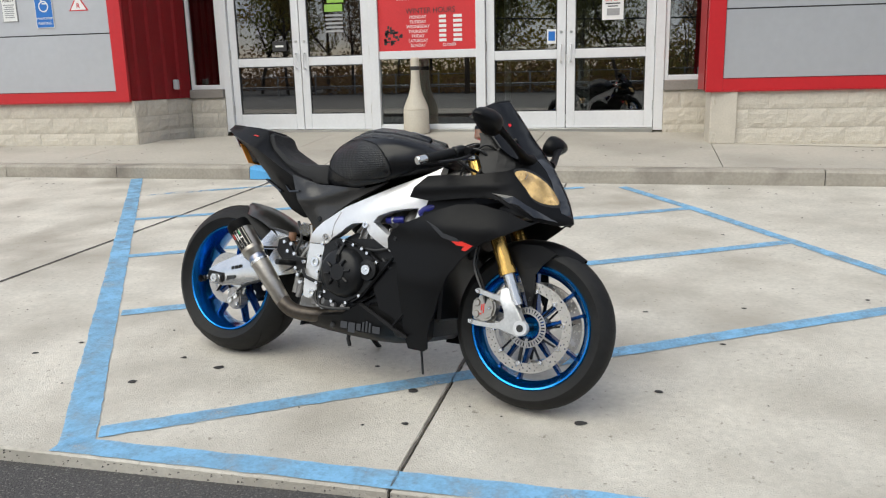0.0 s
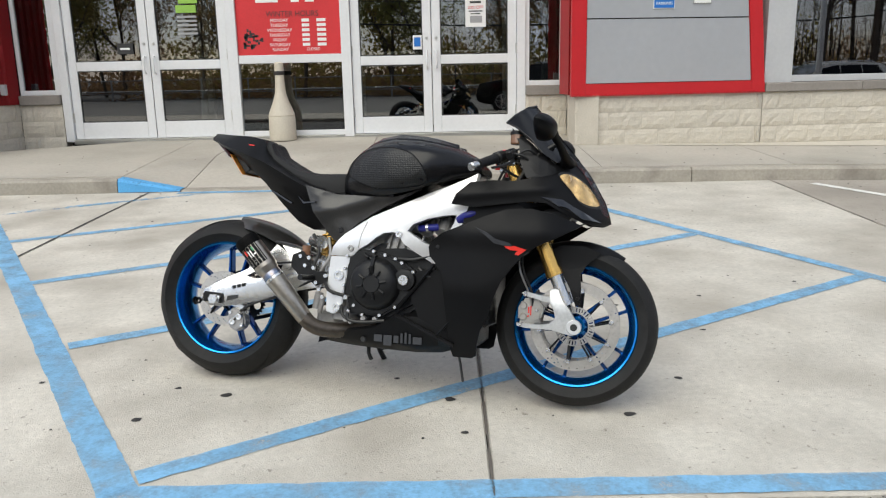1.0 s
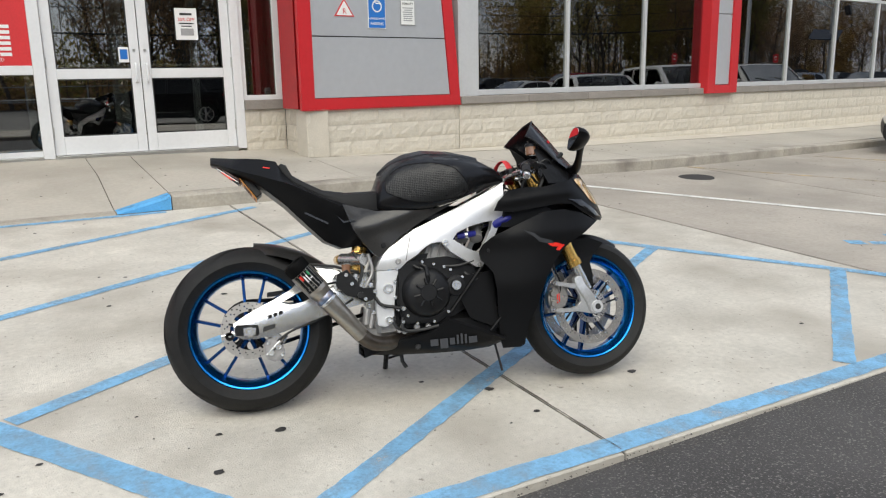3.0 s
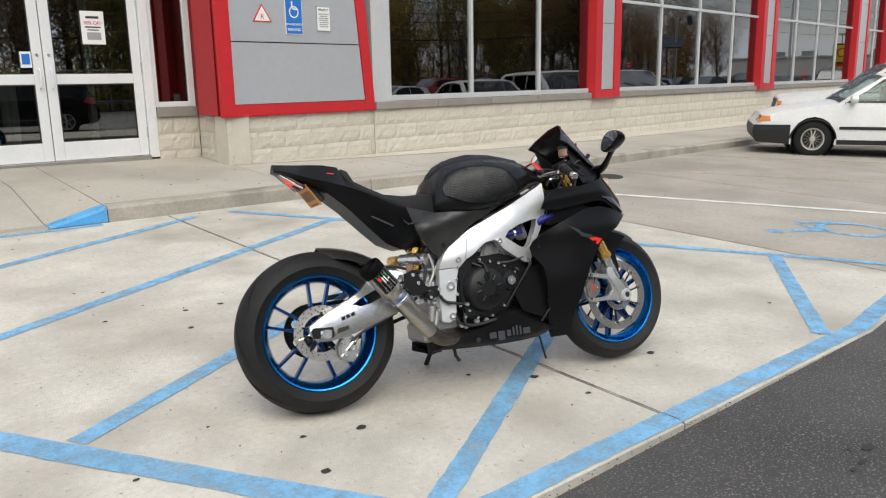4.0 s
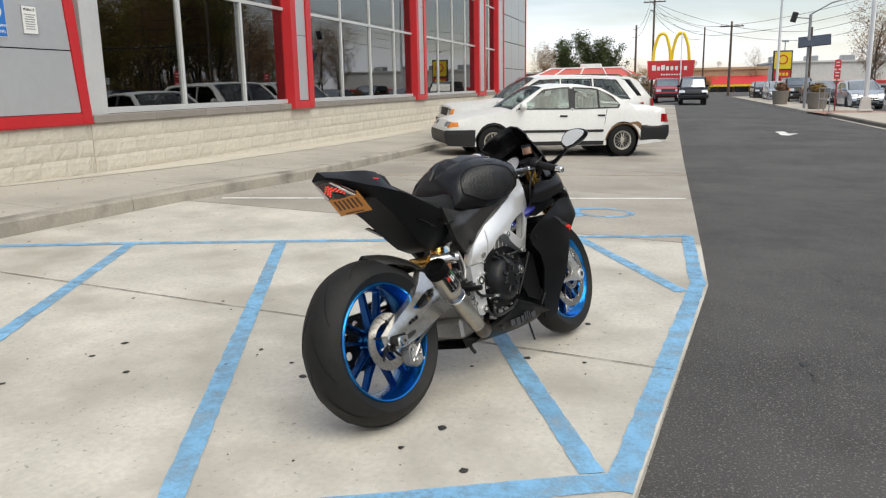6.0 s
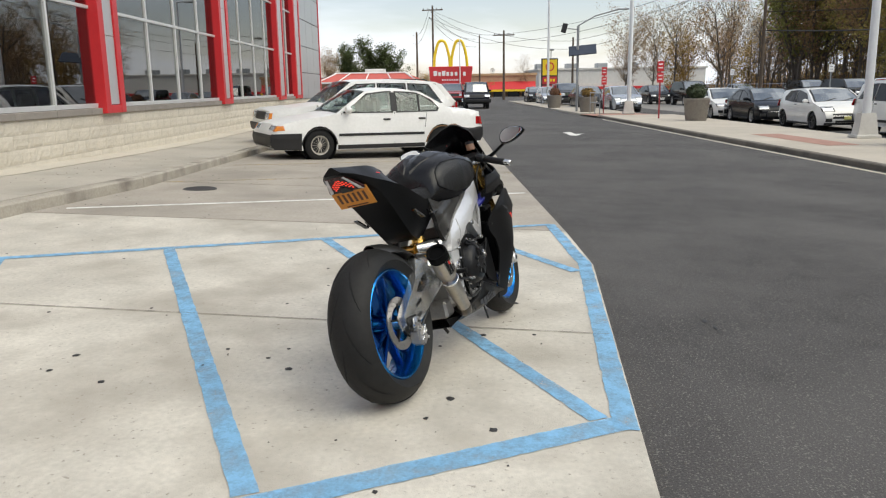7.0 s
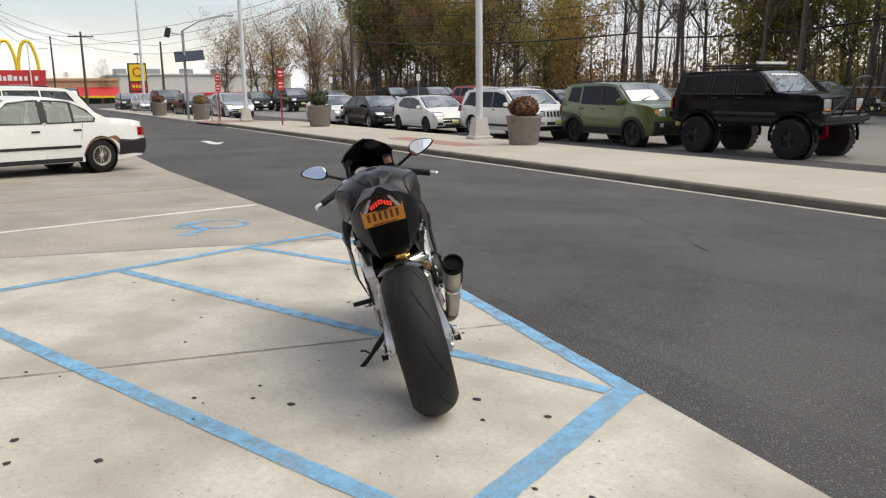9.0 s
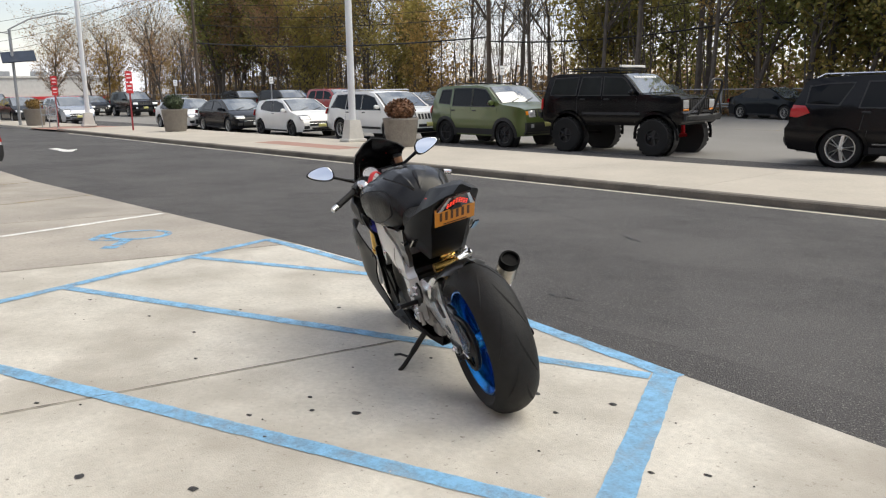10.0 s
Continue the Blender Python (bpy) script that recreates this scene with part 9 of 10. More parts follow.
# rows beyond
VAN = dict(WAGON, glass=CAR_GLASS, cabin=None, W=0.88, line=[(2.30, 0.36), (2.42, 0.45), (2.44, 0.66), (2.40, 0.78), (2.34, 0.90), (2.20, 0.98), (1.90, 1.05), (1.70, 1.12), (1.30, 1.62), (1.15, 1.74), (0.80, 1.80), (-1.0, 1.82), (-2.10, 1.80), (-2.30, 1.72), (-2.42, 1.18), (-2.46, 1.08), (-2.48, 0.60), (-2.42, 0.40)])
FARG = "cars on the far side of the lot"
far_row = [(18.4, -29.3, 170, CAR_DARK, COUPE, "saloon_car", "black saloon parked across the lot"), (40.9, -17.3, 188, CAR_RED, SUV, "suv", "dark red SUV in the second row"), (46.7, -16.3, 188, CAR_BLACK, SUV, "suv", "black SUV in the second row"), (33.7, -18.6, 188, CAR_BLACK, COUPE, "saloon_car", "black saloon in the second row"),
           (51.3, -18.6, 190, CAR_BLUE, BOXY, "compact_suv", "blue compact car in the second row"), (57.8, -17.3, 186, CAR_DARK, SUV, "suv", "dark SUV in the second row"), (66.2, -14.5, 186, CAR_SILVER, COUPE, "saloon_car", "silver saloon in the second row"), (56.0, -8.5, 188, CAR_BLACK, SUV, "suv", "black SUV far down the lot"), (61, -6.6, 188, CAR_DARK, COUPE, "saloon_car", "dark saloon far down the lot"),
           (27.2, -20.7, 188, CAR_SILVER, COUPE, "saloon_car", "silver saloon in the second row"), (20.1, -22.9, 192, CAR_BLACK, SUV, "suv", "black SUV in the second row"), (43.2, -2.2, 188, CAR_SILVER, HATCH, "hatchback", "silver hatchback by the tall lamp post"), (49.5, -0.6, 188, CAR_DARK, COUPE, "saloon_car", "dark saloon along the far kerb"), (55.5, 0.6, 188, CAR_BLACK, BOXY, "compact_suv", "black car along the far kerb"), (62, 1.8, 188, CAR_SILVER, COUPE, "saloon_car", "silver car along the far kerb"), (68.5, 3.0, 188, CAR_DARK, HATCH, "hatchback", "dark car along the far kerb"),
           (52.0, 7.1, 187, CAR_BLACK, VAN, "van", "black van with tall windscreen standing in the lane"), (60.0, 9.8, 190, CAR_RED, dict(WAGON, glass=CAR_GLASS, cabin=None), "pickup_truck", "dark red truck near the restaurant")]
for x, y, h, paint, sp, nm, lab in far_row:
    car(nm, lab, "car", pose(x, y, (LOT_Z if road_v(x, y) < ISLAND_V else road_z(x, y)) - 0.002, 0, 0, h), paint, dict(sp, step=0.3), FARG)
# ---------------------------------------------------------------- far kerb, lot and street furniture
def uv(u, v):
    return u * RU[0] + v * RV[0], u * RU[1] + v * RV[1]


island = thing("island_pavement", "long pale concrete island between road and car park", "pavement", kind="structure")
PAVE_PALE2 = mat("island_concrete", (0.44, 0.395, 0.33), 0.88, 0, 0.10, 0.7, 22, 0.2, 120, piece=0.05)
KERB_FAR = mat("stained_kerb", (0.17, 0.15, 0.125), 0.9, 0, 0.2, 2.0, 40, 0.4, 110, piece=0.12, tint=((0.09, 0.08, 0.068), 1.6, 0.50, 0.72))
RED_PAVE = mat("red_tactile_paving", (0.36, 0.205, 0.16), 0.85, 0, 0.1, 3, 40, 0.2)
u = -40.0
while u < 31.5:
    w = 3.05
    bm = bmesh.new()
    c = [uv(u + 0.004, ISLAND_V - 0.17), uv(u + w - 0.004, ISLAND_V - 0.17), uv(u + w - 0.004, ISLAND_BACK), uv(u + 0.004, ISLAND_BACK)]
    top = [bm.verts.new((x, y, ISLAND_Z)) for x, y in c]
    low = [bm.verts.new((x, y, ISLAND_Z - 0.2)) for x, y in c]
    bm.faces.new(top)
    for i in range(4):
        bm.faces.new((top[i], top[(i + 1) % 4], low[(i + 1) % 4], low[i]))
    bmesh.ops.recalc_face_normals(bm, faces=bm.faces)
    part("slab", bm, PAVE_PALE2, island)
    k0, k1 = uv(u + 0.004, ISLAND_V), uv(u + w - 0.004, ISLAND_V)
    ring = []
    for uu in (u + 0.004, u + w - 0.004):
        ring.append([(*uv(uu, ISLAND_V), -0.3), (*uv(uu, ISLAND_V - 0.01), ISLAND_Z - 0.02), (*uv(uu, ISLAND_V - 0.03), ISLAND_Z + 0.002), (*uv(uu, ISLAND_V - 0.165), ISLAND_Z + 0.003), (*uv(uu, ISLAND_V - 0.165), -0.3)])
    part("kerb_stone", loft(ring), KERB_FAR, island)
    u += w
bm = bmesh.new()
c = [uv(13.2, ISLAND_V - 1.15), uv(17.6, ISLAND_V - 1.15), uv(17.6, ISLAND_V - 1.95), uv(13.2, ISLAND_V - 1.95)]
bm.faces.new([bm.verts.new((x, y, ISLAND_Z + 0.004)) for x, y in c])
part("tactile_strip", bm, RED_PAVE, island, "red tactile paving strip")
island2 = thing("island_pavement", "pale concrete island beyond the crossing", "pavement", kind="structure")
bm = bmesh.new()
c = [uv(36, ISLAND_V + 0.3), uv(74, ISLAND_V + 0.6), uv(74, ISLAND_BACK + 1.2), uv(36, ISLAND_BACK + 1.2)]
top = [bm.verts.new((x, y, ISLAND_Z)) for x, y in c]
low = [bm.verts.new((x, y, -0.3)) for x, y in c]
bm.faces.new(top)
for i in range(4):
    bm.faces.new((top[i], top[(i + 1) % 4], low[(i + 1) % 4], low[i]))
bmesh.ops.recalc_face_normals(bm, faces=bm.faces)
part("slab", bm, PAVE_PALE2, island2)
tip = bmesh.new()
c = [uv(31.5, ISLAND_V - 0.02), uv(36, ISLAND_V + 0.28), uv(36, ISLAND_BACK + 1.0), uv(31.5, ISLAND_BACK)]
tip.faces.new([tip.verts.new((x, y, ISLAND_Z - 0.03)) for x, y in c])
part("crossing_slab", tip, RED_PAVE, island2, "reddish crossing slab")
# car park surface
bm = bmesh.new()
c = [uv(-120, ISLAND_BACK - 0.01), uv(130, ISLAND_BACK - 0.01), uv(130, -33), uv(-120, -33)]
bm.faces.new([bm.verts.new((x, y, LOT_Z + 0.006)) for x, y in c])
tagged(part("car_park", bm, LOT), "light grey worn asphalt of the car park", "ground", kind="structure")
strip("edge_line", [uv(-20, ISLAND_V + 0.16), uv(31, ISLAND_V + 0.16)], 0.10, mat("cream_line", (0.55, 0.50, 0.40), 0.8, 0, 0.15), road_z, "cream painted line along the far kerb")
strip("lot_line", [uv(8, -22), uv(30, -21)], 0.12, YELLOW_PAINT, lambda x, y: LOT_Z + 0.008, "faded yellow line across the car park")
arrow = bmesh.new()
pts = [(-0.9, -0.12), (0.2, -0.12), (0.2, -0.38), (1.0, 0), (0.2, 0.38), (0.2, 0.12), (-0.9, 0.12)]
arrow.faces.new([arrow.verts.new((a, b, 0)) for a, b in pts])
ax, ay = 20.4, 1.5
tagged(part("road_arrow", arrow, WHITE_PAINT, None, m=pose(ax, ay, road_z(ax, ay) + 0.006, 2.0, 0, 187)), "worn white arrow on the asphalt", "road marking", kind="structure")
# cracks, patches and crumbs on the asphalt
rnd = random.Random(11)
bm = bmesh.new()
SEAM_LINE = spline([(6.5, -2.1, 0), (4.0, -1.55, 0), (1.84, -1.14, 0), (0.91, -1.1, 0), (0.35, -1.31, 0), (-0.23, -1.39, 0), (-1.07, -1.37, 0), (-2.6, -1.55, 0)], 16)
prev = None
for k, p in enumerate(SEAM_LINE):
    x, y = p.x + rnd.gauss(0, 0.012), p.y + rnd.gauss(0, 0.018)
    wv = 0.006 * rnd.uniform(0.3, 1.3) * (0.15 if math.sin(k * 0.9) > 0.75 else 1.0)
    q = [bm.verts.new((x, y + t * wv, road_z(x, y) + 0.004)) for t in (-1, 1)]
    if prev:
        bm.faces.new((prev[0], q[0], q[1], prev[1]))
    prev = q
for x, y, r in ((1.72, 1.325, 0.04), (1.53, 1.24, 0.045), (1.62, 1.30, 0.02), (-0.33, 1.505, 0.04), (-0.46, 1.47, 0.03), (-0.54, 1.465, 0.022), (-0.40, 1.54, 0.018)):
    ring = [bm.verts.new((x + r * rnd.uniform(0.6, 1.2) * math.cos(a), y + 0.42 * r * rnd.uniform(0.6, 1.2) * math.sin(a), road_z(x, y) + 0.0045)) for a in (0.698 * j for j in range(9))]
    bm.faces.new(ring)
for _ in range(7):
    x, y = rnd.uniform(-4, 9), rnd.uniform(-3.5, 1.2)
    a = rnd.uniform(0, 3.14)
    prev = None
    for k in range(rnd.randint(4, 9)):
        wv = 0.008 * rnd.uniform(0.5, 1.6)
        p = [bm.verts.new((x + s * wv * math.sin(a), y - s * wv * math.cos(a), road_z(x, y) + 0.004)) for s in (-1, 1)]
        if prev:
            bm.faces.new((prev[0], p[0], p[1], prev[1]))
        prev = p
        a += rnd.uniform(-0.7, 0.7)
        x, y = x + 0.07 * math.cos(a), y + 0.07 * math.sin(a)
bmesh.ops.recalc_face_normals(bm, faces=bm.faces)
tagged(part("tar_marks", bm, SEAM), "small black tar marks on the asphalt", "road marking", kind="stuff")
bm = bmesh.new()
GRIT = mat("grit", (0.11, 0.10, 0.09), 0.9, 0, 0.3)
for _ in range(1100):
    x = rnd.uniform(-3.2, 9)
    y = front_y(x) - abs(rnd.gauss(0, 0.06)) - 0.005
    r = rnd.uniform(0.0015, 0.006)
    z = road_z(x, y)
    q = [bm.verts.new((x + r * math.cos(t), y + r * math.sin(t), z)) for t in (0.3, 2.4, 4.5)]
    tp = bm.verts.new((x, y, z + r))
    for i in range(3):
        bm.faces.new((q[i], q[(i + 1) % 3], tp))
bmesh.ops.recalc_face_normals(bm, faces=bm.faces)
tagged(part("edge_grit", bm, GRIT), "loose grit along the edge of the concrete", "grit", kind="stuff")
cup = thing("crushed_cup", "crushed white paper cup by the far kerb", "litter", pose(3.72, -4.30, road_z(3.72, -4.30), 0, 0, 30))
part("cup_body", lathe([(0.0, 0.0), (0.05, 0.0), (0.065, 0.06), (0.06, 0.12), (0.02, 0.13), (0, 0.1)], 9, "x"), WHITE_PRINT, cup, m=pose(0, 0, 0.05, 20, 0, 0))

# lamp posts
POLE_WHITE = mat("white_pole", (0.66, 0.67, 0.68), 0.4, 0.1, 0.06, 1, 20)
SOLAR = mat("solar_cells", (0.045, 0.055, 0.075), 0.18, 0.1, 0.1, 3, 30, spec=0.6)
POLE_GREY = mat("galvanised_pole", (0.33, 0.34, 0.35), 0.45, 0.6, 0.1)
WOOD_POLE = mat("utility_pole_wood", (0.10, 0.075, 0.055), 0.9, 0, 0.2, 2, 30, 0.3)
PLINTH = mat("pole_plinth", (0.52, 0.50, 0.46), 0.85, 0, 0.1, 3, 30, 0.2)


def lamp_post(x, y, h, label, r=0.105, base=True):
    p = thing("lamp_post", label, "lamp post", pose(x, y, ISLAND_Z))
    if base:
        part("plinth", prism([(-0.30, -0.30), (0.30, -0.30), (0.30, 0.30), (-0.30, 0.30)], 0.10, "z", -0.01, 0.02), PLINTH, p)
        part("plinth_top", loft([[(s * 0.24, t * 0.24, 0.09) for s, t in ((-1, -1), (1, -1), (1, 1), (-1, 1))], [(s * 0.17, t * 0.17, 0.62) for s, t in ((-1, -1), (1, -1), (1, 1), (-1, 1))]]), PLINTH, p)
    part("pole", tube([(0, 0, 0.05), (0, 0, h * 0.5), (0, 0, h)], [r, r * 0.92, r * 0.75], 20), POLE_WHITE, p, "white painted steel pole", True)
    part("lamp_arm", tube([(0, 0, h), (0, 0.7, h + 0.05)], 0.05, 10), POLE_WHITE, p)
    part("lamp_head", box(-0.2, 0.2, 0.6, 1.3, h - 0.06, h + 0.12, 0.03), POLE_WHITE, p)
    return p


lamp_post(16.4, -5.70, 8.5, "white steel lamp post on a flared concrete plinth")
lamp_post(35.4, -1.86, 9.5, "tall white steel lamp post on the island")
lamp_post(62.0, 1.9, 8.5, "white lamp post far along the island", base=False)
sol = thing("solar_light", "grey pole carrying a solar panel and floodlight", "lamp post", pose(40.2, 0.47, ISLAND_Z))
part("pole", tube([(0, 0, 0), (0, 0, 4.6)], 0.07, 12), POLE_GREY, sol)
part("solar_panel", box(-0.42, 0.42, -0.75, 0.75, -0.03, 0.03, 0.01), SOLAR, sol, "dark blue-grey solar panel", m=pose(-0.1, -0.25, 3.3, -6, -38, 0))
part("flood_light", box(-0.12, 0.12, -0.14, 0.14, -0.25, 0.25, 0.03), TRIM, sol, m=pose(0, 0.75, 4.5, 15, 0, 0))
part("arm", tube([(0, 0, 4.4), (0, 0.75, 4.5)], 0.03, 8), POLE_GREY, sol)
part("lamp_arm", tube([(0, 0, 4.6), (0, -0.9, 5.1), (0, -2.1, 5.4)], 0.035, 8), POLE_GREY, sol)
part("lamp_head", box(-0.08, 0.08, -2.7, -2.1, 5.38, 5.46, 0.02), POLE_GREY, sol)
# planters with clipped shrubs
LEAF_RED = mat("russet_leaves", (0.15, 0.065, 0.028), 0.7, 0, 0.35, 8, 60)
LEAF_GREEN = mat("dark_green_leaves", (0.045, 0.062, 0.025), 0.7, 0, 0.35, 8, 60)
LEAF_GOLD = mat("yellow_leaves", (0.22, 0.13, 0.03), 0.7, 0, 0.35, 8, 60)
PLANTER = mat("planter_stone", (0.25, 0.225, 0.195), 0.85, 0, 0.22, 3, 25, 0.2, tint=((0.15, 0.13, 0.11), 3.0, 0.45, 0.7))


def shrub_mesh(r, h, n, seed, size=0.05):
    rr = random.Random(seed)
    bm = bmesh.new()
    for _ in range(n):
        d = Vector((rr.gauss(0, 1), rr.gauss(0, 1), rr.gauss(0, 1))).normalized()
        q = rr.uniform(0.72, 1.04) * (1 + 0.10 * math.sin(5 * d.x + 3 * d.z))
        p = Vector((d.x * r * q, d.y * r * q, h / 2 + d.z * h / 2 * q))
        a = Vector((rr.gauss(0, 1), rr.gauss(0, 1), rr.gauss(0, 1))).normalized() * size * rr.uniform(0.6, 1.2)
        b = a.cross(d + Vector((0.1, 0.2, 0.3))).normalized() * size * 0.6
        bm.faces.new([bm.verts.new(v) for v in (p - a, p + b, p + a, p - b)])
    return bm


def planter(x, y, r, h, leaf, sr, sh, label, seed, n=1500):
    p = thing("planter", label, "planter", pose(x, y, ISLAND_Z))
    part("tub", lathe([(0, 0), (r * 0.76, 0), (r * 0.80, 0.03), (r * 0.97, h * 0.92), (r, h * 0.94), (r, h), (r * 0.90, h), (r * 0.88, h - 0.08), (0, h - 0.08)], 32), PLANTER, p, "stained grey stone tub", True)
    part("shrub", shrub_mesh(sr, sh, n, seed), leaf, p, "clipped leafy shrub", m=pose(0, 0, h - 0.04))
    part("stem", tube([(0, 0, h - 0.1), (0, 0, h + sh * 0.5)], 0.03, 8), WOOD_POLE, p)


planter(13.70, -5.72, 0.475, 0.74, LEAF_RED, 0.37, 0.52, "large stone planter with a russet clipped shrub", 1, 2200)
planter(27.1, -3.55, 0.50, 0.85, LEAF_GREEN, 0.36, 0.58, "stone planter with a dark green clipped shrub", 2)
planter(38.8, -0.06, 0.50, 0.80, LEAF_GOLD, 0.38, 0.5, "stone planter with a yellow shrub", 3, 900)
planter(47.5, 1.6, 0.50, 0.80, LEAF_RED, 0.36, 0.5, "stone planter with a brown shrub", 4, 700)
# sign posts
RED_POST = mat("red_post", (0.26, 0.03, 0.035), 0.5, 0, 0.08)


def sign_post(x, y, h, label, z=ISLAND_Z, two=True, face=RED_PRINT, post=RED_POST, turn=180.0):
    p = thing("sign_post", label, "sign", pose(x, y, z, 0, 0, turn))
    part("post", box(-0.03, 0.03, -0.03, 0.03, 0, h, 0.005), post, p)
    for i in range(2 if two else 1):
        z1 = h - 0.02 - 0.46 * i
        b = part("sign_plate", box(0.032, 0.040, -0.13, 0.13, z1 - 0.40, z1, 0.004), face, p)
        part("sign_bar", box(0.0402, 0.043, -0.08, 0.08, z1 - 0.14, z1 - 0.09), WHITE_PRINT if face is RED_PRINT else GREY_PRINT, b)
        part("sign_bar", box(0.0402, 0.043, -0.08, 0.08, z1 - 0.28, z1 - 0.24), WHITE_PRINT if face is RED_PRINT else GREY_PRINT, b)


sign_post(29.3, -2.45, 2.35, "red post with two red fire lane signs")
sign_post(36.3, -0.70, 2.3, "red post with two red fire lane signs")
sign_post(42.0, -13.5, 2.5, "grey post with a pale notice plate", LOT_Z, False, WHITE_PRINT, POLE_GREY)
sign_post(52.0, -10.5, 2.5, "grey post with a pale notice plate", LOT_Z, False, WHITE_PRINT, POLE_GREY)
sign_post(23.8, -17.0, 2.6, "grey post with a pale notice plate", LOT_Z, False, WHITE_PRINT, POLE_GREY)
rail = thing("hand_rail", "galvanised pipe rail at the crossing", "railing", pose(34.0, -0.35, ISLAND_Z, 0, 0, 7.5))
for x in (0, 1.2, 2.4):
    part("rail_post", tube([(x, 0, 0), (x, 0, 1.05)], 0.024, 8), POLE_GREY, rail)
for z in (0.55, 1.03):
    part("rail_bar", tube([(0, 0, z), (2.4, 0, z)], 0.024, 8), POLE_GREY, rail)

# utility poles and wires
POLES = []


def utility_pole(x, y, h, label, arms=1, r=0.15):
    p = thing("utility_pole", label, "utility pole", pose(x, y, LOT_Z), "utility poles along the street")
    part("pole", tube([(0, 0, 0), (0, 0, h)], [r, r * 0.65], 12), WOOD_POLE, p)
    for i in range(arms):
        z = h - 0.5 - 1.1 * i
        part("cross_arm", box(-0.06, 0.06, -1.2, 1.2, z - 0.06, z + 0.06), WOOD_POLE, p)
        for y1 in (-1.05, -0.5, 0.5, 1.05):
            part("insulator", tube([(0, y1, z + 0.06), (0, y1, z + 0.22)], 0.045, 8), CAST, p)
    POLES.append(Vector((x, y, LOT_Z + h - 0.4)))


utility_pole(88, 15.0, 10.8, "dark wooden utility pole with cross arms", 1)
utility_pole(88, 16.9, 7.9, "dark wooden utility pole behind the restaurant", 0)
utility_pole(92, 9.9, 7.6, "dark wooden utility pole beside the sign", 0, 0.12)
utility_pole(86, 6.7, 7.7, "dark wooden utility pole at the street", 1)
utility_pole(88, -1.07, 6.9, "dark wooden utility pole at the street", 0)
utility_pole(60, -14.5, 11.0, "dark wooden utility pole among the trees", 1)
utility_pole(40.0, -28.6, 12.5, "tall brown wooden pole at the edge of the lot", 0, 0.19)
utility_pole(22.0, -33.0, 12.5, "tall grey wooden pole at the edge of the lot", 0, 0.16)
utility_pole(-12.0, -34.0, 12.0, "tall wooden pole at the edge of the lot", 0, 0.19)
WIRES = mat("wire", (0.02, 0.02, 0.02), 0.6)


def wire(a, b, sag, r=0.018):
    a, b = Vector(a), Vector(b)
    pts = [a.lerp(b, k / 14) - Vector((0, 0, sag * 4 * (k / 14) * (1 - k / 14))) for k in range(15)]
    ob = thing("overhead_wire", "black overhead wire between utility poles", "wire", group="overhead wires")
    part("strand", tube(pts, r, 4), WIRES, ob)


for a, b in ((2, 0), (0, 3), (0, 4), (1, 0), (3, 5), (4, 5)):
    for dz in (0.0, -0.9):
        wire(POLES[a] + Vector((0, 0.4, dz)), POLES[b] + Vector((0, 0.4, dz)), 1.0, 0.017)
for z, r in ((7.9, 0.018), (7.0, 0.018), (6.3, 0.022), (4.9, 0.05)):
    for i, j in ((5, 6), (6, 7), (7, 8)):
        a, b = POLES[i].copy(), POLES[j].copy()
        a.z, b.z = z + (0.4 if i == 5 else -0.3 if r > 0.04 else 0), z
        wire(a, b, 0.45, r)
coil = thing("cable_coil", "black loops of spare cable hanging on the wire", "cable", pose(37.6, -29.2, 6.05, 0, 0, -14))
part("loop", lathe([(0.42, -0.03), (0.48, 0), (0.42, 0.03)], 20, "y", None, True), WIRES, coil, m=pose(0, 0, 0) @ Matrix.Diagonal((0.7, 1, 1, 1)))
part("loop", lathe([(0.42, -0.03), (0.48, 0), (0.42, 0.03)], 20, "y", None, True), WIRES, coil, m=pose(-1.9, 0, 0) @ Matrix.Diagonal((0.7, 1, 1, 1)))

# ---------------------------------------------------------------- far buildings
BURGER_RED = mat("roof_red", (0.52, 0.10, 0.075), 0.5, 0, 0.08)
BURGER_WALL = mat("tan_wall", (0.46, 0.29, 0.18), 0.8, 0, 0.1)
PALE_WALL = mat("pale_wall", (0.62, 0.60, 0.56), 0.8, 0, 0.08)
SIGN_YELLOW = mat("sign_yellow", (0.85, 0.60, 0.03), 0.4, 0, 0.04)
SIGN_RED = mat("sign_red", (0.55, 0.035, 0.04), 0.45, 0, 0.05)
DARK_WIN = mat("dark_window", (0.03, 0.035, 0.04), 0.15, 0, 0.1)

rest = thing("restaurant", "low fast food restaurant with a sloping red roof", "building", pose(86, 21.2, 0, 0, 0, 8))
part("wall", box(-7, 9, -4.6, 5.4, -0.6, 2.2), BURGER_WALL, rest)
part("roof", loft([[(-8.0, -5.6, 2.1), (9.8, -5.6, 2.1), (9.8, 6.4, 2.1), (-8.0, 6.4, 2.1)], [(-6.0, -3.4, 2.95), (7.4, -3.4, 2.95), (7.4, 4.2, 2.95), (-6.0, 4.2, 2.95)]]), BURGER_RED, rest, "red sloping roof")
for y in (-3.3, -1.4, 0.6, 2.6, 4.1):
    part("roof_rib", tube([(-8.05, y * 1.4, 2.15), (-6.05, y, 3.0)], 0.07, 6), WHITE_PRINT, rest, "white roof rib")
part("roof_curb", box(-6.1, 7.5, -3.5, 4.3, 2.95, 3.1, 0.03), WHITE_PRINT, rest)
part("roof_unit", box(-3.5, -1.5, -1.0, 1.2, 3.1, 3.5, 0.05), PALE_WALL, rest)
part("eave", box(-8.1, 9.9, -5.7, 6.5, 1.95, 2.1), WHITE_PRINT, rest)
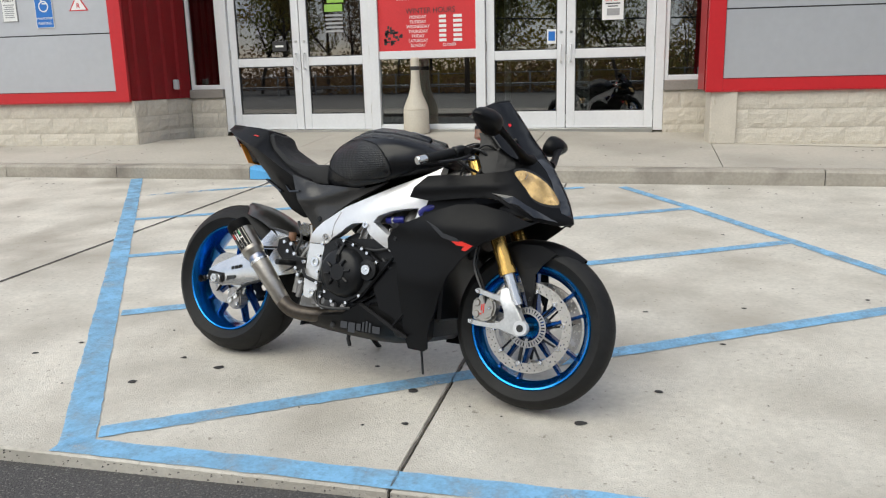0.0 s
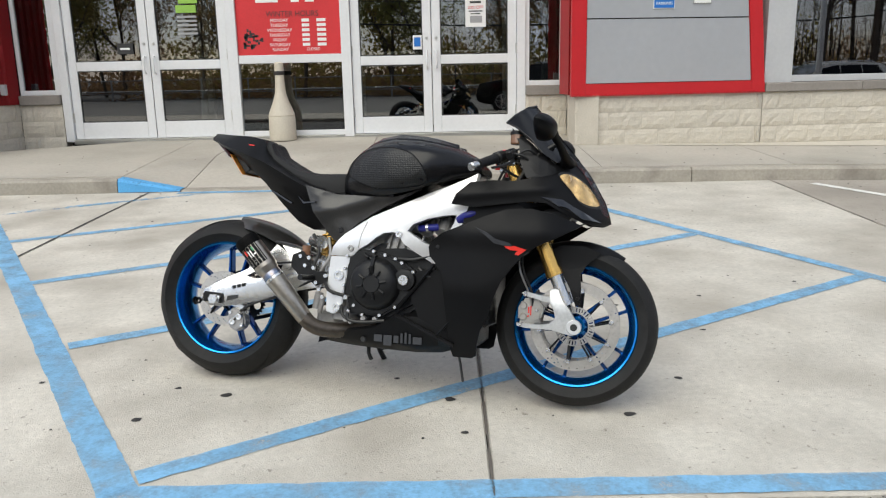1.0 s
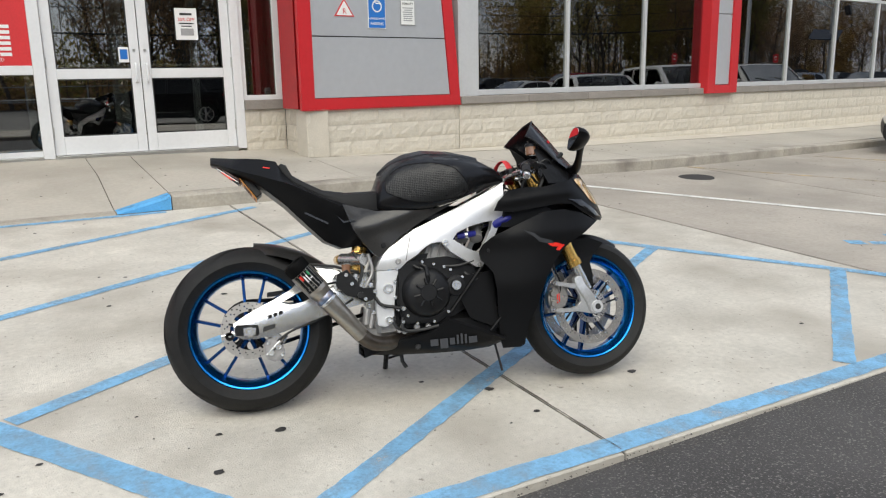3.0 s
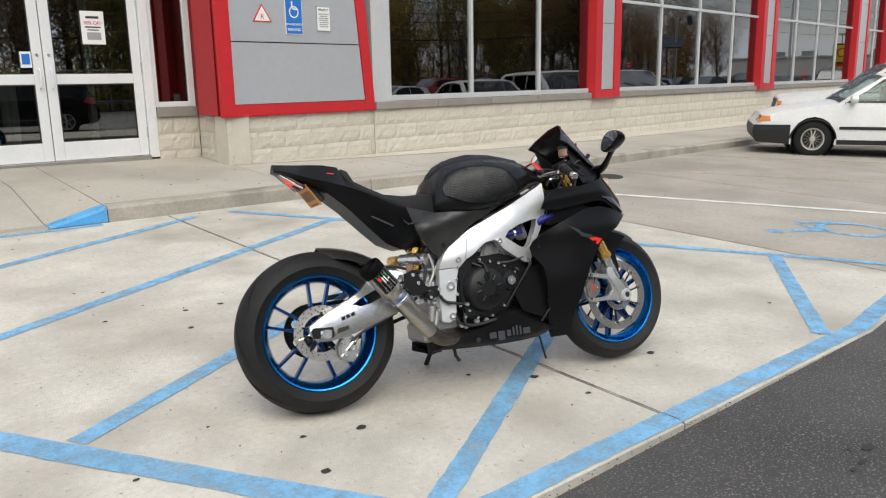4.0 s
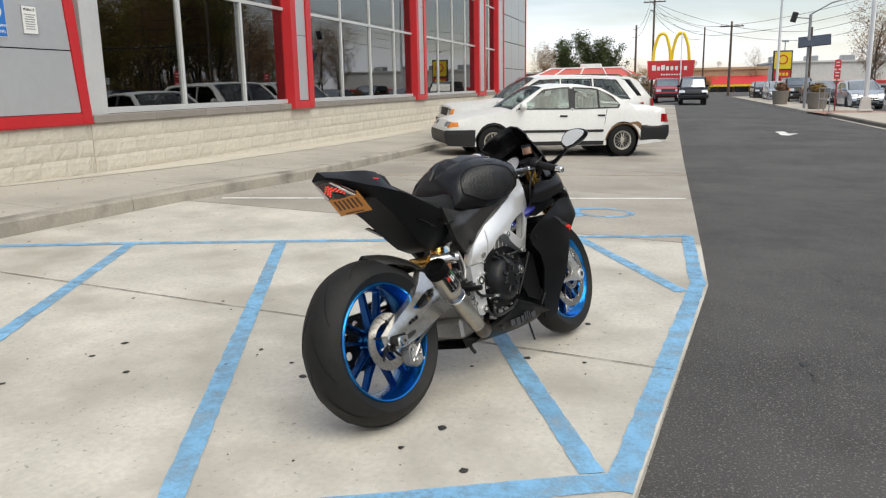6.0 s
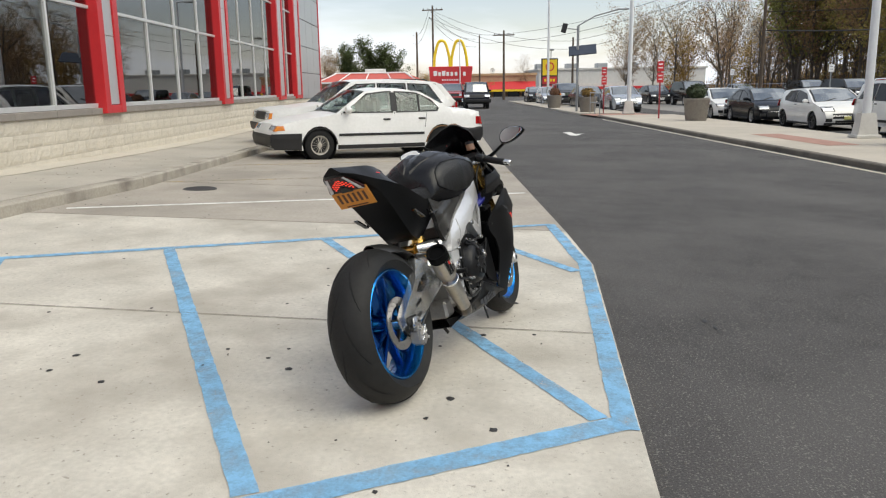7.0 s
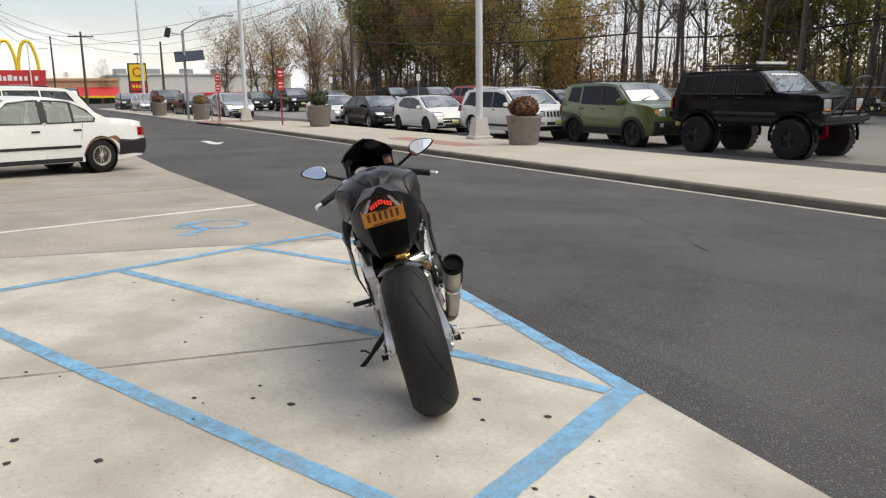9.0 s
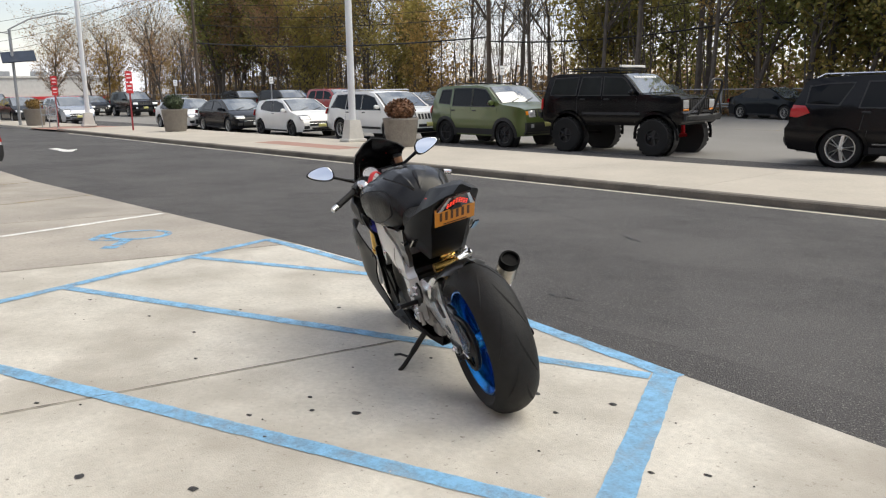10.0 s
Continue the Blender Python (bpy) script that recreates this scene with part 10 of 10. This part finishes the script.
for y in (-3.4, -1.2, 1.0, 3.2):
    part("window", box(-7.06, -7.0, y - 0.8, y + 0.8, 0.3, 1.7), DARK_WIN, rest)
sg = thing("restaurant_sign", "red street sign with a pair of yellow arches", "sign", pose(86.0, 12.75, -0.5, 0, 0, 187))
part("pole", tube([(0, -1.3, 0), (0, -1.3, 3.0)], 0.12, 10), POLE_GREY, sg)
part("pole", tube([(0, 1.3, 0), (0, 1.3, 3.0)], 0.12, 10), POLE_GREY, sg)
part("sign_board", prism([(-2.3, 2.2), (2.3, 2.2), (2.5, 4.2), (-2.5, 4.2)], 0.4, "x", -0.2, 0.04), SIGN_RED, sg)
for i, w in enumerate((0.42, 0.28, 0.40, 0.30, 0.30, 0.30, 0.14, 0.30)):
    y = 1.75 - 0.47 * i
    part("letter_bar", box(0.2, 0.24, -y - w / 2, -y + w / 2, 3.15, 3.72 if i in (0, 2, 6) else 3.58, 0.012), WHITE_PRINT, sg)
for i in range(8):
    part("letter_bar", box(0.2, 0.24, -1.0 + 0.27 * i, -0.83 + 0.27 * i, 2.62, 2.78), WHITE_PRINT, sg)
for y in (-0.98, 0.98):
    part("arch", tube(spline([(0, y - 0.92, 4.1), (0, y - 0.80, 5.4), (0, y - 0.42, 6.75), (0, y, 7.05), (0, y + 0.42, 6.75), (0, y + 0.80, 5.4), (0, y + 0.92, 4.1)], 5), 0.17, 10), SIGN_YELLOW, sg, "yellow arch", True)
part("flag_pole", tube([(0.4, 1.05, 0), (0.4, 1.05, 7.2)], 0.06, 8), WHITE_PRINT, sg)
st2 = thing("drive_in_sign", "tall black sign with yellow and red boards", "sign", pose(88, 1.55, 0, 0, 0, 187))
part("frame", box(-0.2, 0.2, -0.95, 0.95, -0.4, 4.45, 0.04), DARK_PRINT, st2)
part("yellow_board", box(0.2, 0.25, -0.82, 0.82, 2.55, 4.3), SIGN_YELLOW, st2)
part("round_mark", lathe([(0, 0.28), (0.50, 0.28), (0.50, 0.25), (0, 0.25)], 24, "x"), SIGN_RED, st2, m=pose(0, 0, 3.5))
part("round_mark", lathe([(0, 0.295), (0.36, 0.295), (0.36, 0.28), (0, 0.28)], 24, "x"), SIGN_YELLOW, st2, m=pose(0, 0, 3.5))
part("red_board", box(0.2, 0.25, -0.82, 0.82, 1.55, 2.4), SIGN_RED, st2)
part("red_board", box(0.2, 0.25, -0.82, 0.82, 0.45, 1.4), SIGN_RED, st2)
part("picture", box(0.25, 0.27, -0.3, 0.55, 0.6, 1.25), SIGN_YELLOW, st2)
for i in range(4):
    part("letter_bar", box(0.25, 0.28, -0.62 + 0.33 * i, -0.40 + 0.33 * i, 1.85, 2.15), SIGN_YELLOW, st2)
ant = thing("small_lamp_pair", "pair of small floodlights above the sign", "floodlight", pose(88, 1.4, 4.45))
part("post", tube([(0, 0, -0.02), (0, 0, 0.9)], 0.05, 8), POLE_GREY, ant)
part("lamp", box(-0.1, 0.1, -0.35, 0.35, 0.85, 1.05, 0.03), POLE_GREY, ant)
shop2 = thing("diner", "low tan diner with red awnings", "building", pose(118, 7.9, 0, 0, 0, 5))
part("wall", box(-0, 12, -4.6, 7.6, -1.4, 3.1), BURGER_WALL, shop2)
part("parapet", box(-0.2, 12.2, -4.8, 7.8, 3.0, 3.35), mat("ochre_parapet", (0.50, 0.34, 0.20), 0.8, 0, 0.1), shop2)
part("awning", loft([[(0.0, -4.5, 2.1), (0.0, 4.4, 2.1), (0.0, 4.4, 2.0), (0.0, -4.5, 2.0)], [(-1.6, -4.5, 0.95), (-1.6, 4.4, 0.95), (-1.6, 4.4, 0.85), (-1.6, -4.5, 0.85)]]), SIGN_RED, shop2, "red awning")
part("valance", box(-1.7, -1.58, -4.5, 4.4, 0.62, 0.92), SIGN_YELLOW, shop2)
for y in (-3.4, -1.2, 1.0, 3.2):
    part("window", box(-0.08, 0.0, y - 0.9, y + 0.9, -0.5, 0.8), DARK_WIN, shop2)
for y, h in ((5.4, 0.7), (2.0, 0.5)):
    part("dish", lathe([(0.0, 0.10), (0.25, 0.06), (0.42, -0.06), (0.40, -0.08), (0.0, 0.04)], 16, "x"), WHITE_PRINT, shop2, m=pose(2, y, 3.35 + h))
    part("dish_post", tube([(2, y, 3.3), (2, y, 3.4 + h)], 0.05, 6), POLE_GREY, shop2)
store = thing("warehouse_store", "long pale warehouse store with a low roof", "building", pose(150, -3, 0, 0, 0, 8))
part("wall", box(0, 22, -26, 6.0, -2.2, 4.4), PALE_WALL, store)
part("stripe", box(-0.2, 0.0, -26, 6.0, 0.6, 1.1), SIGN_RED, store)
part("coping", box(-0.3, 22.3, -26.3, 6.3, 4.3, 4.6), PALE_WALL, store)
for i in range(5):
    part("roof_unit", box(4, 7, -20 + 6 * i, -18 + 6 * i, 4.6, 5.6, 0.1), POLE_GREY, store)
for i in range(6):
    part("window", box(-0.06, 0.0, -24 + 5.0 * i, -21.5 + 5.0 * i, -1.4, 0.2), DARK_WIN, store)
block = thing("terrace", "row of low brick shops along the distant street", "building", pose(140, 52, 0, 0, 0, 6))
BRICKY = mat("dull_brick", (0.20, 0.10, 0.075), 0.9, 0, 0.12)
part("wall", box(-6, 6, -22, 26, -1.5, 3.4), BRICKY, block)
part("parapet", box(-6.2, 6.2, -22.2, 26.2, 3.3, 3.6), PALE_WALL, block)
for i in range(8):
    part("window", box(-6.06, -6.0, -20 + 5.6 * i, -16.6 + 5.6 * i, -0.4, 1.6), DARK_WIN, block)
fence = thing("lot_fence", "low dark fence along the edge of the trees", "fence", kind="structure")
for k in range(60):
    x, y = uv(-70 + 3.4 * k, -33.5)
    part("post", box(-0.04, 0.04, -0.04, 0.04, 0, 1.5), POLE_GREY, fence, m=pose(x, y, LOT_Z, 0, 0, 7.5))
for z in (0.5, 1.4):
    part("rail", tube([(*uv(-70, -33.5), LOT_Z + z), (*uv(131, -33.5), LOT_Z + z)], 0.03, 6), POLE_GREY, fence)
barrier = thing("guard_rail", "dark steel guard rail at the back of the lot", "railing", kind="structure")
part("beam", tube([(*uv(-60, -32.6), LOT_Z + 0.65), (*uv(120, -32.6), LOT_Z + 0.65)], 0.16, 6, None, 0.4), POLE_GREY, barrier)

# ---------------------------------------------------------------- trees
BARK = mat("bark", (0.095, 0.078, 0.064), 0.92, 0, 0.25, 3, 30, 0.5, 40)


def leafy(name, c):
    """Thin leaves: they scatter light back and let some through."""
    m = mat(name, c, 0.75, 0, 0.45, 0.4, 5, spec=0.2)
    n, l = m.node_tree.nodes, m.node_tree.links
    p = n["Principled BSDF"]
    t = n.new("ShaderNodeBsdfTranslucent")
    x = n.new("ShaderNodeMixShader")
    x.inputs[0].default_value = 0.42
    l.new(p.inputs["Base Color"].links[0].from_socket, t.inputs[0])
    l.new(p.outputs[0], x.inputs[1])
    l.new(t.outputs[0], x.inputs[2])
    l.new(x.outputs[0], n["Material Output"].inputs[0])
    return m


LEAVES = {
    "olive": leafy("olive_leaves", (0.30, 0.243, 0.075)),
    "ochre": leafy("ochre_leaves", (0.38, 0.250, 0.085)),
    "rust": leafy("rust_leaves", (0.31, 0.195, 0.105)),
    "dark": leafy("dark_green_leaves", (0.075, 0.095, 0.035)),
    "green": leafy("green_leaves", (0.235, 0.235, 0.075)),
}


def tree(kind, h, seed, leaves, n, spread=0.32, low=0.28, size=0.135):
    """A tapered trunk that forks three times, and leaves in loose clumps about the twigs."""
    rr = random.Random(seed)
    t = thing("tree", "", "tree")
    bm = bmesh.new()
    tips = []

    def limb(p, d, length, r, depth):
        pts, rs = [p], [r]
        k = 6 if depth == 0 else 3
        for i in range(k):
            d = (d + Vector((rr.gauss(0, 0.10), rr.gauss(0, 0.10), rr.gauss(0.05, 0.06)))).normalized()
            p = p + d * (length / k)
            pts.append(p)
            rs.append(r * (1 - 0.62 * (i + 1) / k))
            if depth > 0 and i >= 1 or depth == 0 and i >= 2:
                tips.append((p.copy(), depth))
        tube(pts, rs, 7 if depth == 0 else 4 if depth == 1 else 3, bm, 1.0, False)
        if depth < 3:
            for i in range(1 if depth == 0 else 0, k + 1):
                if depth == 0 and pts[i].z < h * low:
                    continue
                for _ in range(2 if depth < 2 else 1):
                    a = rr.uniform(0, 6.283)
                    side = Vector((math.cos(a), math.sin(a), rr.uniform(0.25, 0.9))).normalized()
                    nd = (d * rr.uniform(0.3, 0.7) + side * (0.55 + spread)).normalized()
                    limb(pts[i], nd, length * rr.uniform(0.36, 0.56), rs[i] * 0.55, depth + 1)

    limb(Vector((0, 0, -0.3)), Vector((rr.uniform(-0.05, 0.05), rr.uniform(-0.05, 0.05), 1)), h * 0.85, h * 0.013, 0)
    part("trunk", bm, BARK, t, "grey-brown bare branching trunk", True)
    outer = [p for p, d in tips if d >= 2] or [p for p, d in tips]
    vs, fs = [], []
    for _ in range(n):
        c = rr.choice(outer) + Vector((rr.gauss(0, 0.34), rr.gauss(0, 0.34), rr.gauss(0, 0.26)))
        a = Vector((rr.gauss(0, 1), rr.gauss(0, 1), rr.gauss(0, 0.7))).normalized() * rr.uniform(0.6, 1.3) * size
        b = a.cross(Vector((rr.gauss(0, 1), rr.gauss(0, 1), rr.gauss(0, 1)))).normalized() * rr.uniform(0.4, 0.9) * size
        k = len(vs)
        vs += [c - a, c + b, c + a, c - b]
        fs.append((k, k + 1, k + 2, k + 3))
    me = bpy.data.meshes.new("crown")
    me.from_pydata(vs, [], fs)
    me.materials.append(leaves)
    crown = new("crown", me)
    crown.parent = t
    tagged(crown, "thin autumn leaves")
    return t


KINDS = [("green", 11.5, 3, 5200, 0.40, 0.2), ("olive", 12.5, 7, 3600, 0.30, 0.24), ("ochre", 11.5, 13, 2900, 0.32, 0.24), ("rust", 10.5, 21, 4400, 0.36, 0.2), ("ochre", 13.5, 34, 900, 0.30, 0.30), ("olive", 8.5, 55, 5200, 0.42, 0.08), ("rust", 12.0, 63, 3200, 0.40, 0.25), ("ochre", 6.5, 71, 2200, 0.42, 0.08), ("dark", 8.0, 91, 9000, 0.75, 0.12)]
TREES = [(tree(k, h, s, LEAVES[k], n, sp, lo, 0.075 if h in (13.5, 12.0) else 0.10 if k == "rust" else 0.125), k, h) for k, h, s, n, sp, lo in KINDS]
TREE_LABEL = ["dark green leafy tree at the edge of the lot", "tall tree with thinning olive leaves", "half-bare tree with ochre autumn leaves", "tree with dull rusty brown leaves", "tall bare tree with a few ochre leaves", "low spreading tree with olive leaves", "wide bare tree with sparse brown leaves", "young tree with ochre leaves", "broad dark green tree behind the restaurant"]
rnd = random.Random(77)
first = set()


def plant(i, x, y, s, z=LOT_Z):
    t, k, h = TREES[i]
    m = pose(x, y, z, 0, 0, rnd.uniform(0, 360)) @ Matrix.Scale(s, 4)
    if i in first:
        o = copy_thing(t, Matrix.Identity(4))
    else:
        o = t
        first.add(i)
    o.matrix_basis = m
    tagged(o, TREE_LABEL[i], "tree", "trees along the edge of the lot")


def mix(u):
    """What grows along the edge of the lot, and how close."""
    if u < -5:
        return (0, 1, 2, 3), 7.0
    if u < 9:
        return (3, 3, 6, 1, 5), 3.8
    if u < 32:
        return (0, 1, 5, 4, 0, 5, 2), 3.1
    if u < 46:
        return (4, 4, 4, 6, 7), 5.2
    if u < 64:
        return (1, 2, 2, 5, 4, 4, 6), 4.2
    if u < 84:
        return (0, 1, 1, 2, 5, 3), 3.4
    return (6, 6, 7, 2, 4), 4.2


for row, v in enumerate((-35.0, -39.0, -44.0)):
    u = -40.0 + row * 1.3
    while u < 112:
        kinds, step = mix(u)
        i = rnd.choice(kinds)
        s = rnd.uniform(0.85, 1.15) * (1.0 if u < 62 else 1.1 if u < 84 else 0.8)
        plant(i, *uv(u + rnd.uniform(-1.0, 1.0), v + rnd.uniform(-1.5, 1.5)), s)
        u += step * rnd.uniform(0.8, 1.25) * (1.0 if row < 2 else 2.0)
for u, v, i, s in ((78.0, -34, 0, 1.3), (80.0, -35, 1, 1.35), (75.0, -34.5, 0, 1.2), (72.5, -36, 1, 1.3), (10.0, -35.5, 0, 1.0), (14.0, -36, 5, 1.25), (7.0, -36, 3, 1.1), (17.5, -35.0, 0, 1.05), (3.5, -36, 3, 1.1), (12.0, -38, 5, 1.3)):
    plant(i, *uv(u, v), s)
for i, x, y, s in ((6, 66, -4.6, 0.58), (3, 67, -5.2, 0.52), (6, 70, -7.5, 0.56), (6, 72, -8.8, 0.6), (3, 74, -11.5, 0.62), (4, 64, -8.5, 0.5), (6, 61, -12.0, 0.7), (7, 72, -10, 0.75), (3, 68, -13, 0.6), (6, 78, -12, 0.62), (8, 104, 23.8, 0.74), (8, 105, 26.4, 0.84), (8, 106, 28.8, 0.78), (3, 103, 31.2, 0.5), (3, 101, 31.5, 0.50), (6, 118, 4.6, 0.42), (3, 98, 17.5, 0.28), (7, 96, 16.6, 0.42), (3, 60, 12.5, 0.18), (5, 62, 12.6, 0.22), (5, 76, 8.1, 0.20)):
    plant(i, x, y, s)


def scrub(n, u0, u1, v0, depth, high, size, seed, leaves, label):
    """Leafy undergrowth with an uneven top, in drifts."""
    rr = random.Random(seed)
    vs, fs = [], []
    for _ in range(n):
        u = rr.uniform(u0, u1)
        top = high * (0.62 + 0.26 * math.sin(u * 0.43 + seed) + 0.20 * math.sin(u * 1.13 + 2 * seed) + 0.12 * math.sin(u * 2.9))
        x, y = uv(u, v0 - abs(rr.gauss(0, depth)))
        c = Vector((x, y, LOT_Z + 0.05 + max(0.3, top) * rr.random() ** 1.25))
        a = Vector((rr.gauss(0, 1), rr.gauss(0, 1), rr.gauss(0, 1))).normalized() * rr.uniform(0.6, 1.3) * size
        b = a.cross(Vector((rr.gauss(0, 1), rr.gauss(0, 1), rr.gauss(0, 1)))).normalized() * rr.uniform(0.4, 0.9) * size
        k = len(vs)
        vs += [c - a, c + b, c + a, c - b]
        fs.append((k, k + 1, k + 2, k + 3))
    me = bpy.data.meshes.new("undergrowth")
    me.from_pydata(vs, [], fs)
    me.materials.append(leaves)
    tagged(new("undergrowth", me), label, "bushes", kind="stuff")


scrub(16000, -30, 112, -34.2, 1.5, 2.2, 0.12, 1, LEAVES["rust"], "brown undergrowth below the trees")
scrub(12000, -30, 112, -36.0, 2.0, 3.8, 0.13, 2, LEAVES["ochre"], "ochre bushes among the trees")
scrub(9000, 48, 86, -38.0, 3.0, 5.5, 0.11, 3, LEAVES["olive"], "olive bushes among the trees")
scrub(12000, -4, 31, -37.0, 3.0, 6.5, 0.10, 4, LEAVES["green"], "dark green bushes among the trees")
scrub(26000, -60, 140, -54.0, 5.0, 4.6, 0.24, 5, LEAVES["rust"], "dull brown wood behind the trees")
scrub(15000, -32, 42, -46.0, 4.0, 9.0, 0.20, 8, LEAVES["olive"], "olive wood behind the trees")


def twigs(n, u0, u1, v0, depth, high, seed, label):
    """A haze of bare twigs: thin slivers that lean every way, thinning out upwards."""
    rr = random.Random(seed)
    vs, fs = [], []
    for _ in range(n):
        u = rr.uniform(u0, u1)
        x, y = uv(u, v0 - abs(rr.gauss(0, depth)))
        c = Vector((x, y, LOT_Z + high * rr.random() ** 1.15))
        a = Vector((rr.gauss(0, 0.6), rr.gauss(0, 0.6), rr.gauss(0.5, 0.6))).normalized() * rr.uniform(0.3, 0.8)
        b = a.cross(Vector((rr.gauss(0, 1), rr.gauss(0, 1), rr.gauss(0, 1)))).normalized() * rr.uniform(0.010, 0.022)
        k = len(vs)
        vs += [c - a - b, c - a + b, c + a]
        fs.append((k, k + 1, k + 2))
    me = bpy.data.meshes.new("bare_twigs")
    me.from_pydata(vs, [], fs)
    me.materials.append(BARK)
    tagged(new("bare_twigs", me), label, "twigs", kind="stuff")


twigs(30000, -10, 112, -36.0, 5.0, 9.5, 6, "haze of bare grey-brown twigs among the trees")
twigs(12000, 40, 130, -46.0, 6.0, 9.0, 7, "haze of bare grey-brown twigs in the far wood")
# thin saplings between the trees
bm = bmesh.new()
for _ in range(320):
    u, v = rnd.uniform(-5, 95), -34.5 - abs(rnd.gauss(0, 4))
    x, y = uv(u, v)
    h = rnd.uniform(4, 10)
    dx, dy = rnd.gauss(0, 0.07) * h, rnd.gauss(0, 0.07) * h
    tube([(x, y, LOT_Z - 0.1), (x + dx * 0.4, y + dy * 0.5, LOT_Z + h * 0.5), (x + dx, y + dy, LOT_Z + h)], [rnd.uniform(0.03, 0.09), 0.035, 0.012], 5, bm, 1.0, False)
tagged(part("saplings", bm, BARK), "thin bare saplings between the trees", "saplings", kind="stuff")
